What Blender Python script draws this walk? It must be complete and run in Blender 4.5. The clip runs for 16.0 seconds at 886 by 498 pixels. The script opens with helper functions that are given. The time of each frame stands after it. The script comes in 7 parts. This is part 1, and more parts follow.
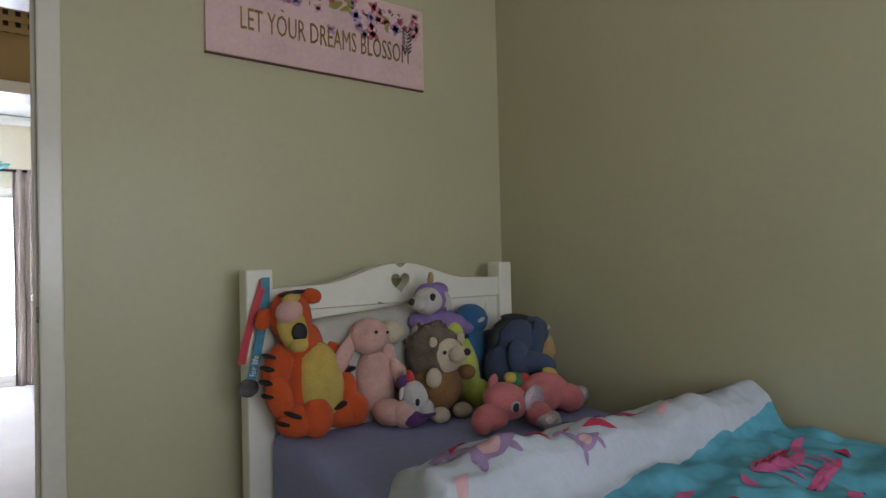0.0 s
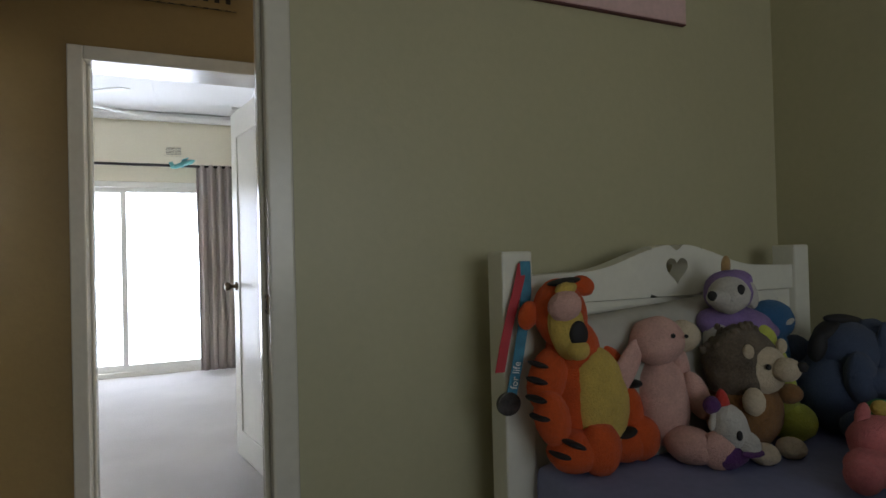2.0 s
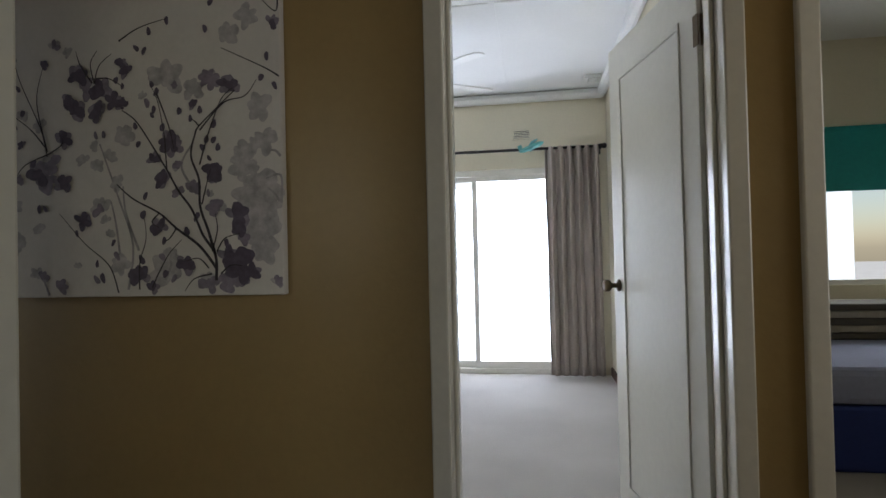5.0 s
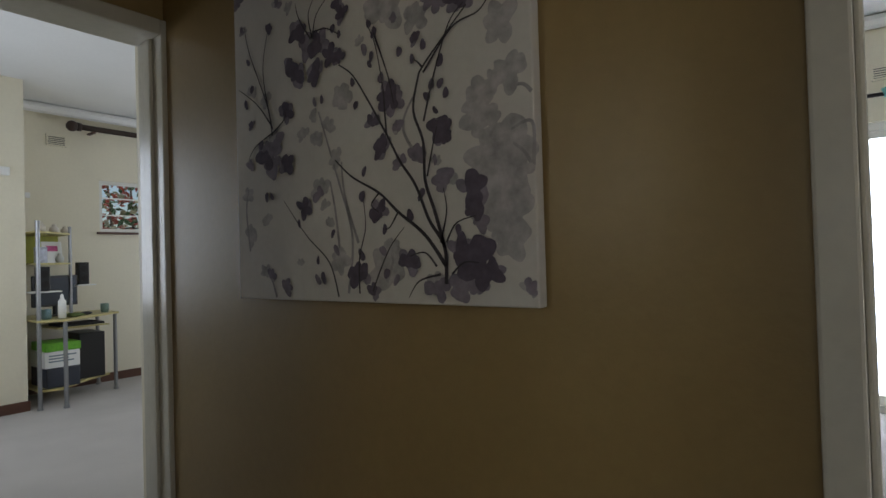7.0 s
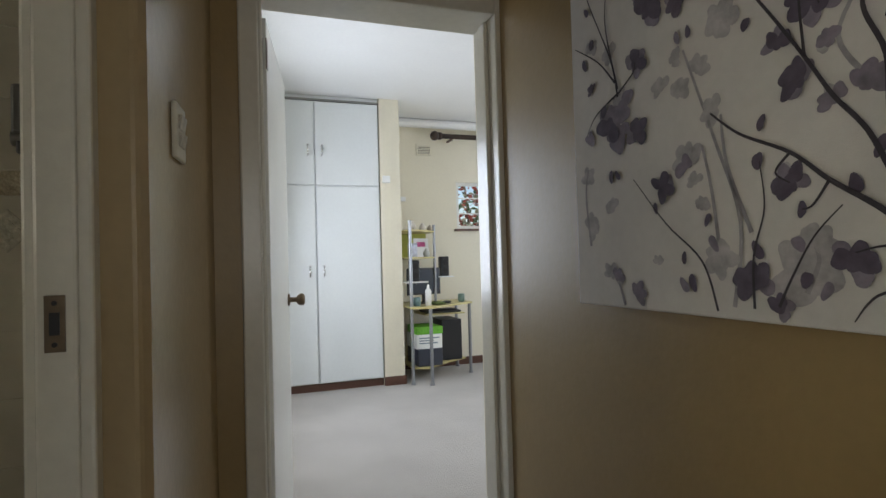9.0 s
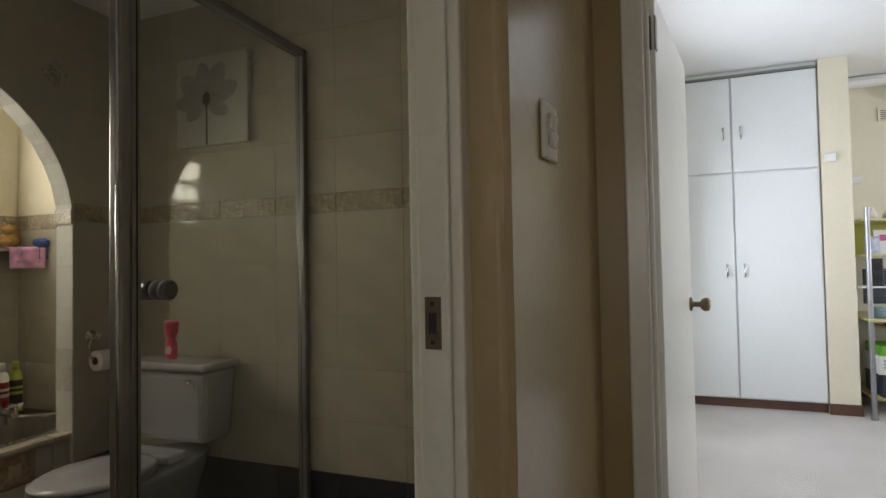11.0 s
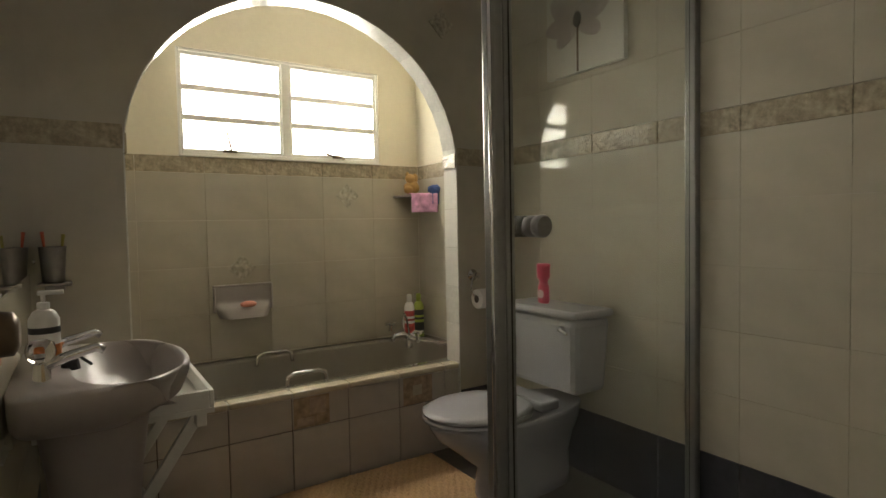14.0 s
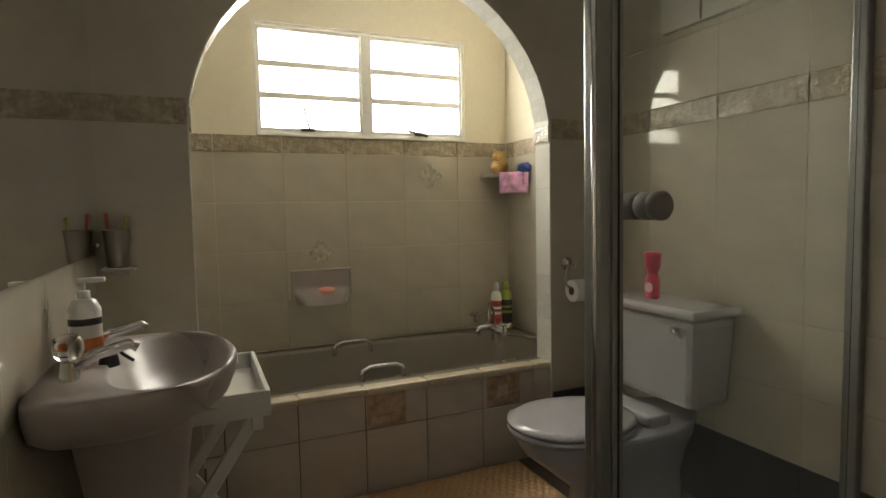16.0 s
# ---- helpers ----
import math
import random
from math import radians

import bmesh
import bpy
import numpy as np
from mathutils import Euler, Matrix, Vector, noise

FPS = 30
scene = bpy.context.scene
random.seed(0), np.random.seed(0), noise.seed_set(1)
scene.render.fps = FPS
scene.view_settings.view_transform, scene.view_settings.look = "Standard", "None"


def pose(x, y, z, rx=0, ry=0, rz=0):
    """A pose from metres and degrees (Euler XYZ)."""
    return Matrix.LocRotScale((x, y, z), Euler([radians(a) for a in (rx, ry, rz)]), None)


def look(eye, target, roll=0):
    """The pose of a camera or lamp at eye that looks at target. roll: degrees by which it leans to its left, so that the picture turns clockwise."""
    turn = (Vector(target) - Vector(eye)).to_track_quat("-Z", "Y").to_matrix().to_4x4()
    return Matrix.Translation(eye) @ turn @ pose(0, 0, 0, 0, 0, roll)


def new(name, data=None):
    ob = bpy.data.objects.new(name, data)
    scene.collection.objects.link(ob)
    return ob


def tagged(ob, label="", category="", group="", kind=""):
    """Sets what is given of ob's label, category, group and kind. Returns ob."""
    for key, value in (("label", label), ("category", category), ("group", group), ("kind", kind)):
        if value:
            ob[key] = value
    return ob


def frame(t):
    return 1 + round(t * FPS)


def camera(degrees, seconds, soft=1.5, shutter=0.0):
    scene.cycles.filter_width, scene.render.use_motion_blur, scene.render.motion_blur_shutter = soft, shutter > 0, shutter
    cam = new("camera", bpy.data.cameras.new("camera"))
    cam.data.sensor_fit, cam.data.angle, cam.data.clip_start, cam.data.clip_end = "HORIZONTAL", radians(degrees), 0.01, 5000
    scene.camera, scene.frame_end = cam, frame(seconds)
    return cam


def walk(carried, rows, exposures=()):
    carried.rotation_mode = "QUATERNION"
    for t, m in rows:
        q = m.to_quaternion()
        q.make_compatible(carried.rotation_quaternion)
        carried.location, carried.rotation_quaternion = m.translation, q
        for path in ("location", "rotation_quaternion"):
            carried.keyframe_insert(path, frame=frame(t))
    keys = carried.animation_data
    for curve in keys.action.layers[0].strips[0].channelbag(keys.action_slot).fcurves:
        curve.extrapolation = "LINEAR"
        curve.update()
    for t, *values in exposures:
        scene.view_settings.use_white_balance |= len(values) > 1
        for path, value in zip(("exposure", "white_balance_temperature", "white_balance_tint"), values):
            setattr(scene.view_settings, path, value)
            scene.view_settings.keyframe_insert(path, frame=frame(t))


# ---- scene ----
cam = camera(76.6, 16.0)
PATH = [
    (0.0, pose(-0.041, -2.022, 1.232, 90.84, 1.36, -35.89)),
    (0.5, pose(-0.092, -1.944, 1.224, 90.73, 1.35, -34.76)),
    (1.0, pose(-0.136, -1.831, 1.215, 90.68, 1.38, -32.11)),
    (1.5, pose(-0.146, -1.607, 1.208, 90.71, 1.36, -27.65)),
    (2.0, pose(-0.182, -1.421, 1.201, 90.59, 1.45, -23.10)),
    (2.5, pose(-0.233, -1.198, 1.181, 90.60, 1.44, -19.31)),
    (3.0, pose(-0.307, -1.029, 1.190, 90.55, 1.42, -16.39)),
    (3.5, pose(-0.339, -0.839, 1.190, 90.68, 1.47, -11.32)),
    (4.0, pose(-0.340, -0.624, 1.186, 90.78, 1.47, -3.65)),
    (4.2, pose(-0.332, -0.554, 1.179, 90.82, 1.46, -0.26)),
    (6.3, pose(-0.554, 0.003, 1.197, 90.64, 1.41, 23.49)),
    (6.5, pose(-0.583, 0.098, 1.198, 90.70, 1.50, 27.22)),
    (7.0, pose(-0.634, 0.300, 1.185, 90.92, 1.64, 36.84)),
    (7.5, pose(-0.699, 0.368, 1.187, 91.05, 1.65, 44.19)),
    (8.0, pose(-0.806, 0.459, 1.190, 91.03, 1.71, 51.37)),
    (8.5, pose(-0.903, 0.506, 1.185, 91.07, 1.76, 60.62)),
    (9.0, pose(-0.948, 0.509, 1.196, 91.20, 1.59, 70.46)),
    (9.5, pose(-0.994, 0.539, 1.212, 91.34, 1.53, 79.76)),
    (10.0, pose(-1.031, 0.588, 1.224, 91.50, 1.34, 90.61)),
    (10.2, pose(-1.049, 0.600, 1.221, 91.57, 1.31, 94.78)),
    (12.3, pose(-1.180, 0.509, 1.180, 91.21, 0.95, 133.05)),
    (12.5, pose(-1.201, 0.474, 1.170, 91.02, 1.06, 135.12)),
    (13.0, pose(-1.208, 0.419, 1.155, 90.01, 1.05, 139.85)),
    (13.5, pose(-1.265, 0.361, 1.143, 88.48, 1.01, 144.10)),
    (14.0, pose(-1.344, 0.300, 1.159, 87.53, 1.06, 146.97)),
    (14.5, pose(-1.404, 0.240, 1.154, 86.88, 1.07, 149.78)),
    (15.0, pose(-1.445, 0.204, 1.150, 86.50, 1.05, 152.72)),
    (15.5, pose(-1.460, 0.162, 1.153, 86.27, 1.05, 154.72)),
    (16.0, pose(-1.511, 0.063, 1.149, 86.07, 1.14, 156.37)),
]
walk(cam, PATH, [(0.0, 0.82, 6250, 14), (1.0, 0.6, 6300, 13), (1.5, 0.22, 6400, 11), (2.0, -0.2, 6450, 10), (3.0, -0.52, 6450, 9), (4.2, -0.6, 6450, 9),
                 (6.3, -0.75, 6450, 9), (7.0, -0.72, 6450, 9), (8.0, -0.18, 6450, 9), (9.0, 0.12, 6450, 10), (10.0, 0.18, 6400, 11), (10.2, 0.2, 6400, 11),
                 (12.3, 0.70, 6850, 14), (13.0, 0.93, 6650, 13), (14.5, 1.04, 6400, 13), (16.0, 1.08, 6350, 13)])

# ---------------------------------------------------------------- world and light
world = bpy.data.worlds.new("world")
scene.world = world
world.use_nodes = True
wn = world.node_tree.nodes
sky = wn.new("ShaderNodeTexSky")
sky.sky_type = "NISHITA"
sky.sun_disc = False
sky.sun_elevation = radians(62)
sky.sun_rotation = radians(20)
wn["Background"].inputs[1].default_value = 0.15
world.node_tree.links.new(sky.outputs[0], wn["Background"].inputs[0])

sun = new("sun", bpy.data.lights.new("sun", "SUN"))
sun.data.energy = 4.0
sun.data.angle = radians(0.5)
sun.data.color = (1.0, 0.95, 0.88)
sun.matrix_world = look((0, 0, 20), (-3.2, -8.8, 0))


def window_light(name, eye, target, width, height, watts, colour):
    lamp = new(name, bpy.data.lights.new(name, "AREA"))
    lamp.data.shape, lamp.data.size, lamp.data.size_y = "RECTANGLE", width, height
    lamp.data.energy, lamp.data.color = watts, colour
    lamp.matrix_world = look(eye, target)
    return lamp


window_light("daylight_slider", (-0.95, 5.42, 1.05), (-0.95, 0, 0.9), 2.0, 1.9, 120, (0.73, 0.81, 1.0))
window_light("daylight_bedroom_3", (-5.0, 5.02, 1.5), (-5.0, 0, 1.2), 1.8, 1.2, 36, (0.78, 0.86, 1.0))
# fill light in an assumed south window, brightens the hall wall with the canvas
window_light("fill_light_bedroom_3_south", (-5.1, 0.34, 1.5), (-3.9, 3.0, 1.25), 1.5, 1.15, 38, (0.80, 0.87, 1.0))
window_light("daylight_bath", (-2.39, -3.02, 1.84), (-2.39, 0, 1.3), 1.1, 0.52, 12.0, (1.0, 0.93, 0.76))
window_light("daylight_bedroom_1", (0.45, -3.62, 1.5), (0.45, 0, 1.0), 1.6, 1.1, 15.5, (0.92, 0.95, 1.0))
# fill light from an assumed east window, brightens the pier and door frame 3
window_light("fill_light_hall_end", (1.64, 0.76, 1.5), (-2.5, 0.8, 1.1), 0.8, 1.1, 9.0, (1.0, 0.97, 0.92))
window_light("daylight_bedroom_4", (1.9, 4.45, 1.5), (1.7, 0, 1.2), 1.2, 1.0, 20, (0.95, 0.97, 1.0))


# ---------------------------------------------------------------- materials
def material(name, colour, rough=0.6, metal=0.0, vary=0.12, grain=40.0, broad=2.5, bump=0.05, bump_scale=120.0,
             spec=0.5, sheen=0.0, clear=0.0, emit=0.0, island=0.0):
    m = bpy.data.materials.new(name)
    m.use_nodes = True
    nt = m.node_tree
    b = nt.nodes["Principled BSDF"]
    b.inputs["Roughness"].default_value = rough
    b.inputs["Metallic"].default_value = metal
    b.inputs["Specular IOR Level"].default_value = spec
    b.inputs["Sheen Weight"].default_value = sheen
    b.inputs["Coat Weight"].default_value = clear
    tc = nt.nodes.new("ShaderNodeTexCoord")
    n1 = nt.nodes.new("ShaderNodeTexNoise")
    n1.inputs["Scale"].default_value, n1.inputs["Detail"].default_value = broad, 5
    n2 = nt.nodes.new("ShaderNodeTexNoise")
    n2.inputs["Scale"].default_value, n2.inputs["Detail"].default_value = grain, 3
    for n in (n1, n2):
        nt.links.new(tc.outputs["Object"], n.inputs["Vector"])
    mix = nt.nodes.new("ShaderNodeMath")
    mix.operation = "MULTIPLY_ADD"
    mix.inputs[1].default_value = 0.6
    nt.links.new(n1.outputs["Fac"], mix.inputs[0])
    sc = nt.nodes.new("ShaderNodeMath")
    sc.operation = "MULTIPLY"
    sc.inputs[1].default_value = 0.4
    nt.links.new(n2.outputs["Fac"], sc.inputs[0])
    nt.links.new(sc.outputs[0], mix.inputs[2])
    src = mix.outputs[0]
    if island:
        oi = nt.nodes.new("ShaderNodeObjectInfo")
        ad = nt.nodes.new("ShaderNodeMath")
        ad.operation = "MULTIPLY_ADD"
        ad.inputs[1].default_value = island
        nt.links.new(oi.outputs["Random"], ad.inputs[0])
        nt.links.new(src, ad.inputs[2])
        src = ad.outputs[0]
    ramp = nt.nodes.new("ShaderNodeValToRGB")
    lo = [max(0, c * (1 - vary)) for c in colour]
    hi = [min(1, c * (1 + vary)) for c in colour]
    ramp.color_ramp.elements[0].position, ramp.color_ramp.elements[0].color = 0.3, (*lo, 1)
    ramp.color_ramp.elements[1].position, ramp.color_ramp.elements[1].color = 0.7, (*hi, 1)
    nt.links.new(src, ramp.inputs[0])
    nt.links.new(ramp.outputs[0], b.inputs["Base Color"])
    if bump:
        n3 = nt.nodes.new("ShaderNodeTexNoise")
        n3.inputs["Scale"].default_value, n3.inputs["Detail"].default_value = bump_scale, 4
        nt.links.new(tc.outputs["Object"], n3.inputs["Vector"])
        bp = nt.nodes.new("ShaderNodeBump")
        bp.inputs["Strength"].default_value, bp.inputs["Distance"].default_value = bump, 0.01
        nt.links.new(n3.outputs["Fac"], bp.inputs["Height"])
        nt.links.new(bp.outputs[0], b.inputs["Normal"])
    if emit:
        b.inputs["Emission Color"].default_value = (*colour, 1)
        b.inputs["Emission Strength"].default_value = emit
    return m


def glass(name, colour=(1, 1, 1), rough=0.0, ior=1.45):
    m = bpy.data.materials.new(name)
    m.use_nodes = True
    b = m.node_tree.nodes["Principled BSDF"]
    b.inputs["Base Color"].default_value = (*colour, 1)
    b.inputs["Transmission Weight"].default_value = 1.0
    b.inputs["Roughness"].default_value = rough
    b.inputs["IOR"].default_value = ior
    return m


M_OLIVE = material("olive_grey_wall_paint", (0.46, 0.43, 0.272), 0.45, vary=0.05, bump=0.08, bump_scale=60)
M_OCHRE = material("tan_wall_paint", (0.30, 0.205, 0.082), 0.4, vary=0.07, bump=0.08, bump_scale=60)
M_CREAM = material("cream_wall_paint", (0.74, 0.69, 0.55), 0.5, vary=0.04, bump=0.06, bump_scale=60)
M_CEIL = material("white_ceiling_board", (0.8, 0.8, 0.79), 0.7, vary=0.03)
M_WHITE = material("white_gloss_paint", (0.74, 0.73, 0.68), 0.3, vary=0.05, bump=0.06, bump_scale=30)
M_FRAME = material("cream_gloss_frame_paint", (0.66, 0.63, 0.54), 0.25, vary=0.06, bump=0.1, bump_scale=25)
M_CARPET = material("pale_grey_carpet", (0.45, 0.42, 0.39), 0.95, vary=0.18, grain=180, broad=1.6, bump=0.6, bump_scale=350, sheen=0.2)
M_SKIRT = material("dark_red_brown_skirting", (0.10, 0.045, 0.03), 0.4)
M_EXT = material("white_plaster", (0.75, 0.74, 0.7), 0.8)
M_PAVE = material("pale_terrace_paving", (0.62, 0.6, 0.56), 0.8)
M_GLASS = glass("clear_glass")
M_SHOWER = glass("shower_glass", (0.95, 0.98, 0.95))
# a thin uneven soap film on the shower glass
nt = M_SHOWER.node_tree
film, film_mix, film_noise, film_amount = nt.nodes.new("ShaderNodeBsdfDiffuse"), nt.nodes.new("ShaderNodeMixShader"), nt.nodes.new("ShaderNodeTexNoise"), nt.nodes.new("ShaderNodeMapRange")
film.inputs[0].default_value = (0.55, 0.58, 0.55, 1)
film_noise.inputs["Scale"].default_value, film_noise.inputs["Detail"].default_value = 3.0, 6
film_amount.inputs["To Min"].default_value, film_amount.inputs["To Max"].default_value = 0.01, 0.08
nt.links.new(film_noise.outputs["Fac"], film_amount.inputs["Value"])
nt.links.new(film_amount.outputs[0], film_mix.inputs[0])
nt.links.new(nt.nodes["Principled BSDF"].outputs[0], film_mix.inputs[1])
nt.links.new(film.outputs[0], film_mix.inputs[2])
nt.links.new(film_mix.outputs[0], nt.nodes["Material Output"].inputs[0])
M_FROST = glass("frosted_glass", (0.95, 0.97, 0.95), 0.45)
M_CHROME = material("chrome", (0.75, 0.75, 0.76), 0.12, 1.0, vary=0.03, bump=0)
M_BRASS = material("tarnished_brass", (0.16, 0.12, 0.08), 0.4, 0.9, vary=0.3)
M_IRON = material("dark_iron", (0.03, 0.028, 0.028), 0.45, 0.6)
M_ALU = material("satin_aluminium", (0.27, 0.27, 0.26), 0.4, 0.85, vary=0.05)
M_TILE = material("beige_glazed_tile", (0.47, 0.43, 0.345), 0.04, vary=0.10, grain=9, broad=3, bump=0.004, bump_scale=6, island=0.12)
M_GROUT = material("tile_grout", (0.50, 0.46, 0.38), 0.8)
M_BAND = material("ornamental_border_tile", (0.36, 0.31, 0.22), 0.25, vary=0.45, grain=70, broad=38, bump=0.9, bump_scale=45, island=0.05)
M_DARKTILE = material("dark_grey_tile", (0.05, 0.05, 0.06), 0.3, vary=0.25, island=0.1)
M_DIAMOND = material("relief_tile_inset", (0.41, 0.38, 0.30), 0.3, vary=0.4, grain=60, broad=30, bump=0.6, bump_scale=50)
M_PTILE = material("taupe_panel_tile", (0.50, 0.45, 0.39), 0.3, vary=0.12, grain=12, island=0.15)
M_SANITARY = material("taupe_sanitary_ware", (0.38, 0.34, 0.32), 0.30, vary=0.03, bump=0)
M_TOILET = material("grey_sanitary_ware", (0.42, 0.41, 0.43), 0.1, vary=0.02, bump=0, clear=0.3)
M_BATHFLOOR = material("charcoal_floor_tile", (0.10, 0.085, 0.075), 0.35, vary=0.2)
M_MIRROR = material("silvered_mirror", (0.9, 0.9, 0.9), 0.01, 1.0, vary=0.0, bump=0)
M_CUPBOARD = material("white_cupboard_paint", (0.72, 0.75, 0.76), 0.35, vary=0.03, bump=0.04, bump_scale=30)
M_BLACK = material("black_plastic", (0.015, 0.015, 0.018), 0.4)
M_CURTAIN = material("beige_striped_curtain", (0.40, 0.35, 0.32), 0.9, vary=0.15, grain=90, bump=0.2, bump_scale=300)


# ---------------------------------------------------------------- helpers for meshes
def box(bm, x0, x1, y0, y1, z0, z1, mat=0):
    r = bmesh.ops.create_cube(bm, size=1.0)
    bmesh.ops.transform(bm, matrix=Matrix.Translation(((x0 + x1) / 2, (y0 + y1) / 2, (z0 + z1) / 2))
                        @ Matrix.Diagonal((abs(x1 - x0), abs(y1 - y0), abs(z1 - z0), 1)), verts=r["verts"])
    for f in {f for v in r["verts"] for f in v.link_faces}:
        f.material_index = mat
    return r["verts"]


def ball(bm, centre, radii, turn=(0, 0, 0), mat=0, seg=20, lumpy=0.0):
    r = bmesh.ops.create_uvsphere(bm, u_segments=seg, v_segments=max(8, seg * 2 // 3), radius=1.0)
    if lumpy:
        for v in r["verts"]:
            v.co *= 1 + lumpy * noise.noise(v.co * 2.3 + Vector(centre) * 7)
    bmesh.ops.transform(bm, matrix=pose(*centre, *turn) @ Matrix.Diagonal((*radii, 1)), verts=r["verts"])
    for f in {f for v in r["verts"] for f in v.link_faces}:
        f.material_index = mat
    return r["verts"]


def rod(bm, a, b, r0, r1=None, seg=16, mat=0):
    a, b = Vector(a), Vector(b)
    d = b - a
    r = bmesh.ops.create_cone(bm, cap_ends=True, segments=seg, radius1=r0, radius2=r0 if r1 is None else r1, depth=d.length)
    bmesh.ops.transform(bm, matrix=Matrix.Translation((a + b) / 2) @ d.to_track_quat("Z", "Y").to_matrix().to_4x4(), verts=r["verts"])
    for f in {f for v in r["verts"] for f in v.link_faces}:
        f.material_index = mat
    return r["verts"]


def tube(bm, points, radius, seg=10, mat=0):
    pts = [Vector(p) for p in points]
    rings = []
    for i, p in enumerate(pts):
        d = (pts[min(i + 1, len(pts) - 1)] - pts[max(i - 1, 0)]).normalized()
        q = d.to_track_quat("Z", "Y")
        rr = radius[i] if isinstance(radius, (list, tuple)) else radius
        rings.append([bm.verts.new(p + q @ Vector((rr * math.cos(k * math.tau / seg), rr * math.sin(k * math.tau / seg), 0))) for k in range(seg)])
    for a, b in zip(rings, rings[1:]):
        for k in range(seg):
            f = bm.faces.new((a[k], a[(k + 1) % seg], b[(k + 1) % seg], b[k]))
            f.material_index, f.smooth = mat, True
    for ring, flip in ((rings[0], True), (rings[-1], False)):
        bm.faces.new(ring[::-1] if flip else ring).material_index = mat


def prism(bm, outline, y0, y1, axis="y", mat=0):
    """A closed outline of (a, z) pairs pushed from y0 to y1 along an axis."""
    def at(a, z, y):
        return (a, y, z) if axis == "y" else ((y, a, z) if axis == "x" else (a, z, y))
    lo = [bm.verts.new(at(a, z, y0)) for a, z in outline]
    hi = [bm.verts.new(at(a, z, y1)) for a, z in outline]
    faces = [bm.faces.new(lo), bm.faces.new(hi[::-1])]
    n = len(lo)
    for k in range(n):
        faces.append(bm.faces.new((lo[k], hi[k], hi[(k + 1) % n], lo[(k + 1) % n])))
    for f in faces:
        f.material_index = mat
    return lo + hi


def lathe(bm, centre, profile, seg=28, sx=1.0, sy=1.0, mat=0):
    rings = []
    for r, z in profile:
        rings.append([bm.verts.new((centre[0] + r * sx * math.cos(k * math.tau / seg), centre[1] + r * sy * math.sin(k * math.tau / seg), centre[2] + z)) for k in range(seg)])
    for a, b in zip(rings, rings[1:]):
        for k in range(seg):
            f = bm.faces.new((a[k], a[(k + 1) % seg], b[(k + 1) % seg], b[k]))
            f.smooth, f.material_index = True, mat
    bm.faces.new(rings[0][::-1]).material_index = mat
    bm.faces.new(rings[-1]).material_index = mat


def finish(name, bm, mats, smooth=False, bevel=0.0):
    bmesh.ops.recalc_face_normals(bm, faces=bm.faces[:])
    me = bpy.data.meshes.new(name)
    if smooth:
        for f in bm.faces:
            f.smooth = True
    bm.to_mesh(me)
    bm.free()
    for m in mats if isinstance(mats, (list, tuple)) else [mats]:
        me.materials.append(m)
    ob = new(name, me)
    if bevel:
        md = ob.modifiers.new("bevel", "BEVEL")
        md.width, md.segments, md.limit_method, md.angle_limit = bevel, 2, "ANGLE", radians(40)
    return ob


def part(name, bm, mats, parent, label="", smooth=False, bevel=0.0):
    ob = finish(name, bm, mats, smooth, bevel)
    ob.parent = parent
    ob.matrix_parent_inverse = parent.matrix_basis.inverted() if parent.parent is None else Matrix.Identity(4)
    if label:
        ob["label"] = label
    return ob


def thing(name, place, label, category, group="", kind=""):
    ob = new(name)
    ob.location = place
    ob.empty_display_size = 0.1
    ob.matrix_basis = Matrix.Translation(place)
    return tagged(ob, label, category, group, kind)


def structure(name, bm, mats, label, category, bevel=0.0):
    return tagged(finish(name, bm, mats, bevel=bevel), label, category, kind="structure")


def boxes(*dims):
    bm = bmesh.new()
    for d in dims:
        box(bm, *d)
    return bm


def wall(name, axis, f0, f1, a0, a1, z0, z1, holes, mat, label):
    """A wall between the faces f0 and f1 that runs along the other axis from a0 to a1, with openings (a0, a1, z0, z1)."""
    bm = bmesh.new()
    cuts = sorted({a0, a1, *[h[0] for h in holes], *[h[1] for h in holes]})
    for s, e in zip(cuts, cuts[1:]):
        rows = [(z0, z1)]
        for h in holes:
            if h[0] <= s + 1e-6 and e <= h[1] + 1e-6:
                rows = [r for lo, hi in rows for r in ((lo, min(hi, h[2])), (max(lo, h[3]), hi)) if r[1] - r[0] > 1e-4]
        for lo, hi in rows:
            if axis == "y":
                box(bm, s, e, f0, f1, lo, hi)
            else:
                box(bm, f0, f1, s, e, lo, hi)
    return structure(name, bm, mat, label, "wall")


# ---------------------------------------------------------------- the large structure
H = 2.8
# floors
structure("floor_bedroom_1", boxes((-1.05, 1.77, -3.6, 0.0, -0.1, 0.0)), M_CARPET, "pale grey fitted carpet of the child's bedroom", "floor")
structure("floor_hall", boxes((-2.86, 1.6, 0.19, 1.53, -0.1, 0.0), (-0.985, 0.02, 0.0, 0.19, -0.1, 0.0)), M_CARPET, "pale grey fitted carpet in the hall", "floor")
structure("floor_bedroom_2", boxes((-3.0, 0.36, 1.53, 5.45, -0.1, 0.0)), M_CARPET, "pale grey fitted carpet of the bright bedroom", "floor")
structure("floor_bedroom_3", boxes((-7.0, -2.86, 0.41, 1.53, -0.1, 0.0), (-7.0, -3.12, 1.53, 5.0, -0.1, 0.0)), M_CARPET, "pale beige fitted carpet of the far bedroom", "floor")
structure("floor_bathroom", boxes((-3.5, -1.14, -2.95, 0.19, -0.1, 0.002)), M_BATHFLOOR, "dark tiled bathroom floor", "floor")
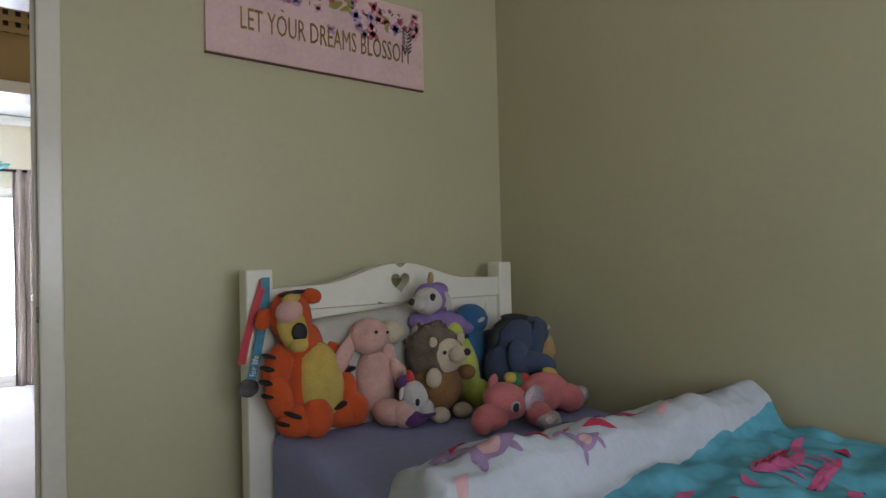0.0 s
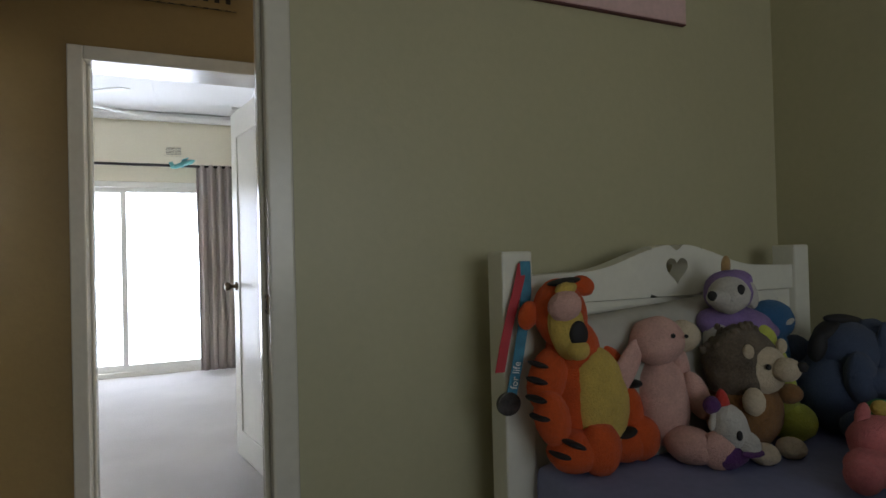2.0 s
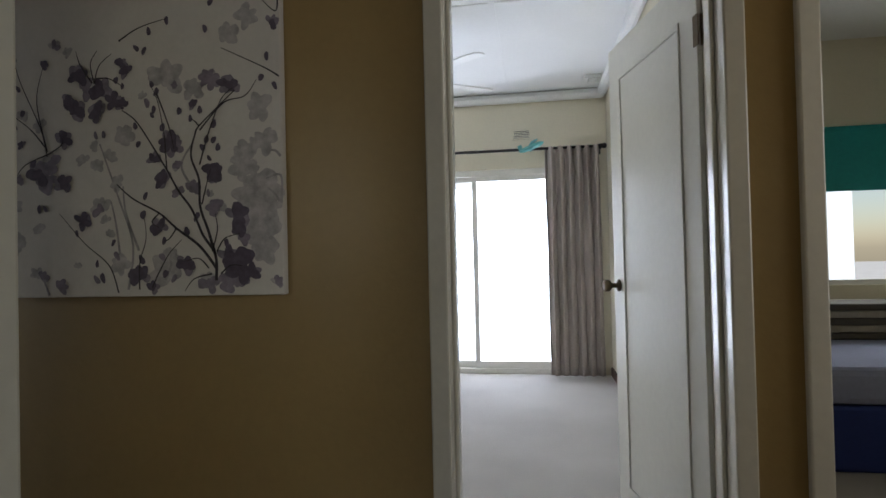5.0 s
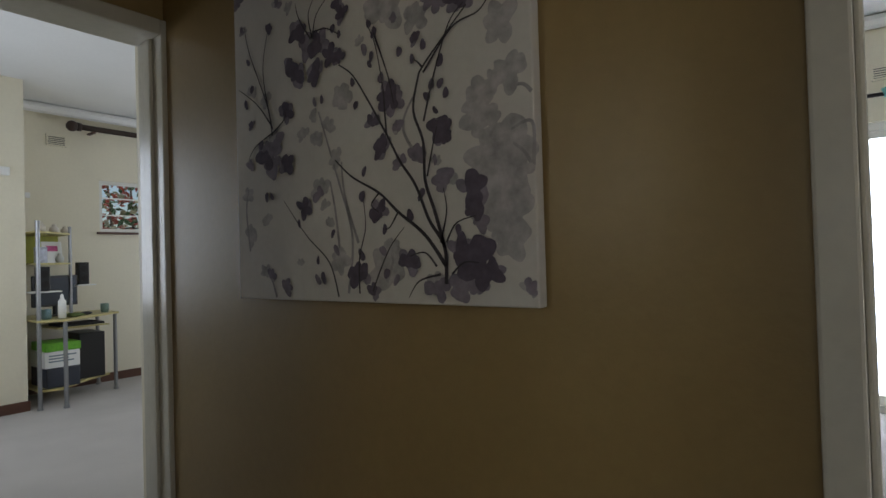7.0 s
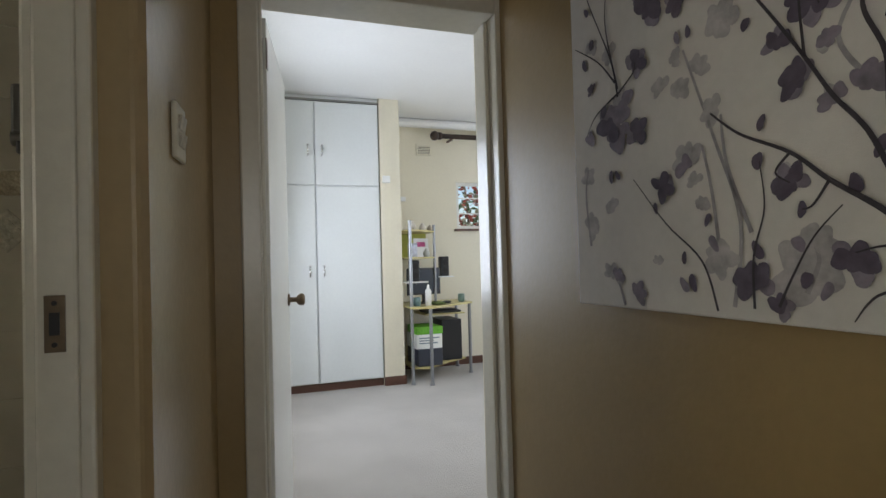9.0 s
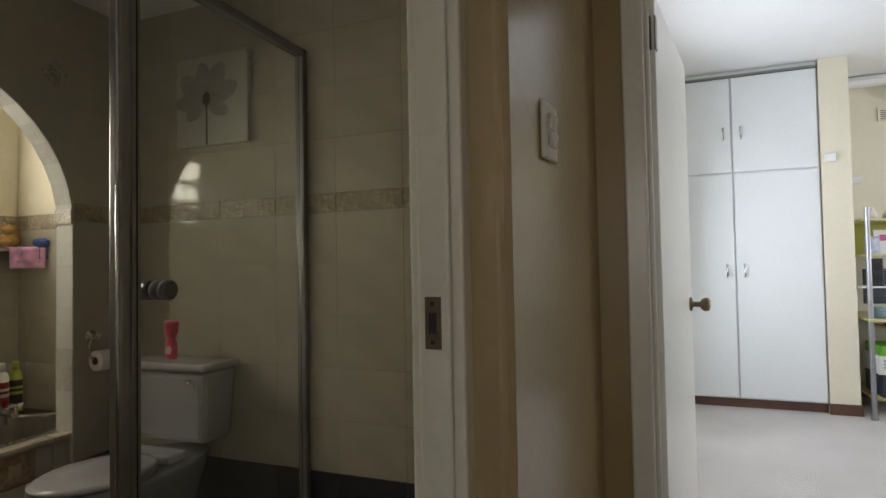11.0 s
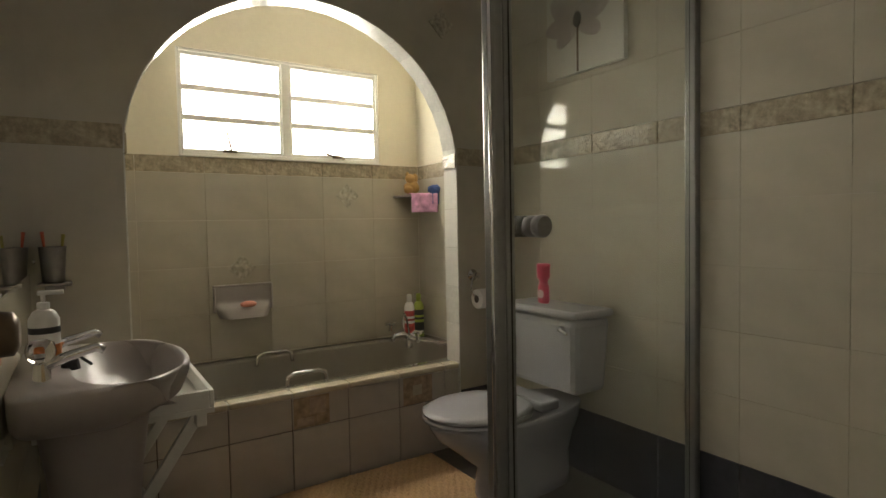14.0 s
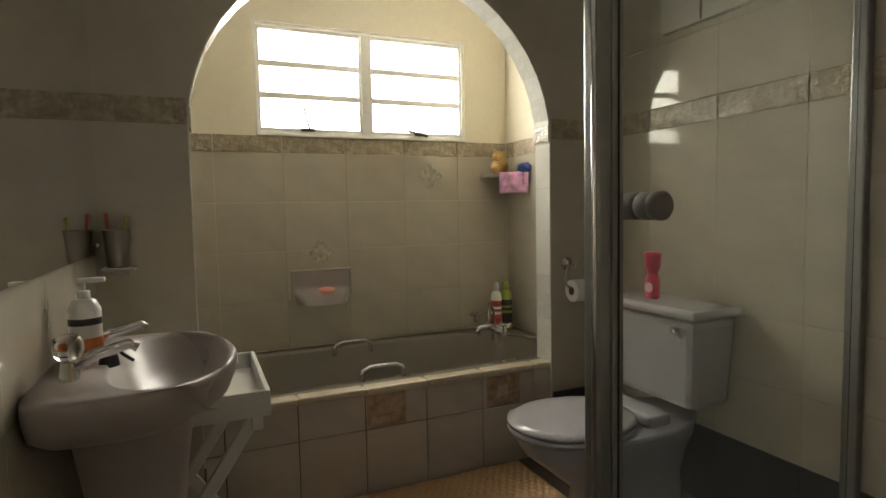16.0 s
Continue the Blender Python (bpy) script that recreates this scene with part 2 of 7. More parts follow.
structure("floor_bedroom_4", boxes((0.48, 2.6, 1.53, 4.4, -0.1, 0.0)), M_CARPET, "pale carpet of the small bedroom", "floor")
# ceilings
for nm, d in (("ceiling_bedroom_1", (-1.07, 1.9, -3.72, 0.075, H, H + 0.15)), ("ceiling_hall", (-2.78, 1.7, 0.075, 1.445, H, H + 0.15)),
              ("ceiling_bedroom_2", (-3.12, 0.42, 1.445, 5.45, H, H + 0.15)), ("ceiling_bathroom", (-3.6, -1.1, -3.1, 0.18, 2.55, 2.7)),
              ("ceiling_bedroom_3", (-7.12, -2.78, 0.3, 5.1, H + 0.001, H + 0.16)), ("ceiling_bedroom_4", (0.42, 2.7, 1.445, 4.5, H, H + 0.15))):
    structure(nm, boxes(d), M_CEIL, "white painted ceiling board", "ceiling")

D1 = (-0.985, 0.02, 0.0, 2.10)
# bedroom 1
wall("wall_bedroom_1_north", "y", 0.0, 0.075, -1.07, 1.9, 0, H, [D1], M_OLIVE, "olive grey painted bedroom wall")
wall("wall_bedroom_1_east", "x", 1.77, 1.9, -3.72, 0.0, 0, H, [], M_OLIVE, "olive grey painted bedroom wall")
wall("wall_bedroom_1_west", "x", -1.07, -1.05, -3.72, 0.0, 0, H, [], M_OLIVE, "olive grey painted bedroom wall")
wall("wall_bedroom_1_south", "y", -3.72, -3.6, -1.05, 1.77, 0, H, [(-0.4, 1.3, 0.9, 2.1)], M_OLIVE, "olive grey painted wall with a window")
# hall
wall("wall_hall_south_1", "y", 0.075, 0.15, -1.05, 1.7, 0, H, [D1], M_OCHRE, "tan painted hall wall")
wall("wall_hall_south_2", "y", 0.225, 0.265, -2.04, -1.05, 0, H, [(-2.04, -1.12, 0, 2.1)], M_OCHRE, "tan painted hall wall")
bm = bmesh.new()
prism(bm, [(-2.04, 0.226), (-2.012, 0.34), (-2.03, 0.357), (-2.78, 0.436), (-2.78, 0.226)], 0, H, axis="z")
# same tan paint as the hall, made lighter here for the light falling on it
M_PIER = material("lit_tan_gloss_paint", (0.40, 0.30, 0.165), 0.24, vary=0.07, bump=0.08, bump_scale=60, spec=0.8)
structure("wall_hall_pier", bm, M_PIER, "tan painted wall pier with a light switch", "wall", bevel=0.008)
wall("wall_hall_west", "x", -2.78, -2.71, 0.41, 1.445, 0, H, [(0.51, 1.395, 0, 2.10)], M_OCHRE, "tan painted wall round a doorway")
wall("wall_hall_north", "y", 1.36, 1.445, -2.71, 1.7, 0, H, [(-0.69, 0.225, 0, 2.12), (0.37, 1.25, 0, 2.09)], M_OCHRE, "tan painted hall wall with doorways")
# the opening is assumed, it only lets the hall fill light in
wall("wall_hall_east", "x", 1.6, 1.7, 0.15, 1.36, 0, H, [(0.35, 1.17, 0.9, 2.05)], M_OCHRE, "tan painted end wall of the hall with an opening added for fill light")
wall("wall_hall_jog", "x", -1.06, -1.05, 0.15, 0.265, 0, H, [], M_OCHRE, "tan painted return of the hall wall")
# bedroom 2
SL = (-1.95, 0.05, 0.0, 2.06)
wall("wall_bedroom_2_south", "y", 1.445, 1.53, -3.12, 0.36, 0, H, [(-0.69, 0.225, 0, 2.12)], M_CREAM, "cream painted bedroom wall")
wall("wall_bedroom_2_east", "x", 0.36, 0.42, 1.445, 5.3, 0, H, [], M_CREAM, "cream painted bedroom wall")
wall("wall_bedroom_2_west", "x", -3.12, -3.0, 1.53, 5.3, 0, H, [], M_CREAM, "cream painted bedroom wall")
wall("wall_bedroom_2_north", "y", 5.3, 5.5, -3.12, 0.42, 0, H, [SL], M_CREAM, "cream painted wall with a sliding door")
# bedroom 3
WN3 = (2.84, 4.3, 1.56, 2.1)
wall("wall_bedroom_3_east", "x", -2.86, -2.78, 0.41, 1.53, 0, H, [(0.51, 1.395, 0, 2.10)], M_CREAM, "cream painted bedroom wall")
wall("wall_bedroom_3_west", "x", -7.12, -7.0, 0.3, 5.1, 0, H, [WN3], M_CREAM, "cream painted wall with a small high window")
wall("wall_bedroom_3_north", "y", 5.0, 5.1, -7.0, -3.12, 0, H, [(-5.9, -4.1, 0.9, 2.1)], M_CREAM, "cream painted wall with a window")
# unseen opening added in the south wall for the fill light
wall("wall_bedroom_3_south", "y", 0.3, 0.41, -7.0, -2.78, 0, H, [(-5.9, -4.3, 0.9, 2.1)], M_CREAM, "cream painted bedroom wall")
# bedroom 4
wall("wall_bedroom_4_south", "y", 1.445, 1.53, 0.42, 2.7, 0, H, [(0.37, 1.25, 0, 2.09)], M_CREAM, "cream painted bedroom wall")
wall("wall_bedroom_4_west", "x", 0.42, 0.48, 1.53, 4.4, 0, H, [], M_CREAM, "cream painted bedroom wall")
wall("wall_bedroom_4_east", "x", 2.6, 2.7, 1.53, 4.5, 0, H, [], M_CREAM, "cream painted bedroom wall")
wall("wall_bedroom_4_north", "y", 4.4, 4.5, 0.42, 2.6, 0, H, [(1.25, 2.45, 0.9, 2.0)], M_CREAM, "cream painted wall with a window")
# bathroom
WB = (-2.985, -1.806, 1.56, 2.125)
wall("wall_bathroom_north", "y", 0.19, 0.225, -3.6, -1.1, 0, H, [(-2.04, -1.12, 0, 2.10)], M_GROUT, "tiled bathroom wall beside the door")
wall("wall_bathroom_east_2", "x", -1.145, -1.1, -0.60, 0.19, 0, H, [], M_TILE, "tiled bathroom wall behind the open door")
wall("wall_bathroom_east", "x", -1.192, -1.1, -3.1, -0.60, 0, H, [], M_GROUT, "tiled bathroom wall behind the basin")
wall("wall_bathroom_west", "x", -3.6, -3.268, -3.1, 0.19, 0, H, [], M_GROUT, "tiled bathroom wall behind the toilet")
wall("wall_bathroom_south", "y", -3.1, -2.958, -3.268, -1.192, 0, H, [WB], M_CREAM, "bathroom wall with a high window")
wall("wall_bathroom_alcove", "x", -3.268, -3.262, -2.957, -2.196, 1.55, 2.55, [], M_CREAM, "cream plaster above the tiles of the bath alcove")
# arched wall before the bath
AX, AR, AZ, AV = -2.238, 0.745, 1.445, 0.705


def arch_wall():
    bm = bmesh.new()
    n = 40
    pts = [(AX - AR, 0.0)] + [(AX - AR * math.cos(math.pi * k / n), AZ + AV * math.sin(math.pi * k / n)) for k in range(n + 1)] + [(AX + AR, 0.0)]
    outer = []
    for a, z in pts:
        if z <= AZ + 1e-6 and a < AX:
            outer.append((-3.267, z))
        elif z <= AZ + 1e-6:
            outer.append((-1.192, z))
        else:
            t = (a - (AX - AR)) / (2 * AR)
            outer.append((-3.267 + t * 2.075, 2.55))
    outer[1], outer[-2] = (-3.267, AZ), (-1.192, AZ)
    # corners of the top
    for y0, y1 in ((-2.195, -2.078),):
        vi = [[bm.verts.new((a, y, z)) for a, z in pts] for y in (y0, y1)]
        vo = [[bm.verts.new((a, y, z)) for a, z in outer] for y in (y0, y1)]
        m = len(pts)
        for k in range(m - 1):
            bm.faces.new((vi[0][k], vi[0][k + 1], vo[0][k + 1], vo[0][k]))
            bm.faces.new((vi[1][k], vo[1][k], vo[1][k + 1], vi[1][k + 1]))
            bm.faces.new((vi[0][k], vi[1][k], vi[1][k + 1], vi[0][k + 1]))
            bm.faces.new((vo[0][k], vo[0][k + 1], vo[1][k + 1], vo[1][k]))
        for k in (0, m - 1):
            bm.faces.new((vi[0][k], vo[0][k], vo[1][k], vi[1][k]))
    return structure("wall_bathroom_arch", bm, M_TILE, "beige tiled wall with a round arch over the bath", "wall")


arch_wall()


# ---------------------------------------------------------------- door frames
def door_frame(name, axis, f0, f1, a0, a1, top, face, label):
    """A frame that lines an opening: two jambs with a stop and a head. a0 and a1 are its outer edges."""
    th = thing(name, (0, 0, 0), label, "door frame", kind="structure")
    mid = (f0 + f1) / 2

    def put(nm, *ds):
        bm = bmesh.new()
        for (p, q, r, s, z0, z1) in ds:
            if axis == "y":
                box(bm, p, q, r, s, z0, z1)
            else:
                box(bm, r, s, p, q, z0, z1)
        return part(nm, bm, M_FRAME, th, bevel=0.006)
    e = face
    put("jamb", (a0, a0 + e, f0, f1, 0, top), (a0 + e, a0 + e + 0.014, mid - 0.03, mid + 0.03, 0, top - e))
    put("jamb", (a1 - e, a1, f0, f1, 0, top), (a1 - e - 0.014, a1 - e, mid - 0.03, mid + 0.03, 0, top - e))
    put("head", (a0 + e, a1 - e, f0, f1, top - e, top))
    return th


door_frame("door_frame_1", "y", -0.02, 0.17, -0.988, 0.024, 2.10, 0.062, "cream gloss painted door frame of the child's bedroom")
door_frame("door_frame_2", "y", 1.335, 1.55, -0.695, 0.235, 2.126, 0.06, "cream gloss painted door frame of the bright bedroom")
door_frame("door_frame_3", "x", -2.88, -2.69, 0.504, 1.40, 2.10, 0.058, "cream gloss painted door frame of the far bedroom")
door_frame("door_frame_4", "y", 0.183, 0.282, -2.045, -1.115, 2.10, 0.06, "cream painted bathroom door frame with chipped edges")
door_frame("door_frame_5", "y", 1.335, 1.55, 0.37, 1.25, 2.096, 0.06, "cream gloss painted door frame of the small bedroom")


def door_leaf(name, hinge, angle, width, height, label, handles, hinge_z=(0.25, 1.83), panelled=True):
    """A panelled door. It hangs at hinge and its leaf runs along angle (degrees from x)."""
    th = new(name)
    th.matrix_basis = pose(hinge[0], hinge[1], 0.012, 0, 0, angle)
    tagged(th, label, "door", kind="structure")
    inv = th.matrix_basis.inverted()

    def put(nm, bm, mats, lab="", sm=False, bv=0.0, par=None):
        bmesh.ops.transform(bm, matrix=th.matrix_basis, verts=bm.verts)
        return part(nm, bm, mats, par or th, lab, sm, bv)
    bm = bmesh.new()
    box(bm, 0, width, -0.017, 0.017, 0, height)
    leaf = put("leaf", bm, M_WHITE, bv=0.003)
    for side in (-1, 1) if panelled else ():
        bm = bmesh.new()
        y0, y1 = (0.017, 0.024) if side > 0 else (-0.024, -0.017)
        for d in ((0.11, width - 0.11, 0.14, 0.165), (0.11, width - 0.11, height - 0.165, height - 0.14), (0.11, 0.135, 0.165, height - 0.165), (width - 0.135, width - 0.11, 0.165, height - 0.165)):
            box(bm, d[0], d[1], y0, y1, d[2], d[3])
        put("moulding", bm, M_WHITE, bv=0.004, par=leaf)
    for side in handles:
        bm = bmesh.new()
        lathe(bm, (0, 0, 0), [(0.027, 0.0), (0.027, 0.006), (0.011, 0.010), (0.011, 0.035), (0.022, 0.042), (0.027, 0.052), (0.026, 0.066), (0.016, 0.072)], 20)
        bmesh.ops.transform(bm, matrix=pose(width - 0.06, side * 0.017, 1.03, -90 * side, 0, 0), verts=bm.verts)
        put("knob", bm, M_BRASS, "dark metal door knob")
    for z in hinge_z:
        bm = bmesh.new()
        box(bm, -0.012, 0.02, 0.0165, 0.0195, z, z + 0.1)
        box(bm, -0.012, 0.02, -0.0195, -0.0165, z, z + 0.1)
        rod(bm, (-0.006, 0, z), (-0.006, 0, z + 0.1), 0.007, seg=10)
        put("hinge", bm, M_BRASS, "dark metal hinge")
    return th


door_leaf("door_2", (0.175, 1.535), 90 + 12.8, 0.775, 2.09, "white gloss panelled door standing open into the bright bedroom", (1, -1))
door_leaf("door_3", (-2.865, 0.575), 180 - 8.5, 0.73, 2.0, "white painted door standing open into the far bedroom", (-1, 1), panelled=False)
door_leaf("door_4", (-1.1935, 0.175), -90, 0.75, 2.0, "white bathroom door standing wide open", (-1,))

# ---------------------------------------------------------------- outside
bm = boxes((-60, 60, -60, 60, -0.35, -0.15))
structure("ground", bm, M_PAVE, "pale ground around the house", "ground")
structure("terrace", boxes((-5.0, 3.5, 5.5, 9.2, -0.15, -0.02)), M_PAVE, "pale tiled terrace outside the sliding door", "terrace")
# out of view; the assumed overhang keeps sun patches off the floor behind the slider
structure("roof", boxes((-7.6, 3.2, -4.3, 6.6, H + 0.2, H + 0.3)), M_EXT, "unseen flat roof slab with eaves added to block the sun", "roof")


# ---------------------------------------------------------------- bathroom
BZ0, BZ1 = 1.461, 1.549          # ornamental border


def tile_mesh(name, w, h, mat, depth=0.008, gap=0.0006):
    bm = boxes((gap, w - gap, 0.0, depth, gap, h - gap))
    bmesh.ops.bevel(bm, geom=[e for e in bm.edges if e.calc_length() > 0.02 and all(v.co.y > depth / 2 for v in e.verts)], offset=0.0006, segments=1, affect="EDGES")
    bmesh.ops.recalc_face_normals(bm, faces=bm.faces[:])
    me = bpy.data.meshes.new(name)
    bm.to_mesh(me)
    bm.free()
    me.materials.append(mat)
    return me


M_BATH = material("dark_taupe_bath_enamel", (0.22, 0.20, 0.16), 0.1, vary=0.02, bump=0, clear=0.3)
# fittings of the bath alcove
def bath():
    th = thing("bathtub", (-2.24, -2.55, 0), "built-in taupe bathtub with chrome taps and side handles", "bathtub")
    x0, x1, y0, y1, z = -3.255, -1.3, -2.94, -2.135, 0.438
    n = 44
    bm = bmesh.new()

    def ring(sx, sy, zz, pw):
        out = []
        cx, cy, hx, hy = (x0 + x1) / 2, (y0 + y1) / 2, (x1 - x0) / 2 * sx, (y1 - y0) / 2 * sy
        for k in range(n):
            a = k * math.tau / n
            c, s2 = math.cos(a), math.sin(a)
            out.append(bm.verts.new((cx + hx * math.copysign(abs(c) ** pw, c), cy + hy * math.copysign(abs(s2) ** pw, s2), zz)))
        return out
    rings = [ring(1, 1, z - 0.05, 0.2), ring(1, 1, z - 0.004, 0.2), ring(0.995, 0.99, z, 0.2), ring(0.90, 0.80, z, 0.35), ring(0.885, 0.775, z - 0.012, 0.35),
             ring(0.84, 0.70, z - 0.18, 0.4), ring(0.78, 0.6, z - 0.33, 0.45), ring(0.6, 0.42, z - 0.36, 0.5)]
    for a, b in zip(rings, rings[1:]):
        for k in range(n):
            bm.faces.new((a[k], a[(k + 1) % n], b[(k + 1) % n], b[k])).smooth = True
    bm.faces.new(rings[-1])
    part("shell", bm, M_BATH, th)
    for yy in (-2.275, -2.80):
        bm = bmesh.new()
        tube(bm, [(-2.33, yy, z - 0.03), (-2.32, yy, z + 0.022), (-2.29, yy, z + 0.035), (-2.17, yy, z + 0.035), (-2.14, yy, z + 0.022), (-2.13, yy, z - 0.03)], 0.010)
        part("grab_handle", bm, M_CHROME, th, "bent metal grab handle")
    bm = bmesh.new()
    rod(bm, (-2.965, -2.58, z), (-2.965, -2.58, z + 0.07), 0.02)
    rod(bm, (-2.965, -2.68, z + 0.06), (-2.965, -2.48, z + 0.06), 0.018)
    tube(bm, [(-2.965, -2.58, z + 0.06), (-2.925, -2.58, z + 0.085), (-2.865, -2.58, z + 0.08), (-2.845, -2.58, z + 0.045)], 0.014)
    mx = part("mixer_tap", bm, M_CHROME, th, "chrome bath mixer")
    for yy in (-2.825, -2.48):
        bm = bmesh.new()
        rod(bm, (-2.965, yy, z + 0.06), (-2.965, yy, z + 0.1), 0.01)
        for k in range(4):
            a = k * math.pi / 2
            rod(bm, (-2.965, yy, z + 0.105), (-2.965 + 0.034 * math.cos(a), yy + 0.034 * math.sin(a), z + 0.105), 0.007, 0.009)
        part("tap_handle", bm, M_CHROME, mx)
    bm = bmesh.new()
    tube(bm, [(-2.945, -2.60, z + 0.06), (-2.945, -2.62, z + 0.15), (-2.975, -2.66, z + 0.19), (-3.015, -2.70, z + 0.15), (-3.045, -2.72, z + 0.03), (-3.075, -2.62, z + 0.012), (-3.125, -2.50, z + 0.02), (-3.155, -2.40, z + 0.03)], 0.007)
    rod(bm, (-3.115, -2.50, z + 0.018), (-3.165, -2.33, z + 0.028), 0.011, 0.017)
    part("hand_shower", bm, M_CHROME, mx, "chrome hand shower lying on the bath edge")
    return th


bath()

# tiled front of the bath
PANEL = tagged(finish("bath_panel", boxes((-2.982, -1.494, -2.125, -2.105, 0, 0.412)), material("dark_panel_grout", (0.13, 0.10, 0.08), 0.85)), "bath front of taupe tiles with inset squares", "bath panel", kind="structure")
LEDGE = structure("bath_ledge", boxes((-2.982, -1.494, -2.150, -2.090, 0.414, 0.436)), M_GROUT, "pale tiled ledge along the bath", "ledge")
M_LEDGE = material("pale_ledge_tile", (0.56, 0.49, 0.36), 0.2, vary=0.14, island=0.2)
for k in range(6):
    xa = max(-2.982, -2.896 - 0.266 + 0.266 * k)
    xb = min(-1.494, -2.896 + 0.266 * k)
    part("ledge_tile", boxes((xa + 0.002, xb - 0.002, -2.152, -2.084, 0.4125, 0.442)), M_LEDGE, LEDGE, bevel=0.009)


def soap_dish():
    th = thing("soap_dish", (-2.106, -2.95, 0.66), "taupe ceramic soap dish set in the bath wall", "soap dish")
    x0, x1, cx = -2.268, -1.946, -2.107
    bm = bmesh.new()
    n, m = 26, 12
    rows = []
    # a scooped face: full width at the top, rounded in at the foot, with a lip that comes forward
    for j in range(m + 1):
        v = j / m
        z = 0.668 + 0.175 * v
        half = 0.161 - 0.03 * (1 - v) ** 3
        lip = 0.085 * max(0.0, 1 - v / 0.42) ** 0.5 if v < 0.42 else 0.0
        rows.append([bm.verts.new((cx - half + 2 * half * i / n, -2.946 + 0.012 + lip * (1 - abs(2 * i / n - 1) ** 6), z)) for i in range(n + 1)])
    for p, q in zip(rows, rows[1:]):
        for i in range(n):
            bm.faces.new((p[i], p[i + 1], q[i + 1], q[i])).smooth = True
    part("bowl", bm, M_SANITARY, th)
    part("rim", boxes((x0, x1, -2.95, -2.925, 0.838, 0.850), (x0, x0 + 0.012, -2.95, -2.922, 0.70, 0.838), (x1 - 0.012, x1, -2.95, -2.922, 0.70, 0.838)), M_SANITARY, th, bevel=0.005)
    sp = thing("soap_bar", (-2.12, -2.888, 0.705), "pink bar of soap in the soap dish", "soap")
    bm = bmesh.new()
    ball(bm, (-2.12, -2.885, 0.741), (0.045, 0.028, 0.018))
    part("soap", bm, material("pink_soap", (0.75, 0.33, 0.24), 0.5), sp, smooth=True)


soap_dish()


def bath_window():
    th = thing("window_bath", (-2.39, -2.99, 1.56), "white steel window with frosted panes above the bath", "window", kind="structure")
    x0, x1, z0, z1 = WB
    bm = boxes((x0, x0 + 0.016, -3.03, -2.965, z0, z1), (x1 - 0.016, x1, -3.03, -2.965, z0, z1), (x0 + 0.016, x1 - 0.016, -3.03, -2.965, z1 - 0.016, z1), (x0 + 0.016, x1 - 0.016, -3.03, -2.965, z0, z0 + 0.016),
               (-2.415, -2.365, -3.03, -2.965, z0 + 0.016, z1 - 0.016))
    part("window_frame", bm, M_WHITE, th, bevel=0.004)
    for a, b in ((x0 + 0.016, -2.415), (-2.365, x1 - 0.016)):
        bm = bmesh.new()
        for d in ((a, a + 0.013, z0 + 0.016, z1 - 0.016), (b - 0.013, b, z0 + 0.016, z1 - 0.016), (a + 0.013, b - 0.013, z0 + 0.016, z0 + 0.034), (a + 0.013, b - 0.013, z1 - 0.034, z1 - 0.016)):
            box(bm, d[0], d[1], -3.015, -2.975, d[2], d[3])
        for k in (1, 2):
            zz = z0 + 0.04 + k * (z1 - z0 - 0.08) / 3
            box(bm, a + 0.013, b - 0.013, -3.012, -2.98, zz - 0.015, zz + 0.015)
        sash = part("sash", bm, M_WHITE, th)
        for k in range(3):
            za = z0 + 0.05 + k * (z1 - z0 - 0.1) / 3
            bm = boxes((a + 0.014, b - 0.014, -2.998, -2.994, za + 0.004, za + (z1 - z0 - 0.1) / 3 - 0.004))
            p = part("pane", bm, M_FROST, sash)
            p.visible_shadow = False
        bm = bmesh.new()
        xm = (a + b) / 2 - 0.03
        if a > -2.4:
            tube(bm, [(xm + 0.05, -2.955, z0 + 0.035), (xm + 0.055, -2.945, z0 + 0.045), (xm + 0.075, -2.95, z0 + 0.14)], 0.006)
            box(bm, xm + 0.02, xm + 0.09, -2.972, -2.95, z0 + 0.02, z0 + 0.034)
        else:
            tube(bm, [(xm - 0.02, -2.955, z0 + 0.016), (xm + 0.1, -2.945, z0 + 0.04)], 0.007)
            box(bm, xm, xm + 0.05, -2.972, -2.95, z0 + 0.015, z0 + 0.035)
        part("stay", bm, M_BRASS, sash, "dark metal window stay")
    bm = boxes((x0 - 0.0, x1 + 0.0, -2.965, -2.94, z0 - 0.012, z0))
    part("window_sill", bm, M_WHITE, th, bevel=0.003)


bath_window()


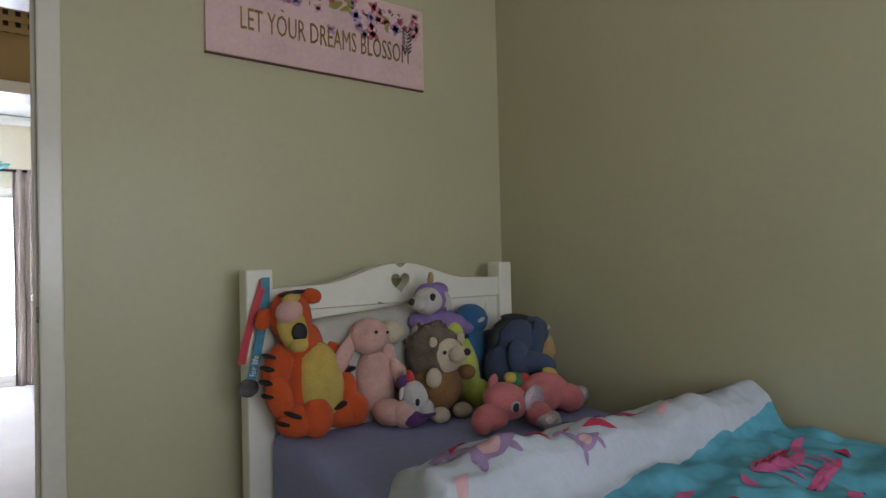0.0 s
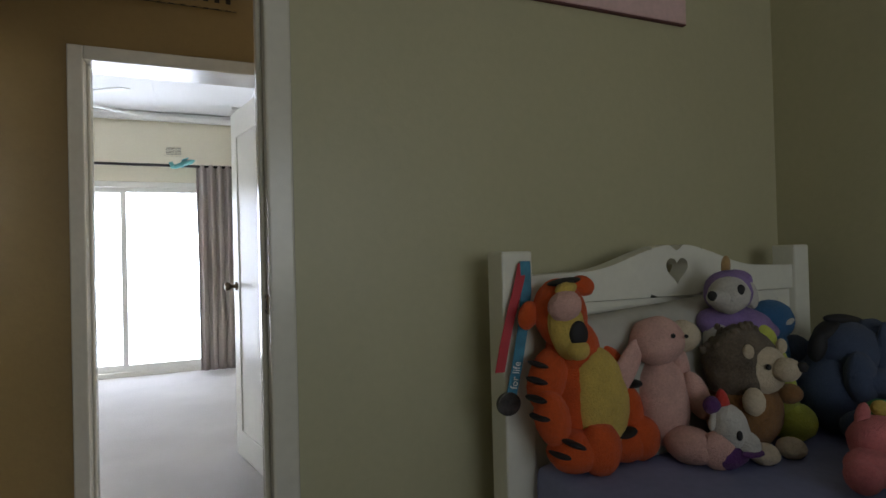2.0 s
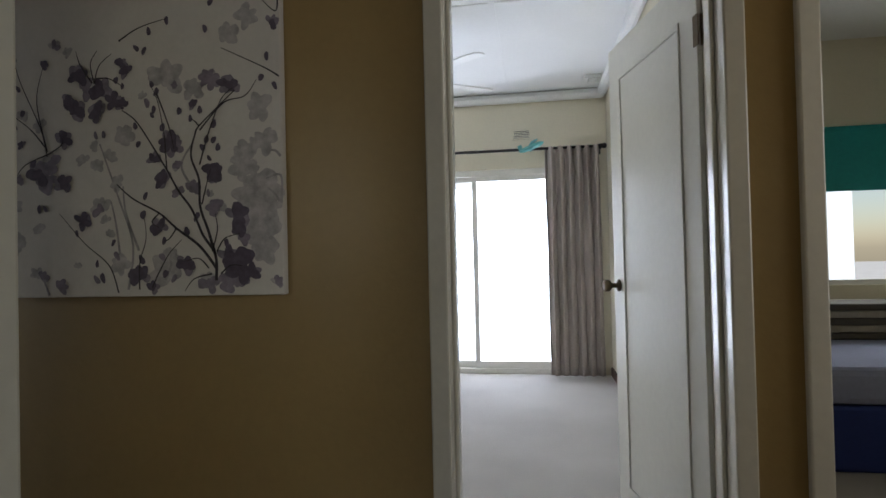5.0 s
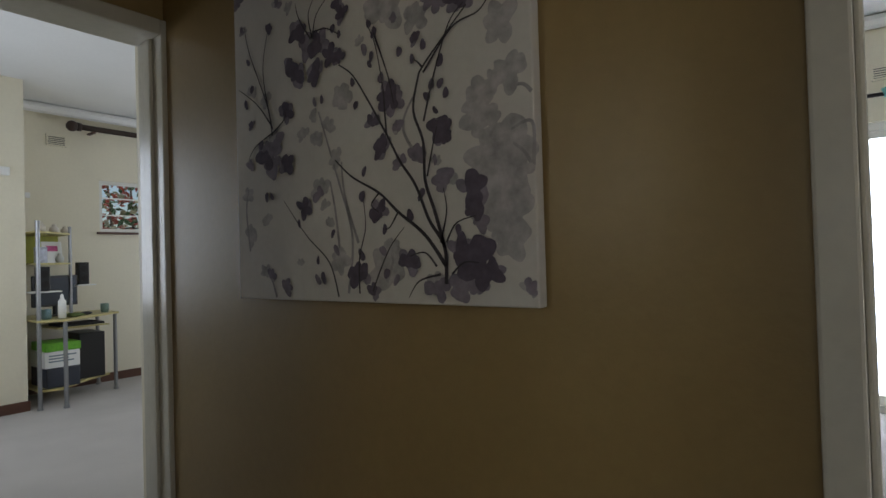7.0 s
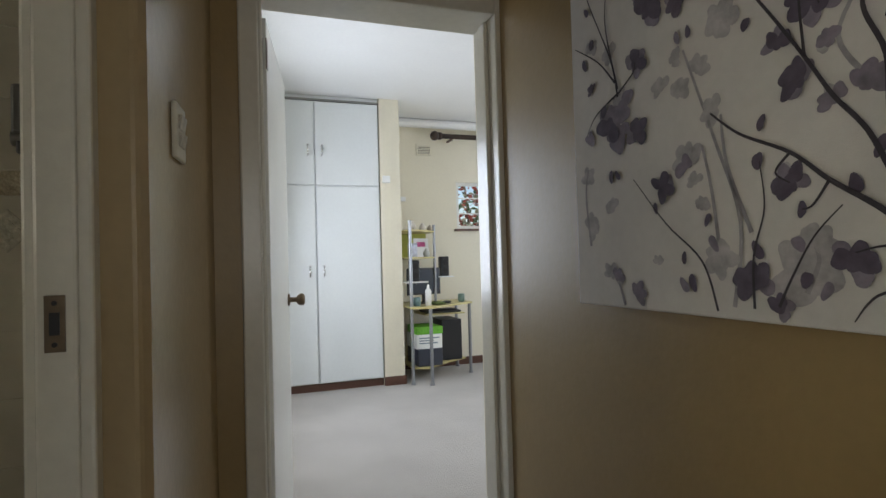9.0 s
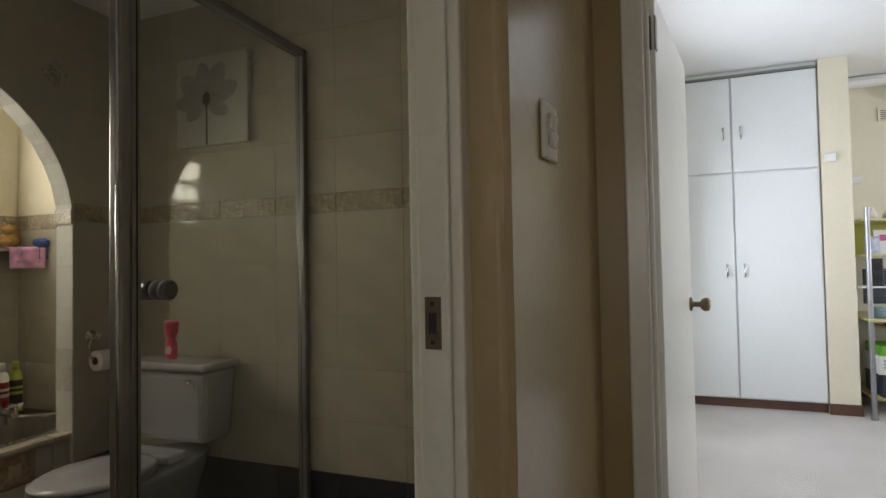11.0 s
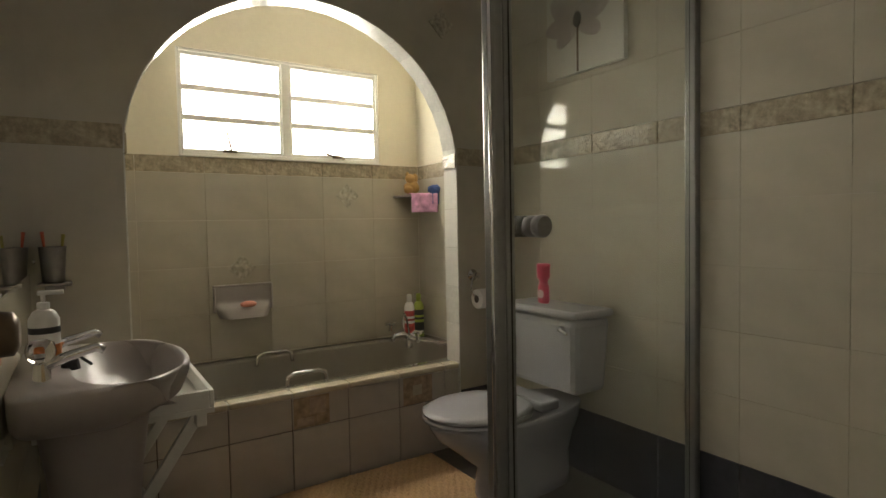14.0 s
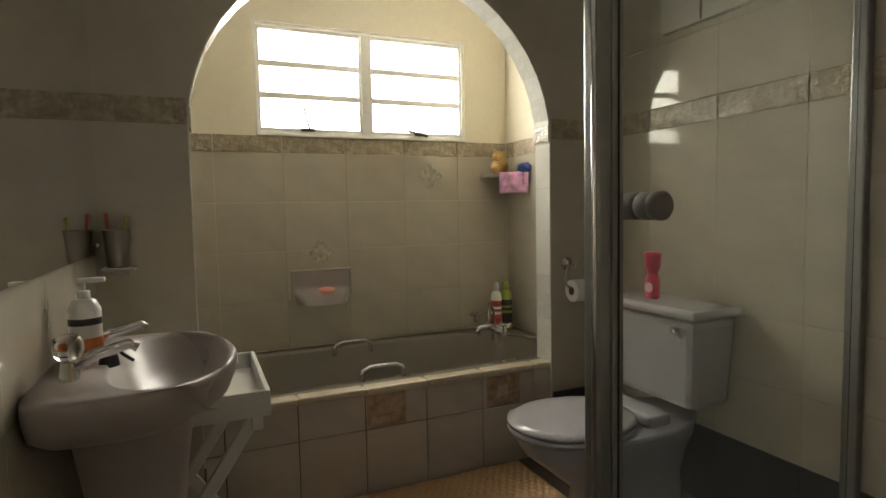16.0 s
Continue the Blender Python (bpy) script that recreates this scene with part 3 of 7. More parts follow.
def corner_shelf():
    th = thing("corner_shelf", (-3.215, -3.065, 1.40), "small white corner shelf in the bath alcove", "shelf")
    bm = bmesh.new()
    prism(bm, [(-3.262, -2.95), (-3.075, -2.95), (-3.095, -2.83), (-3.16, -2.74), (-3.262, -2.70)], 1.34, 1.355, axis="z")
    part("board", bm, M_SANITARY, th)
    c1 = thing("face_cloth", (-3.145, -2.76, 1.355), "pink patterned cloth hanging over the corner shelf", "cloth")
    bm = bmesh.new()
    nx, nz = 14, 12
    g = []
    for j in range(nz):
        row = []
        for i in range(nx):
            u, v = i / (nx - 1), j / (nz - 1)
            x = -3.100 - 0.145 * u
            y = -2.77 + 0.075 * u
            if v < 0.25:
                p = Vector((x, y - 0.05 * (0.25 - v) * 4, 1.362))
            else:
                p = Vector((x, y + 0.012 + 0.008 * math.sin(u * 9), 1.36 - (v - 0.25) * 0.16))
            row.append(bm.verts.new(p))
        g.append(row)
    for j in range(nz - 1):
        for i in range(nx - 1):
            bm.faces.new((g[j][i], g[j][i + 1], g[j + 1][i + 1], g[j + 1][i])).smooth = True
    cl = part("cloth", bm, material("pink_print_cloth", (0.62, 0.33, 0.52), 0.9, vary=0.5, grain=30, broad=24), c1)
    cl.modifiers.new("thick", "SOLIDIFY").thickness = 0.004
    c2 = thing("blue_cloth", (-3.205, -2.70, 1.355), "blue and orange cloth folded over the corner shelf", "cloth")
    bm = bmesh.new()
    ball(bm, (-3.245, -2.715, 1.385), (0.04, 0.05, 0.028), lumpy=0.3)
    box(bm, -3.275, -3.215, -2.715, -2.69, 1.29, 1.37)
    part("cloth", bm, material("blue_cloth", (0.06, 0.11, 0.30), 0.9, vary=0.5, grain=30), c2, smooth=True, bevel=0.008)
    c3 = thing("bath_toy", (-3.145, -2.83, 1.355), "golden brown plush bath toy on the corner shelf", "toy")
    bm = bmesh.new()
    for c, r in (((-3.145, -2.83, 1.40), (0.05, 0.045, 0.045)), ((-3.130, -2.82, 1.455), (0.032, 0.03, 0.03)), ((-3.105, -2.80, 1.385), (0.03, 0.03, 0.025)), ((-3.175, -2.84, 1.46), (0.02, 0.02, 0.03)), ((-3.115, -2.83, 1.48), (0.012, 0.012, 0.02))):
        ball(bm, c, r, lumpy=0.25, seg=14)
    part("body", bm, material("golden_plush", (0.42, 0.26, 0.09), 0.9, vary=0.3, bump=0.5), c3, smooth=True)


corner_shelf()


def bottle(name, x, y, z, r, h, label, body, cap, band):
    th = thing(name, (x, y, z), label, "bottle")
    bm = bmesh.new()
    lathe(bm, (x, y, z), [(r * 0.9, 0), (r, 0.008), (r, h * 0.72), (r * 0.75, h * 0.80), (r * 0.45, h * 0.83)], 20)
    b = part("body", bm, body, th)
    bm = bmesh.new()
    lathe(bm, (x, y, z), [(r * 0.5, h * 0.83), (r * 0.5, h * 0.97), (r * 0.35, h)], 16)
    part("cap", bm, cap, th)
    bm = bmesh.new()
    for k, (z0, z1) in enumerate(((0.15, 0.36), (0.42, 0.47), (0.52, 0.64))):
        lathe(bm, (x, y, z), [(r * 1.01, h * z0), (r * 1.02, h * z0 + 0.001), (r * 1.02, h * z1 - 0.001), (r * 1.01, h * z1)], 20)
    part("label_band", bm, band, b)


M_WPLAST = material("white_plastic", (0.78, 0.77, 0.74), 0.35, vary=0.03)
M_LIME = material("lime_plastic", (0.42, 0.50, 0.09), 0.35, vary=0.1)
M_PRINT = material("dark_print", (0.05, 0.05, 0.05), 0.5)
M_REDPRINT = material("red_print", (0.45, 0.06, 0.05), 0.5, vary=0.5, broad=40)
bottle("shampoo_bottle", -3.115, -2.84, 0.426, 0.032, 0.29, "white and red shampoo bottle on the bath edge", M_WPLAST, M_WPLAST, M_REDPRINT)
bottle("shampoo_bottle", -3.19, -2.85, 0.426, 0.033, 0.29, "lime green shampoo bottle on the bath edge", M_LIME, M_LIME, M_PRINT)


def basin():
    th = thing("pedestal_basin", (-1.42, -1.37, 0), "taupe ceramic pedestal basin with chrome taps", "basin")
    cy, n = -1.385, 56
    bm = bmesh.new()

    def ring(xa, xb, hy, zz, flat):
        out = []
        for k in range(n):
            a = k * math.tau / n
            c, s2 = math.cos(a), math.sin(a)
            cx, hx = xb - 0.16, 0.16 if c > 0 else xb - 0.16 - xa
            x = cx + hx * (math.copysign(abs(c) ** flat, c) if c > 0 else c)
            out.append(bm.verts.new((x, cy + hy * math.copysign(abs(s2) ** (flat if c > 0 else 0.92), s2), zz)))
        return out
    e = -1.202
    rings = [ring(-1.46, e - 0.02, 0.135, 0.685, 0.8), ring(-1.515, e, 0.225, 0.715, 0.4), ring(-1.565, e, 0.282, 0.748, 0.25), ring(-1.583, e, 0.297, 0.79, 0.2), ring(-1.585, e, 0.30, 0.815, 0.2), ring(-1.580, e, 0.296, 0.823, 0.2),
             ring(-1.566, e - 0.11, 0.276, 0.823, 0.7), ring(-1.558, e - 0.118, 0.268, 0.812, 0.75), ring(-1.53, e - 0.14, 0.215, 0.755, 0.85), ring(-1.47, e - 0.18, 0.12, 0.715, 1)]
    for a, b in zip(rings, rings[1:]):
        for k in range(n):
            bm.faces.new((a[k], a[(k + 1) % n], b[(k + 1) % n], b[k])).smooth = True
    bm.faces.new(rings[0][::-1])
    bm.faces.new(rings[-1])
    bowl = part("bowl", bm, M_SANITARY, th)
    bm = bmesh.new()
    rg = []
    for zz, hx, hy in ((0.0, 0.115, 0.125), (0.03, 0.11, 0.12), (0.30, 0.085, 0.09), (0.55, 0.105, 0.115), (0.70, 0.125, 0.145)):
        rg.append([bm.verts.new((-1.36 + hx * math.copysign(abs(math.cos(k * math.tau / 24)) ** 0.6, math.cos(k * math.tau / 24)), cy + hy * math.copysign(abs(math.sin(k * math.tau / 24)) ** 0.6, math.sin(k * math.tau / 24)), zz)) for k in range(24)])
    for a, b in zip(rg, rg[1:]):
        for k in range(24):
            bm.faces.new((a[k], a[(k + 1) % 24], b[(k + 1) % 24], b[k])).smooth = True
    part("pedestal", bm, M_SANITARY, th)
    M_CRYS = glass("clear_acrylic", (0.95, 0.95, 0.97))
    for yy in (cy + 0.13, cy - 0.10):
        bm = bmesh.new()
        rod(bm, (-1.262, yy, 0.821), (-1.262, yy, 0.861), 0.02, 0.015)
        tube(bm, [(-1.262, yy, 0.851), (-1.31, yy, 0.871), (-1.37, yy, 0.886), (-1.385, yy, 0.876)], [0.013, 0.012, 0.011, 0.01])
        tp = part("tap", bm, M_CHROME, th, "chrome pillar tap")
        bm = bmesh.new()
        lathe(bm, (-1.262, yy, 0.864), [(0.012, 0), (0.026, 0.006), (0.03, 0.025), (0.026, 0.045), (0.012, 0.052)], 10)
        part("tap_head", bm, M_CRYS, tp, "clear faceted tap head")
    bm = bmesh.new()
    rod(bm, (-1.315, cy + 0.01, 0.816), (-1.315, cy + 0.01, 0.841), 0.022, 0.018)
    tube(bm, [(-1.315, cy + 0.01, 0.836), (-1.325, cy + 0.0, 0.861), (-1.34, cy - 0.01, 0.836), (-1.36, cy - 0.02, 0.816)], 0.004)
    part("plug", bm, M_BLACK, th, "black plug on a chain")


basin()


def soap_pump():
    x, y, z = -1.262, -1.45, 0.823
    th = thing("soap_dispenser", (x, y, z), "white and orange liquid soap pump bottle on the basin", "soap dispenser")
    bm = bmesh.new()
    lathe(bm, (x, y, z), [(0.03, 0), (0.034, 0.006), (0.034, 0.115), (0.024, 0.135), (0.014, 0.14)], 20)
    b = part("bottle", bm, M_WPLAST, th)
    bm = bmesh.new()
    rod(bm, (x, y, z + 0.14), (x, y, z + 0.158), 0.014)
    rod(bm, (x, y, z + 0.158), (x, y, z + 0.178), 0.005)
    box(bm, x - 0.045, x + 0.012, y - 0.01, y + 0.01, z + 0.176, z + 0.187)
    part("pump", bm, M_WPLAST, th, bevel=0.003)
    bm = bmesh.new()
    lathe(bm, (x, y, z), [(0.0343, 0.01), (0.0348, 0.011), (0.0348, 0.05), (0.0343, 0.051)], 20)
    part("label_band", bm, material("orange_label", (0.7, 0.22, 0.05), 0.5, vary=0.4, broad=30), b, "orange label")
    bm = bmesh.new()
    lathe(bm, (x, y, z), [(0.0343, 0.08), (0.0348, 0.081), (0.0348, 0.095), (0.0343, 0.096)], 20)
    part("label_band", bm, M_PRINT, b, "dark printed strip")


soap_pump()


def tray_table():
    th = thing("tray_table", (-1.45, -1.80, 0), "white folding wooden tray table beside the basin", "table")
    x0, x1, y0, y1, z = -1.672, -1.22, -1.98, -1.50, 0.672
    bm = boxes((x0, x1, y0, y1, z - 0.07, z - 0.055))
    tr = part("tray", bm, M_WHITE, th)
    for d in ((x0, x0 + 0.014, y0, y1), (x1 - 0.014, x1, y0, y1), (x0 + 0.014, x1 - 0.014, y0, y0 + 0.014), (x0 + 0.014, x1 - 0.014, y1 - 0.014, y1)):
        part("tray_side", boxes((*d, z - 0.055, z)), M_WHITE, tr, bevel=0.003)
    part("rail", boxes((x0 + 0.02, x0 + 0.05, y0 + 0.02, y1 - 0.02, z - 0.115, z - 0.072)), M_WHITE, th, bevel=0.003)
    part("rail", boxes((x1 - 0.05, x1 - 0.02, y0 + 0.02, y1 - 0.02, z - 0.115, z - 0.072)), M_WHITE, th, bevel=0.003)
    for y, sh in ((y1 - 0.045, 0.0), (y0 + 0.045, 0.0), (y1 - 0.07, 1), (y0 + 0.07, 1)):
        bm = bmesh.new()
        a, b = (x0 + 0.035, x1 - 0.035) if not sh else (x1 - 0.035, x0 + 0.035)
        L = math.hypot(b - a, z - 0.09)
        box(bm, -0.018, 0.018, -0.009, 0.009, 0, L)
        ang = math.degrees(math.atan2(b - a, z - 0.09))
        bmesh.ops.transform(bm, matrix=pose(a, y, 0.004, 0, ang, 0), verts=bm.verts)
        part("leg", bm, M_WHITE, th, bevel=0.003)


tray_table()


def mirror():
    th = thing("wall_mirror", (-1.2, -1.6, 1.0), "large frameless mirror on the wall above the basin", "mirror")
    part("mirror_plate", boxes((-1.215, -1.209, -2.066, -0.62, 1.034, 2.3)), M_MIRROR, th)
    part("backing_board", boxes((-1.2085, -1.193, -2.064, -0.625, 1.038, 2.295)), M_WHITE, th)
    for y in (-2.03, -0.66):
        bm = bmesh.new()
        rod(bm, (-1.215, y, 1.06), (-1.219, y, 1.06), 0.008)
        part("mirror_screw", bm, M_CHROME, th)


mirror()


def cup_holder():
    th = thing("cup_holder", (-1.285, -2.0, 0.97), "steel toothbrush cup in a white wall holder", "cup holder")
    bm = bmesh.new()
    box(bm, -1.32, -1.222, -2.075, -1.985, 0.975, 0.985)
    box(bm, -1.30, -1.24, -2.077, -2.066, 0.955, 1.02)
    hd = part("bracket", bm, M_SANITARY, th, bevel=0.004)
    bm = bmesh.new()
    lathe(bm, (-1.268, -2.028, 0.986), [(0.029, 0), (0.031, 0.002), (0.040, 0.118), (0.0415, 0.124), (0.039, 0.122), (0.028, 0.006)], 24)
    part("cup", bm, material("brushed_steel", (0.33, 0.31, 0.28), 0.38, 0.9, vary=0.15, broad=12), th, "brushed steel cup")
    for dx, dz, col in ((0.012, 0.0, (0.6, 0.12, 0.06)), (-0.014, -0.01, (0.45, 0.4, 0.1))):
        bm = bmesh.new()
        tube(bm, [(-1.268 + dx, -2.028, 1.0), (-1.268 + dx * 2, -2.025, 1.12 + dz), (-1.268 + dx * 2.3, -2.03, 1.16 + dz)], [0.003, 0.004, 0.006])
        part("toothbrush", bm, material("toothbrush_plastic", col, 0.4), th)


cup_holder()


def toilet():
    th = thing("toilet", (-2.85, -1.56, 0), "grey close-coupled toilet with a closed lid", "toilet")
    cy, n = -1.56, 44

    def ring(bm, xa, xb, hy, zz):
        """A pan outline with a round front at xa and a squarer back at xb."""
        out = []
        for k in range(n):
            a = k * math.tau / n
            c, s2 = math.cos(a), math.sin(a)
            cx = xa - (xa - xb) * 0.48
            x = cx + (cx - xb) * c if c < 0 else cx + (xa - cx) * c
            out.append(bm.verts.new((x, cy + hy * (s2 if c > 0 else math.copysign(abs(s2) ** 0.7, s2)), zz)))
        return out

    def loft(rings, bm):
        for a, b in zip(rings, rings[1:]):
            for k in range(n):
                bm.faces.new((a[k], a[(k + 1) % n], b[(k + 1) % n], b[k])).smooth = True
        bm.faces.new(rings[0][::-1])
        bm.faces.new(rings[-1])
    bm = bmesh.new()
    loft([ring(bm, -2.70, -3.20, 0.115, 0.003), ring(bm, -2.70, -3.20, 0.11, 0.05), ring(bm, -2.71, -3.20, 0.10, 0.14), ring(bm, -2.60, -3.22, 0.135, 0.23), ring(bm, -2.515, -3.24, 0.172, 0.30), ring(bm, -2.488, -3.24, 0.186, 0.345), ring(bm, -2.486, -3.24, 0.188, 0.366)], bm)
    part("bowl", bm, M_TOILET, th)
    bm = bmesh.new()
    loft([ring(bm, -2.480, -2.93, 0.194, 0.368), ring(bm, -2.470, -2.93, 0.204, 0.373), ring(bm, -2.470, -2.93, 0.204, 0.384), ring(bm, -2.480, -2.93, 0.196, 0.388)], bm)
    part("seat", bm, M_TOILET, th)
    bm = bmesh.new()
    loft([ring(bm, -2.482, -2.93, 0.193, 0.390), ring(bm, -2.470, -2.93, 0.203, 0.395), ring(bm, -2.472, -2.93, 0.201, 0.405), ring(bm, -2.50, -2.925, 0.175, 0.413), ring(bm, -2.60, -2.90, 0.09, 0.416)], bm)
    part("lid", bm, M_TOILET, th)
    bm = boxes((-3.258, -3.035, cy - 0.235, cy + 0.235, 0.42, 0.752))
    for v in bm.verts:
        if v.co.z < 0.5:
            v.co.y = cy + (v.co.y - cy) * 0.87
            if v.co.x > -3.1:
                v.co.x -= 0.03
    tk = part("cistern", bm, M_TOILET, th, bevel=0.03)
    part("cistern_lid", boxes((-3.259, -3.02, cy - 0.25, cy + 0.25, 0.754, 0.79)), M_TOILET, tk, bevel=0.014)
    bm = bmesh.new()
    rod(bm, (-3.036, cy + 0.165, 0.715), (-3.012, cy + 0.165, 0.715), 0.011)
    tube(bm, [(-3.012, cy + 0.165, 0.715), (-3.008, cy + 0.18, 0.712), (-3.006, cy + 0.215, 0.70)], [0.007, 0.006, 0.007])
    part("flush_lever", bm, M_CHROME, tk, "chrome flush lever")
    part("seat_hinge", boxes((-3.03, -2.925, cy - 0.15, cy + 0.15, 0.368, 0.412)), M_TOILET, th, bevel=0.012)
    # red freshener on the cistern
    th = thing("air_freshener", (-3.13, -1.61, 0.79), "pink red plastic air freshener on the cistern", "air freshener")
    bm = bmesh.new()
    lathe(bm, (-3.13, -1.61, 0.791), [(0.026, 0.0), (0.031, 0.006), (0.030, 0.075), (0.022, 0.092), (0.022, 0.104), (0.033, 0.118), (0.036, 0.165), (0.038, 0.176), (0.030, 0.182)], 20, 0.75, 1.0)
    bd = part("body", bm, material("red_pink_plastic", (0.62, 0.05, 0.11), 0.35, vary=0.2, broad=30), th)
    bm = bmesh.new()
    rod(bm, (-3.107, -1.605, 0.835), (-3.105, -1.605, 0.835), 0.02)
    part("badge", bm, material("pale_pink_print", (0.75, 0.5, 0.5), 0.5), bd, "pale round print")


toilet()


def roll_holder():
    th = thing("toilet_roll_holder", (-3.10, -2.0, 0.86), "chrome toilet roll holder with a roll", "toilet roll holder")
    bm = bmesh.new()
    lathe(bm, (0, 0, 0), [(0.03, 0), (0.03, 0.006), (0.012, 0.012), (0.012, 0.05), (0.016, 0.055)], 18)
    bmesh.ops.transform(bm, matrix=pose(-3.06, -2.07, 0.895, -90, 0, 0), verts=bm.verts)
    tube(bm, [(-3.06, -2.02, 0.895), (-3.03, -2.02, 0.88), (-3.015, -2.02, 0.83), (-3.03, -2.02, 0.795), (-3.16, -2.02, 0.79)], 0.006)
    part("bracket", bm, M_CHROME, th)
    bm = bmesh.new()
    rod(bm, (-3.045, -2.012, 0.775), (-3.145, -2.012, 0.775), 0.05, seg=28)
    rl = part("toilet_roll", bm, material("tissue_paper", (0.78, 0.76, 0.72), 0.95, vary=0.05), th, "white paper roll", bevel=0.004)
    # solid disc, coloured dark for the shade inside the cardboard core
    bm = bmesh.new()
    rod(bm, (-3.043, -2.012, 0.775), (-3.05, -2.012, 0.775), 0.019)
    part("roll_core", bm, material("cardboard", (0.08, 0.06, 0.05), 0.9), rl, "dark disc for the shade inside the core")


roll_holder()


M_KNOB = material("grey_knob_plastic", (0.16, 0.15, 0.14), 0.5)


def shower():
    th = thing("shower_screen", (-2.8, -0.935, 0), "glass shower screen in aluminium frame with round knob", "shower screen")
    y = -0.935
    bm = boxes((-2.341, -2.297, y - 0.024, y + 0.024, 0.0, 2.22))
    part("post", bm, M_ALU, th, bevel=0.010)
    bm = bmesh.new()
    rod(bm, (-2.298, y + 0.014, 0.0), (-2.298, y + 0.014, 2.22), 0.006)
    part("edge_bead", bm, M_CHROME, th, "bright rounded edge of the post", smooth=True)
    for nm, d in (("door_stile", (-2.380, -2.346, y - 0.016, y + 0.016, 0.05, 2.17)),
                  ("top_rail", (-3.225, -2.341, y - 0.022, y + 0.022, 2.18, 2.22)), ("bottom_rail", (-3.225, -2.341, y - 0.022, y + 0.022, 0.005, 0.045)), ("wall_channel", (-3.2595, -3.225, y - 0.024, y + 0.024, 0.005, 2.22))):
        part(nm, boxes(d), M_ALU, th, bevel=0.006)
    # raised dark strip that stands in for the shade in the gap beside the stile
    part("stile_gap_shade", boxes((-2.365, -2.361, y + 0.0165, y + 0.0185, 0.05, 2.17)), M_IRON, th)
    g = part("glass_panel", boxes((-3.224, -2.381, y - 0.003, y + 0.003, 0.046, 2.179)), M_SHOWER, th, "clear safety glass panel with a soapy film")
    g.visible_shadow = False
    for side in (1, -1):
        bm = bmesh.new()
        lathe(bm, (0, 0, 0), [(0.014, 0.0), (0.030, 0.003), (0.032, 0.008), (0.032, 0.032), (0.029, 0.036), (0.029, 0.039), (0.032, 0.043), (0.033, 0.062), (0.027, 0.068)], 26)
        bmesh.ops.transform(bm, matrix=pose(-2.442, y + side * 0.003, 1.15, -90 * side, 0, 0), verts=bm.verts)
        part("knob", bm, M_KNOB, th, "grey round knob")
    # grey unit on the wall inside the shower
    th = thing("shower_dispenser", (-3.26, -0.2, 1.6), "grey plastic dispenser on the shower wall", "dispenser")
    body = part("case", boxes((-3.259, -3.17, -0.215, -0.08, 1.66, 1.83)), material("grey_dispenser_plastic", (0.13, 0.125, 0.115), 0.45, vary=0.1), th, bevel=0.012)
    bm = bmesh.new()
    rod(bm, (-3.21, -0.22, 1.65), (-3.21, -0.075, 1.65), 0.026)
    part("tray", bm, M_ALU, body, "paler rounded tray")
    part("lever", boxes((-3.24, -3.185, -0.205, -0.09, 1.595, 1.64)), material("dark_grey_lever", (0.07, 0.07, 0.07), 0.45), body, bevel=0.008)


shower()


def flower_picture():
    th = thing("flower_picture", (-3.25, -1.46, 2.05), "small white canvas with a dark flower above the toilet", "picture")
    cv = part("canvas", boxes((-3.2595, -3.232, -1.68, -1.235, 1.825, 2.27)), material("white_canvas", (0.52, 0.50, 0.43), 0.8, vary=0.08), th, bevel=0.003)
    cy, cz, x = -1.485, 2.045, -3.2312
    pet = material("grey_petals", (0.36, 0.32, 0.29), 0.8, vary=0.25, broad=9)
    for k, (a, l, w) in enumerate(((20, 0.10, 0.05), (62, 0.105, 0.055), (100, 0.10, 0.05), (140, 0.105, 0.055), (178, 0.10, 0.045), (-28, 0.075, 0.038), (212, 0.075, 0.038))):
        bm = bmesh.new()
        t = math.radians(a)
        ball(bm, (x, cy + l * math.cos(t), cz + l * math.sin(t)), (0.0012 + 0.0001 * k, l, w), (a, 0, 0), seg=16)
        part("petal", bm, pet, cv)
    bm = bmesh.new()
    ball(bm, (x + 0.0015, cy, cz + 0.012), (0.0025, 0.024, 0.034), seg=14)
    part("flower_centre", bm, M_PRINT, cv, "dark flower centre")
    bm = boxes((x - 0.0006, x + 0.0016, cy - 0.005, cy + 0.005, 1.829, cz - 0.01))
    part("stem", bm, material("brown_stem", (0.16, 0.11, 0.08), 0.8), cv, "brown stem")


flower_picture()


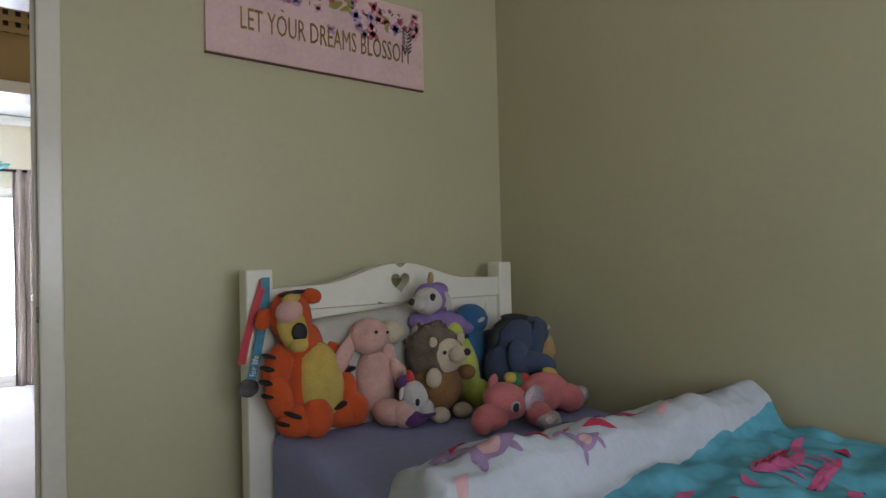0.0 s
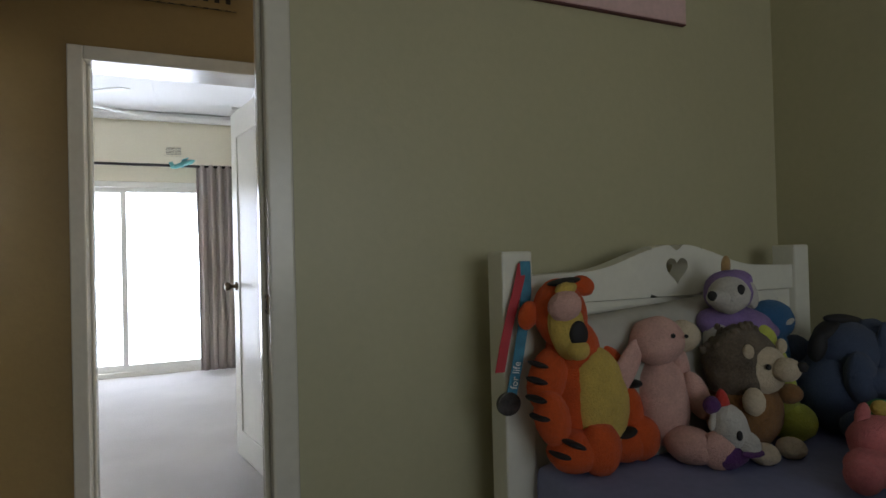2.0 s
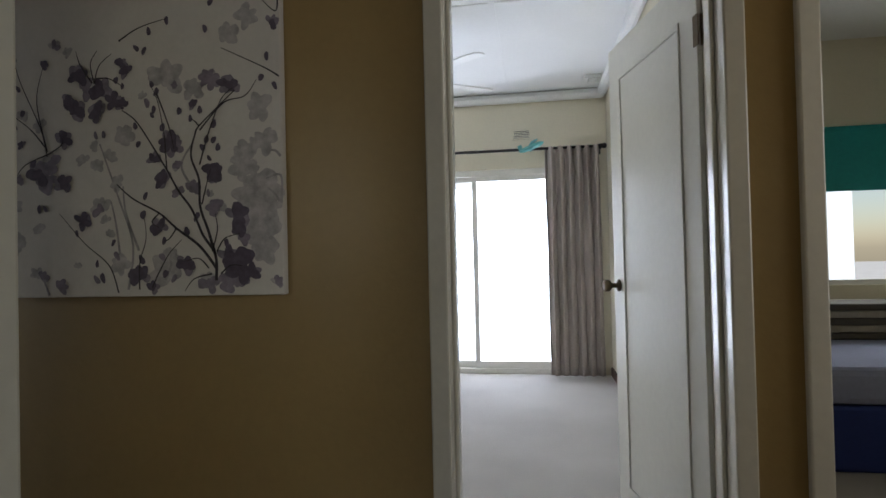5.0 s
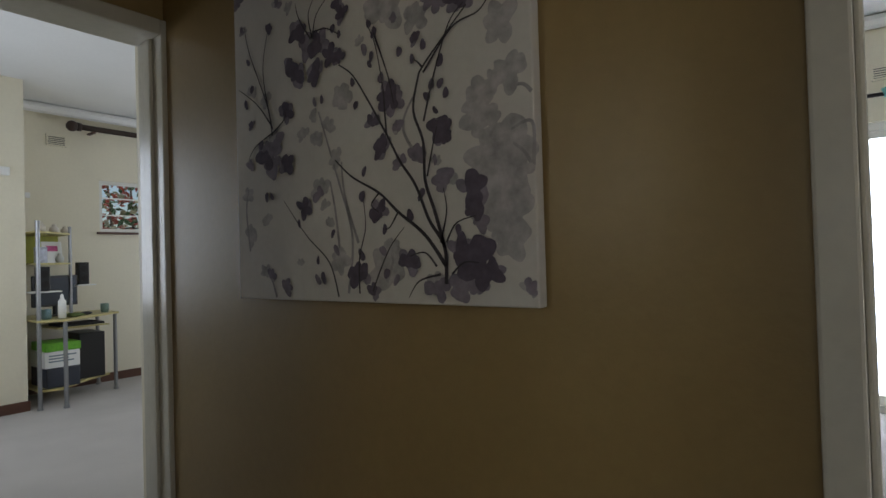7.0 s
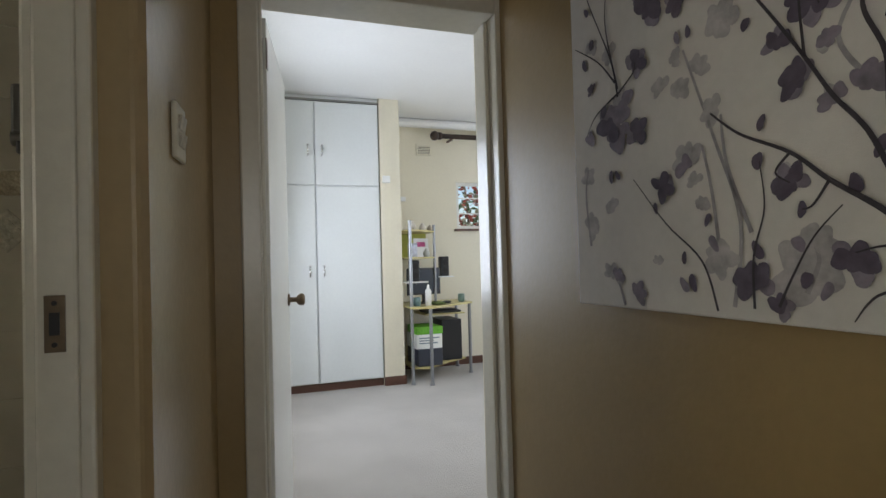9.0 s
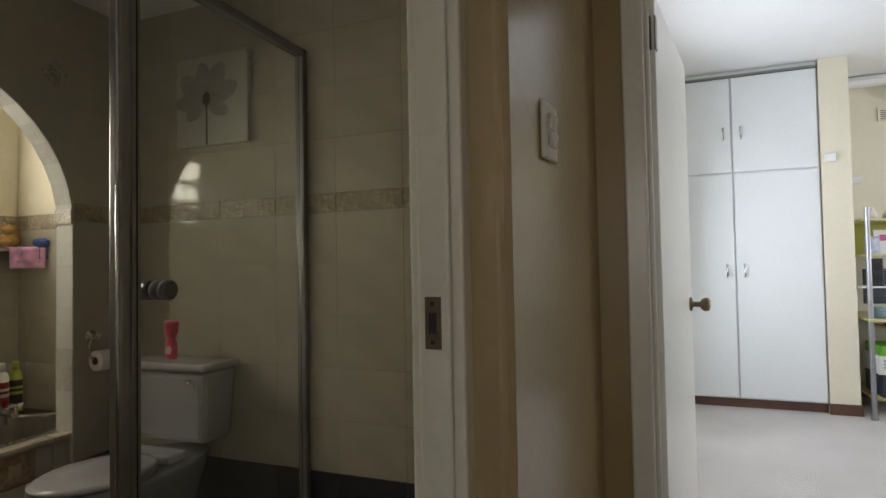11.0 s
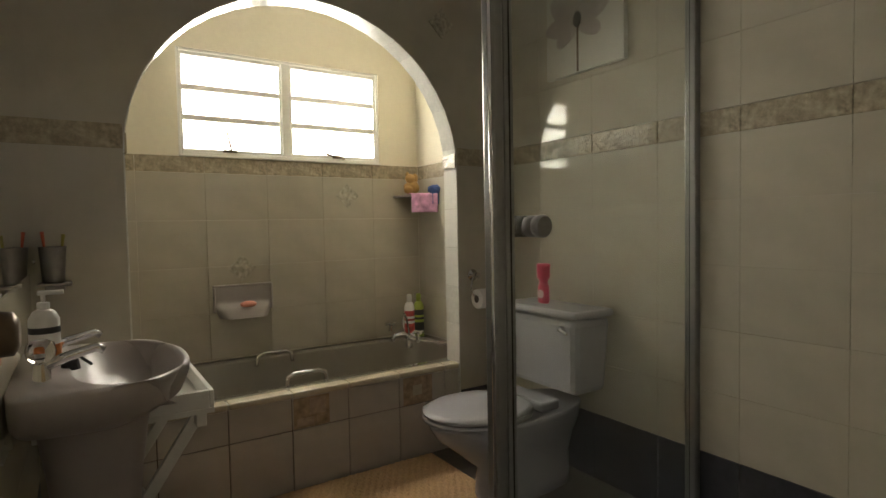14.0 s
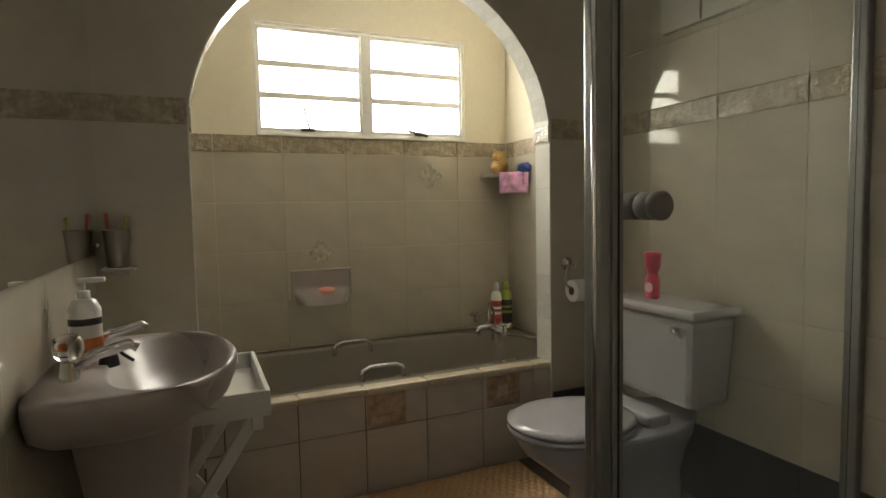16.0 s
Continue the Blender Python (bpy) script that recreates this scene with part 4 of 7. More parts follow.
def bath_mat():
    th = thing("bath_mat", (-2.2, -1.75, 0), "sandy woven cotton bath mat on the floor", "bath mat")
    bm = bmesh.new()
    nx, ny = 150, 76
    g = []
    for j in range(ny):
        row = []
        for i in range(nx):
            x, y = -2.80 + 1.18 * i / (nx - 1), -2.085 + 0.575 * j / (ny - 1)
            edge = min(1.0, min(i, nx - 1 - i) / 5.0, min(j, ny - 1 - j) / 5.0)
            fall = math.sin(edge * math.pi / 2)
            shift = 0.5 if int(y / 0.028) % 2 else 0.0
            knob = abs(math.sin(math.pi * (x / 0.034 + shift))) * abs(math.sin(math.pi * y / 0.028))
            z = 0.007 + fall * (0.004 + 0.014 * knob ** 0.7 + 0.004 * noise.noise(Vector((x * 20, y * 20, 0))))
            row.append(bm.verts.new((x, y + 0.004 * noise.noise(Vector((x * 9, 3.0, 0))), z)))
        g.append(row)
    for j in range(ny - 1):
        for i in range(nx - 1):
            bm.faces.new((g[j][i], g[j][i + 1], g[j + 1][i + 1], g[j + 1][i])).smooth = True
    mt = part("weave", bm, material("sandy_cotton", (0.56, 0.37, 0.20), 0.95, vary=0.35, grain=120, bump=0.5), th)
    part("backing", boxes((-2.795, -1.625, -2.08, -1.516, 0.003, 0.0068)), material("sandy_backing", (0.4, 0.28, 0.17), 0.95), th)


bath_mat()


# strike plate on the bathroom jamb
def strike(name, x, y, z, nx, label, hh=0.044, hw=0.014):
    th = thing(name, (x, y, z), label, "strike plate")
    s = nx
    bm = boxes((min(x, x + s * 0.004), max(x, x + s * 0.004), y - hw, y + hw, z - hh, z + hh))
    pl = part("plate", bm, M_BRASS, th)
    # no hole is cut: a thin black block gives the dark of its recess
    bm = boxes((min(x + s * 0.004, x + s * 0.0055), max(x + s * 0.004, x + s * 0.0055), y - hw * 0.5, y + hw * 0.5, z - hh * 0.4, z + hh * 0.4))
    part("latch_hole_shade", bm, M_BLACK, pl)
    for dz in (-0.73 * hh, 0.73 * hh):
        bm = bmesh.new()
        rod(bm, (x + s * 0.004, y, z + dz), (x + s * 0.0065, y, z + dz), 0.004, seg=8)
        part("screw", bm, M_IRON, pl)


strike("strike_plate_bath", -1.971, 0.232, 1.115, 1, "worn dark brass strike plate on the bathroom frame")
strike("strike_plate_bedroom", -0.038, 0.03, 1.09, -1, "dark brass strike plate on the bedroom frame", 0.024, 0.016)

# ceiling downlight of the bathroom
M_WARM = material("warm_lamp", (1.0, 0.75, 0.4), 0.5, vary=0, bump=0, emit=2.0)


def downlight(x, y):
    th = thing("downlight", (x, y, 2.545), "small round recessed ceiling light", "ceiling light")
    bm = bmesh.new()
    lathe(bm, (x, y, 2.535), [(0.05, 0.0), (0.055, 0.004), (0.055, 0.0145)], 24)
    part("rim", bm, M_WHITE, th)
    bm = bmesh.new()
    rod(bm, (x, y, 2.531), (x, y, 2.535), 0.035)
    part("lamp_face", bm, M_WARM, th, "glowing warm lamp")


downlight(-2.0, 0.0)


# tile pieces of the bathroom
def tile_field(parent, matrix, a0, a1, z0, z1, w, h, mat, skip=None, name="tile", gap=0.0006):
    """Lays whole tiles of w by h on a wall; matrix turns local (a, depth, z) into the world. Edge tiles are cut."""
    cache = {}
    a = a0
    while a < a1 - 0.01:
        wa = min(w, a1 - a)
        z = z0
        while z < z1 - 0.01:
            hz = min(h, z1 - z)
            if not (skip and skip(a, a + wa, z, z + hz)):
                key = (round(wa, 3), round(hz, 3))
                if key not in cache:
                    cache[key] = tile_mesh(name, wa, hz, mat, gap=gap)
                ob = new(name, cache[key])
                ob.parent = parent
                ob.matrix_basis = matrix @ Matrix.Translation((a, 0, z))
            z += hz
        a += wa


def by_name(n):
    return bpy.data.objects[n]


def south(y):      # tiles that face north (+y)
    return Matrix.Translation((0, y, 0))


def west(x):       # tiles that face east (+x): a runs along -y
    return Matrix(((0, 1, 0, x), (-1, 0, 0, 0), (0, 0, 1, 0), (0, 0, 0, 1)))


def east(x):       # tiles that face west (-x): a runs along +y
    return Matrix(((0, -1, 0, x), (1, 0, 0, 0), (0, 0, 1, 0), (0, 0, 0, 1)))


SK = 0.30                        # top of the dark skirting tiles
WS = by_name("wall_bathroom_south")
tile_field(WS, south(-2.958), -3.26, -1.2, 0.44, BZ0, 0.333, 0.2555, M_TILE)
tile_field(WS, south(-2.958), -3.26, -1.2, BZ0, BZ1, 0.333, BZ1 - BZ0, M_BAND, name="border_tile", gap=0.0015)
WW = by_name("wall_bathroom_west")
for a0, a1 in ((-0.19, 0.1), (0.1, 2.07)):
    tile_field(WW, west(-3.268), a0, a1, 0.0, SK, 0.333, SK, M_DARKTILE, name="skirting_tile", gap=0.002)
    tile_field(WW, west(-3.268), a0, a1, SK, BZ0, 0.333, (BZ0 - SK) / 5, M_TILE)
    tile_field(WW, west(-3.268), a0, a1, BZ0, BZ1, 0.333, BZ1 - BZ0, M_BAND, name="border_tile", gap=0.0015)
    tile_field(WW, west(-3.268), a0, a1, BZ1, 2.55, 0.333, 0.2503, M_TILE)
tile_field(WW, west(-3.268), 2.20, 2.95, 0.44, BZ0, 0.333, 0.2555, M_TILE)
tile_field(WW, west(-3.268), 2.20, 2.95, BZ0, BZ1, 0.333, BZ1 - BZ0, M_BAND, name="border_tile", gap=0.0015)
WE = by_name("wall_bathroom_east")
tile_field(WE, east(-1.192), -2.07, -0.61, 0.0, SK, 0.333, SK, M_DARKTILE, name="skirting_tile")
tile_field(WE, east(-1.192), -2.07, -0.61, SK, 1.03, 0.333, 0.2434, M_TILE)
# pier between arch and alcove: alcove side wall on the right, shelf wall
WA = by_name("wall_bathroom_arch")
tile_field(WA, south(-2.078), -3.26, AX - AR, 0.0, SK, 0.333, SK, M_DARKTILE, name="skirting_tile")
tile_field(WA, south(-2.078), -3.26, AX - AR, BZ0, BZ1, 0.333, BZ1 - BZ0, M_BAND, name="border_tile")
tile_field(WA, south(-2.078), AX + AR, -1.2, BZ0, BZ1, 0.295, BZ1 - BZ0, M_BAND, name="border_tile")
M_ARCHTILE = material("pale_mosaic_tile", (0.60, 0.59, 0.54), 0.1, vary=0.15, island=0.3)
# lining of the arch: small pale tiles, one by one
me = tile_mesh("arch_tile", 0.117, 0.105, M_ARCHTILE, 0.006)
for k in range(22):
    a = math.pi * (k + 0.5) / 22
    px, pz = AX - AR * math.cos(a), AZ + AV * math.sin(a)
    tx, tz = AR * math.sin(a), AV * math.cos(a)
    q = math.hypot(tx, tz)
    tx, tz = tx / q, tz / q
    c = Matrix(((0, tz, tx, px), (1, 0, 0, -2.195), (0, -tx, tz, pz), (0, 0, 0, 1)))
    ob = new("arch_tile", me)
    ob.parent = WA
    ob.matrix_basis = c @ Matrix.Translation((0, 0.0005, -0.0525))
mj = tile_mesh("jamb_tile", 0.117, 0.2, M_ARCHTILE, 0.006)
mb = tile_mesh("border_tile", 0.117, BZ1 - BZ0 - 0.016, M_BAND, 0.007)
for side in (-1, 1):
    for k in range(6):
        z = 0.43 + k * 0.2
        c = Matrix(((0, -side, 0, AX + side * AR), (1, 0, 0, -2.195), (0, 0, 1, z - 0.19), (0, 0, 0, 1)))
        ob = new("jamb_tile", mj)
        ob.parent = WA
        ob.matrix_basis = c
    ob = new("border_tile", mb)
    ob.parent = WA
    ob.matrix_basis = Matrix(((0, -side, 0, AX + side * (AR - 0.006)), (1, 0, 0, -2.195), (0, 0, 1, 1.448), (0, 0, 0, 1)))
# corner tiles of the pier and bath panel
for a0, a1 in ((-2.98, -2.896), (-2.896, -1.497)):
    tile_field(PANEL, south(-2.105), a0, a1, 0.0, 0.268, 0.266, 0.268, M_PTILE, name="panel_tile", gap=0.0025)
    tile_field(PANEL, south(-2.105), a0, a1, 0.268, 0.412, 0.266, 0.144, M_PTILE, name="panel_tile", gap=0.0025)
# relief insets
M_INSET = material("tan_inset_tile", (0.40, 0.29, 0.19), 0.3, vary=0.4, broad=20)
M_INSET_2 = material("rose_tan_inset_tile", (0.46, 0.34, 0.25), 0.3, vary=0.3, broad=20)
for k, (dx, dz, w, h) in enumerate(((0.0, 0.0, 0.165, 0.135), (-0.028, 0.022, 0.072, 0.072), (0.052, 0.03, 0.048, 0.06), (0.03, -0.042, 0.075, 0.034), (-0.05, -0.042, 0.055, 0.036))):
    y = -2.0965 + (0.0035 if k else 0.0)
    bm = boxes((-2.187 + dx - w / 2, -2.187 + dx + w / 2, -2.0975, y, 0.340 + dz - h / 2, 0.340 + dz + h / 2))
    part("inset", bm, (M_INSET, M_INSET_2)[k % 2], PANEL, "tan mosaic inset")
sq = part("inset", boxes((-2.818, -2.652, -2.0975, -2.0955, 0.272, 0.408)), M_INSET, PANEL, "tan square inset with a pale centre")
part("inset_centre", boxes((-2.757, -2.705, -2.0955, -2.093, 0.315, 0.365)), M_LEDGE, sq)


def diamond(parent, m, size=0.075):
    bm = bmesh.new()
    vs = prism(bm, [(-size, 0), (0, -size), (size, 0), (0, size)], 0.0, 0.005)
    prism(bm, [(-size * 0.55, 0), (0, -size * 0.55), (size * 0.55, 0), (0, size * 0.55)], 0.005, 0.008)
    bmesh.ops.transform(bm, matrix=m, verts=bm.verts)
    ob = finish("inset", bm, M_DIAMOND)
    ob.parent = parent


diamond(WS, south(-2.9495) @ Matrix.Translation((-2.106, 0, 0.936)))
diamond(WS, south(-2.9495) @ Matrix.Translation((-2.753, 0, 1.349)))
diamond(WA, south(-2.0775) @ Matrix.Translation((-2.90, 0, 2.16)))
diamond(WW, west(-3.2595) @ Matrix.Translation((0.253, 0, 1.34)))
# bright hazy sky behind the bathroom window
tagged(finish("backdrop_bath", boxes((-3.7, -1.2, -4.2, -4.15, 0.9, 3.6)), material("bright_haze", (1.0, 0.99, 0.95), 1, vary=0, bump=0, emit=5.0)), "bright hazy sky behind the frosted window", "backdrop", kind="structure")


# ---------------------------------------------------------------- child's bedroom
M_BED = material("white_bed_paint", (0.72, 0.70, 0.60), 0.35, vary=0.05, bump=0.05, bump_scale=25)
M_SHEET = material("lilac_blue_sheet", (0.23, 0.25, 0.42), 0.9, vary=0.12, broad=6, bump=0.25, bump_scale=14)


def bed():
    th = thing("bed", (1.07, -1.15, 0), "white wooden child's bed with a heart cut in its headboard", "bed")
    x0, x1, y0, y1 = 0.50, 1.65, -0.185, -0.125
    for xa, xb in ((x0, x0 + 0.088), (x1 - 0.07, x1)):
        part("headboard_post", boxes((xa, xb, y0 - 0.01, y1 + 0.01, 0, 1.205)), M_BED, th, bevel=0.006)
    # shaped headboard with a heart-shaped hole, cut out as an outline of strips
    bm = bmesh.new()
    xa, xb, cx = x0 + 0.088, x1 - 0.07, 1.085

    def crest(x):
        d = abs(x - cx)
        s = 0.5 + 0.5 * math.cos(math.pi * min(1.0, d / 0.34))
        dip = 0.018 * math.exp(-(d / 0.018) ** 2)
        return 1.145 + 0.07 * s - dip - 0.03 * max(0, d - 0.34)

    def heart(t):
        return cx + 0.0026 * 16 * math.sin(t) ** 3, 1.142 + 0.0027 * (13 * math.cos(t) - 5 * math.cos(2 * t) - 2 * math.cos(3 * t) - math.cos(4 * t))
    n = 64
    hp = [heart(k * math.tau / n) for k in range(n)]
    op = []
    for k in range(n):
        dx, dz = hp[k][0] - cx, hp[k][1] - 1.14
        a = math.atan2(dz, dx)
        c, s2 = math.cos(a), math.sin(a)
        # ray to the border of a plate from 1.06 up to the crest
        r = 0.5
        for q in range(400):
            r2 = 0.005 + q * 0.0015
            X, Z = cx + r2 * c, 1.14 + r2 * s2
            if X < cx - 0.10 or X > cx + 0.10 or Z < 1.065 or Z > crest(X):
                r = r2
                break
        op.append((min(max(cx + r * c, cx - 0.10), cx + 0.10), max(1.065, min(1.14 + r * s2, crest(min(max(cx + r * c, cx - 0.1), cx + 0.1))))))
    for y, flip in ((y0, 0), (y1, 1)):
        hv = [bm.verts.new((a, y, z)) for a, z in hp]
        ov = [bm.verts.new((a, y, z)) for a, z in op]
        for k in range(n):
            bm.faces.new((hv[k], hv[(k + 1) % n], ov[(k + 1) % n], ov[k]))
        if not flip:
            hv0, ov0 = hv, ov
        else:
            for k in range(n):
                bm.faces.new((hv0[k], hv[k], hv[(k + 1) % n], hv0[(k + 1) % n]))
                bm.faces.new((ov0[k], ov[k], ov[(k + 1) % n], ov0[(k + 1) % n]))
    for sa, sb in ((xa, cx - 0.10), (cx + 0.10, xb)):
        m = 14
        out = [(sa, 1.065), (sb, 1.065)] + [(sb + (sa - sb) * k / m, crest(sb + (sa - sb) * k / m)) for k in range(m + 1)]
        prism(bm, out, y0, y1)
    part("headboard_crest", bm, M_BED, th, "curved top rail with a heart cut-out")
    part("headboard_panel", boxes((xa, xb, y0 + 0.012, y1 - 0.012, 0.35, 1.062)), M_BED, th)
    for d in ((xa + 0.06, xb - 0.06, 1.035, 1.045), (xa + 0.055, xa + 0.065, 0.7, 1.035), (xb - 0.065, xb - 0.055, 0.7, 1.035)):
        part("panel_bead", boxes((d[0], d[1], y0 + 0.006, y0 + 0.0118, d[2], d[3])), M_BED, th)
    for xa2, xb2 in ((x0 + 0.02, x0 + 0.05), (x1 - 0.05, x1 - 0.02)):
        part("side_rail", boxes((xa2, xb2, -2.12, y0, 0.28, 0.44)), M_BED, th, bevel=0.006)
    for xa2, xb2 in ((x0, x0 + 0.08), (x1 - 0.07, x1)):
        part("foot_post", boxes((xa2, xb2, -2.20, -2.12, 0, 0.5)), M_BED, th, bevel=0.006)
    part("footboard", boxes((x0 + 0.08, x1 - 0.07, -2.18, -2.14, 0.28, 0.48)), M_BED, th, bevel=0.006)
    part("slat_base", boxes((x0 + 0.05, x1 - 0.05, -2.12, y0 - 0.012, 0.36, 0.40)), M_BED, th)
    mt = thing("mattress", (1.07, -1.15, 0.4), "mattress in a lilac blue fitted sheet", "mattress")
    bm = boxes((0.565, 1.60, -2.115, -0.20, 0.402, 0.675))
    bmesh.ops.bevel(bm, geom=[e for e in bm.edges], offset=0.045, segments=4, affect="EDGES", profile=0.6)
    part("cover", bm, M_SHEET, mt, smooth=True)


bed()

M_DUVET_W = material("white_printed_duvet", (0.46, 0.49, 0.53), 0.9, vary=0.10, broad=7, bump=0.5, bump_scale=28)
M_DUVET_B = material("turquoise_printed_duvet", (0.10, 0.36, 0.46), 0.9, vary=0.2, broad=5, bump=0.35, bump_scale=20)
M_PR = material("crimson_print", (0.42, 0.03, 0.08), 0.9, vary=0.3)
M_PV = material("mauve_print", (0.30, 0.20, 0.34), 0.9, vary=0.3)
M_PP = material("pink_print", (0.58, 0.12, 0.28), 0.9, vary=0.35, broad=18)
M_PL = material("pale_rose_print", (0.60, 0.36, 0.36), 0.9, vary=0.2)


def duvet_height(x, y):
    """Top of the duvet: a thick rolled fold across the bed, then the flat part."""
    d = y - (-1.08 - (x - 1.1) * 0.07)
    ripple = 0.006 * math.sin(x * 23 + y * 9) + 0.022 * noise.noise(Vector((x * 6, y * 6, 3))) + 0.013 * noise.noise(Vector((x * 15, y * 13, 9))) + 0.006 * noise.noise(Vector((x * 34, y * 30, 4)))
    if d > 0:
        d2 = min(1.0, d / 0.11)
        return 0.68 + 0.125 * math.sqrt(max(0, 1 - d2 * d2)) + ripple * (1 - d2)
    if d > -0.09:
        return 0.805 + 0.02 * math.sin(-d / 0.09 * math.pi) + ripple
    if d > -0.15:
        k = (-d - 0.09) / 0.06
        return 0.805 - 0.085 * (0.5 - 0.5 * math.cos(math.pi * k)) + ripple
    return 0.72 + ripple * 1.3


def duvet():
    th = thing("duvet", (1.1, -1.4, 0.68), "rumpled turquoise duvet folded back to its white printed side", "duvet")
    xs = [0.53 + 1.19 * i / 90 for i in range(91)]

    def sheet(ya, yb, m):
        bm = bmesh.new()
        g = []
        for j in range(m + 1):
            y = ya + (yb - ya) * j / m
            row = []
            for x in xs:
                drop = 0.0
                if x < 0.58:
                    drop = (0.58 - x) / 0.05 * 0.22
                row.append(bm.verts.new((x if x > 0.545 else 0.545, y, duvet_height(x, y) - drop)))
            g.append(row)
        for j in range(m):
            for i in range(90):
                bm.faces.new((g[j][i], g[j][i + 1], g[j + 1][i + 1], g[j + 1][i])).smooth = True
        return bm
    a = part("folded_edge", sheet(-0.93, -1.235, 44), M_DUVET_W, th, "white side with pink and mauve print")
    b = part("cover", sheet(-1.235, -2.14, 60), M_DUVET_B, th, "turquoise side with pink print")

    def patch(parent, mat, cx, cy, pts, lift=0.003):
        bm = bmesh.new()
        vs = []
        for r in (0.0, 0.35, 0.7, 1.0):
            vs.append([bm.verts.new((cx + px * r, cy + py * r, duvet_height(cx + px * r, cy + py * r) + lift)) for px, py in pts])
        for p, q in zip(vs, vs[1:]):
            for k in range(len(pts)):
                bm.faces.new((p[k], p[(k + 1) % len(pts)], q[(k + 1) % len(pts)], q[k])).smooth = True
        part("print", bm, mat, parent)

    def blob(rx, ry, wob, turn=0.0, n=22):
        out = []
        for k in range(n):
            t = k * math.tau / n
            r = 1 + wob * math.sin(3 * t + rx * 40) + wob * 0.6 * math.sin(5 * t + ry * 70)
            x, y = rx * r * math.cos(t), ry * r * math.sin(t)
            out.append((x * math.cos(turn) - y * math.sin(turn), x * math.sin(turn) + y * math.cos(turn)))
        return out
    def leafy(cx, cy, L, w, turn, n=24):
        """A pointed, curved outline, like a tail or a wing."""
        out = []
        for k in range(n):
            t = k / n
            q = (t if t < 0.5 else 1 - t) * 2
            sd = 1 if t < 0.5 else -1
            x, y = L * (q - 0.5), sd * w * math.sin(math.pi * q) ** 0.7 + w * 1.1 * math.sin(math.pi * q)
            out.append((x * math.cos(turn) - y * math.sin(turn), x * math.sin(turn) + y * math.cos(turn)))
        return out
    # small horses: body, neck, head and legs in mauve, with crimson tails and a checked saddle
    for cx, cy, f in ((0.74, -1.10, 1.0), (1.13, -1.09, 0.9), (1.52, -1.10, 0.8), (0.98, -1.16, 0.6)):
        patch(a, M_PV, cx, cy, blob(0.060 * f, 0.032 * f, 0.08))
        patch(a, M_PV, cx - 0.055 * f, cy + 0.045 * f, blob(0.018 * f, 0.045 * f, 0.08, 0.5), 0.0032)
        patch(a, M_PV, cx - 0.085 * f, cy + 0.075 * f, blob(0.032 * f, 0.015 * f, 0.08, 0.4), 0.0034)
        for q in (-0.045, 0.04):
            patch(a, M_PV, cx + q * f, cy - 0.032 * f, blob(0.009 * f, 0.018 * f, 0.05, q * 14), 0.0036)
        patch(a, M_PL, cx - 0.005, cy, blob(0.028 * f, 0.022 * f, 0.05), 0.0045)
        patch(a, M_PR, cx + 0.095 * f, cy + 0.01, leafy(0, 0, 0.14 * f, 0.018 * f, -0.7), 0.004)
        patch(a, M_PR, cx - 0.03 * f, cy + 0.075 * f, leafy(0, 0, 0.07 * f, 0.010 * f, 0.4), 0.005)
    for cx, cy, t in ((0.91, -1.03, 0.3), (1.33, -1.03, -0.2), (0.63, -1.16, 0.9), (1.30, -1.16, 0.2), (1.42, -1.05, 0.5)):
        patch(a, M_PL, cx, cy, leafy(0, 0, 0.08, 0.012, t))
    # pink carousels on the turquoise side: a canopy, posts and hearts
    for cx, cy, f in ((0.92, -1.37, 1.0), (1.40, -1.39, 1.15), (1.12, -1.62, 1.0), (0.72, -1.75, 1.0), (1.55, -1.68, 0.9)):
        patch(b, M_PP, cx, cy, blob(0.12 * f, 0.035 * f, 0.05, 0.1))
        patch(b, M_PR, cx, cy + 0.012, blob(0.10 * f, 0.010 * f, 0.05, 0.1), 0.0045)
        for q in range(6):
            patch(b, M_PP, cx - 0.09 * f + 0.036 * f * q, cy - 0.05 * f, blob(0.006, 0.022 * f, 0.05), 0.0045)
        patch(b, M_PP, cx, cy - 0.085 * f, blob(0.11 * f, 0.014 * f, 0.05, 0.1))
        patch(b, M_PR, cx + 0.16 * f, cy - 0.07, blob(0.022, 0.018, 0.12), 0.0045)
        patch(b, M_PP, cx - 0.17 * f, cy - 0.03, leafy(0, 0, 0.06, 0.010, 1.2))
        patch(b, M_PP, cx + 0.15 * f, cy + 0.02, leafy(0, 0, 0.09, 0.012, 0.2))


duvet()


# plush toys: each is one plain mesh with coloured pieces
def plush(name, colour, vary=0.2):
    return material(name, colour, 0.95, vary=vary, grain=150, broad=18, bump=0.7, bump_scale=260, sheen=0.08)


P_OR, P_YE, P_BK = plush("orange_plush", (0.60, 0.085, 0.012)), plush("mustard_plush", (0.58, 0.41, 0.09)), material("black_felt", (0.012, 0.011, 0.012), 0.7)
P_PK, P_CR, P_LI = plush("pale_pink_plush", (0.64, 0.38, 0.32)), plush("cream_plush", (0.58, 0.48, 0.34)), plush("lilac_plush", (0.26, 0.17, 0.40))
P_BR, P_GR, P_NV = plush("brown_plush", (0.23, 0.11, 0.035), 0.4), plush("grey_brown_spiky_plush", (0.13, 0.10, 0.07), 0.6), plush("navy_blue_plush", (0.05, 0.07, 0.125))
P_LM, P_RO, P_TN = plush("lime_plush", (0.50, 0.54, 0.09)), plush("rose_pink_plush", (0.55, 0.16, 0.16)), plush("tan_plush", (0.42, 0.27, 0.12))
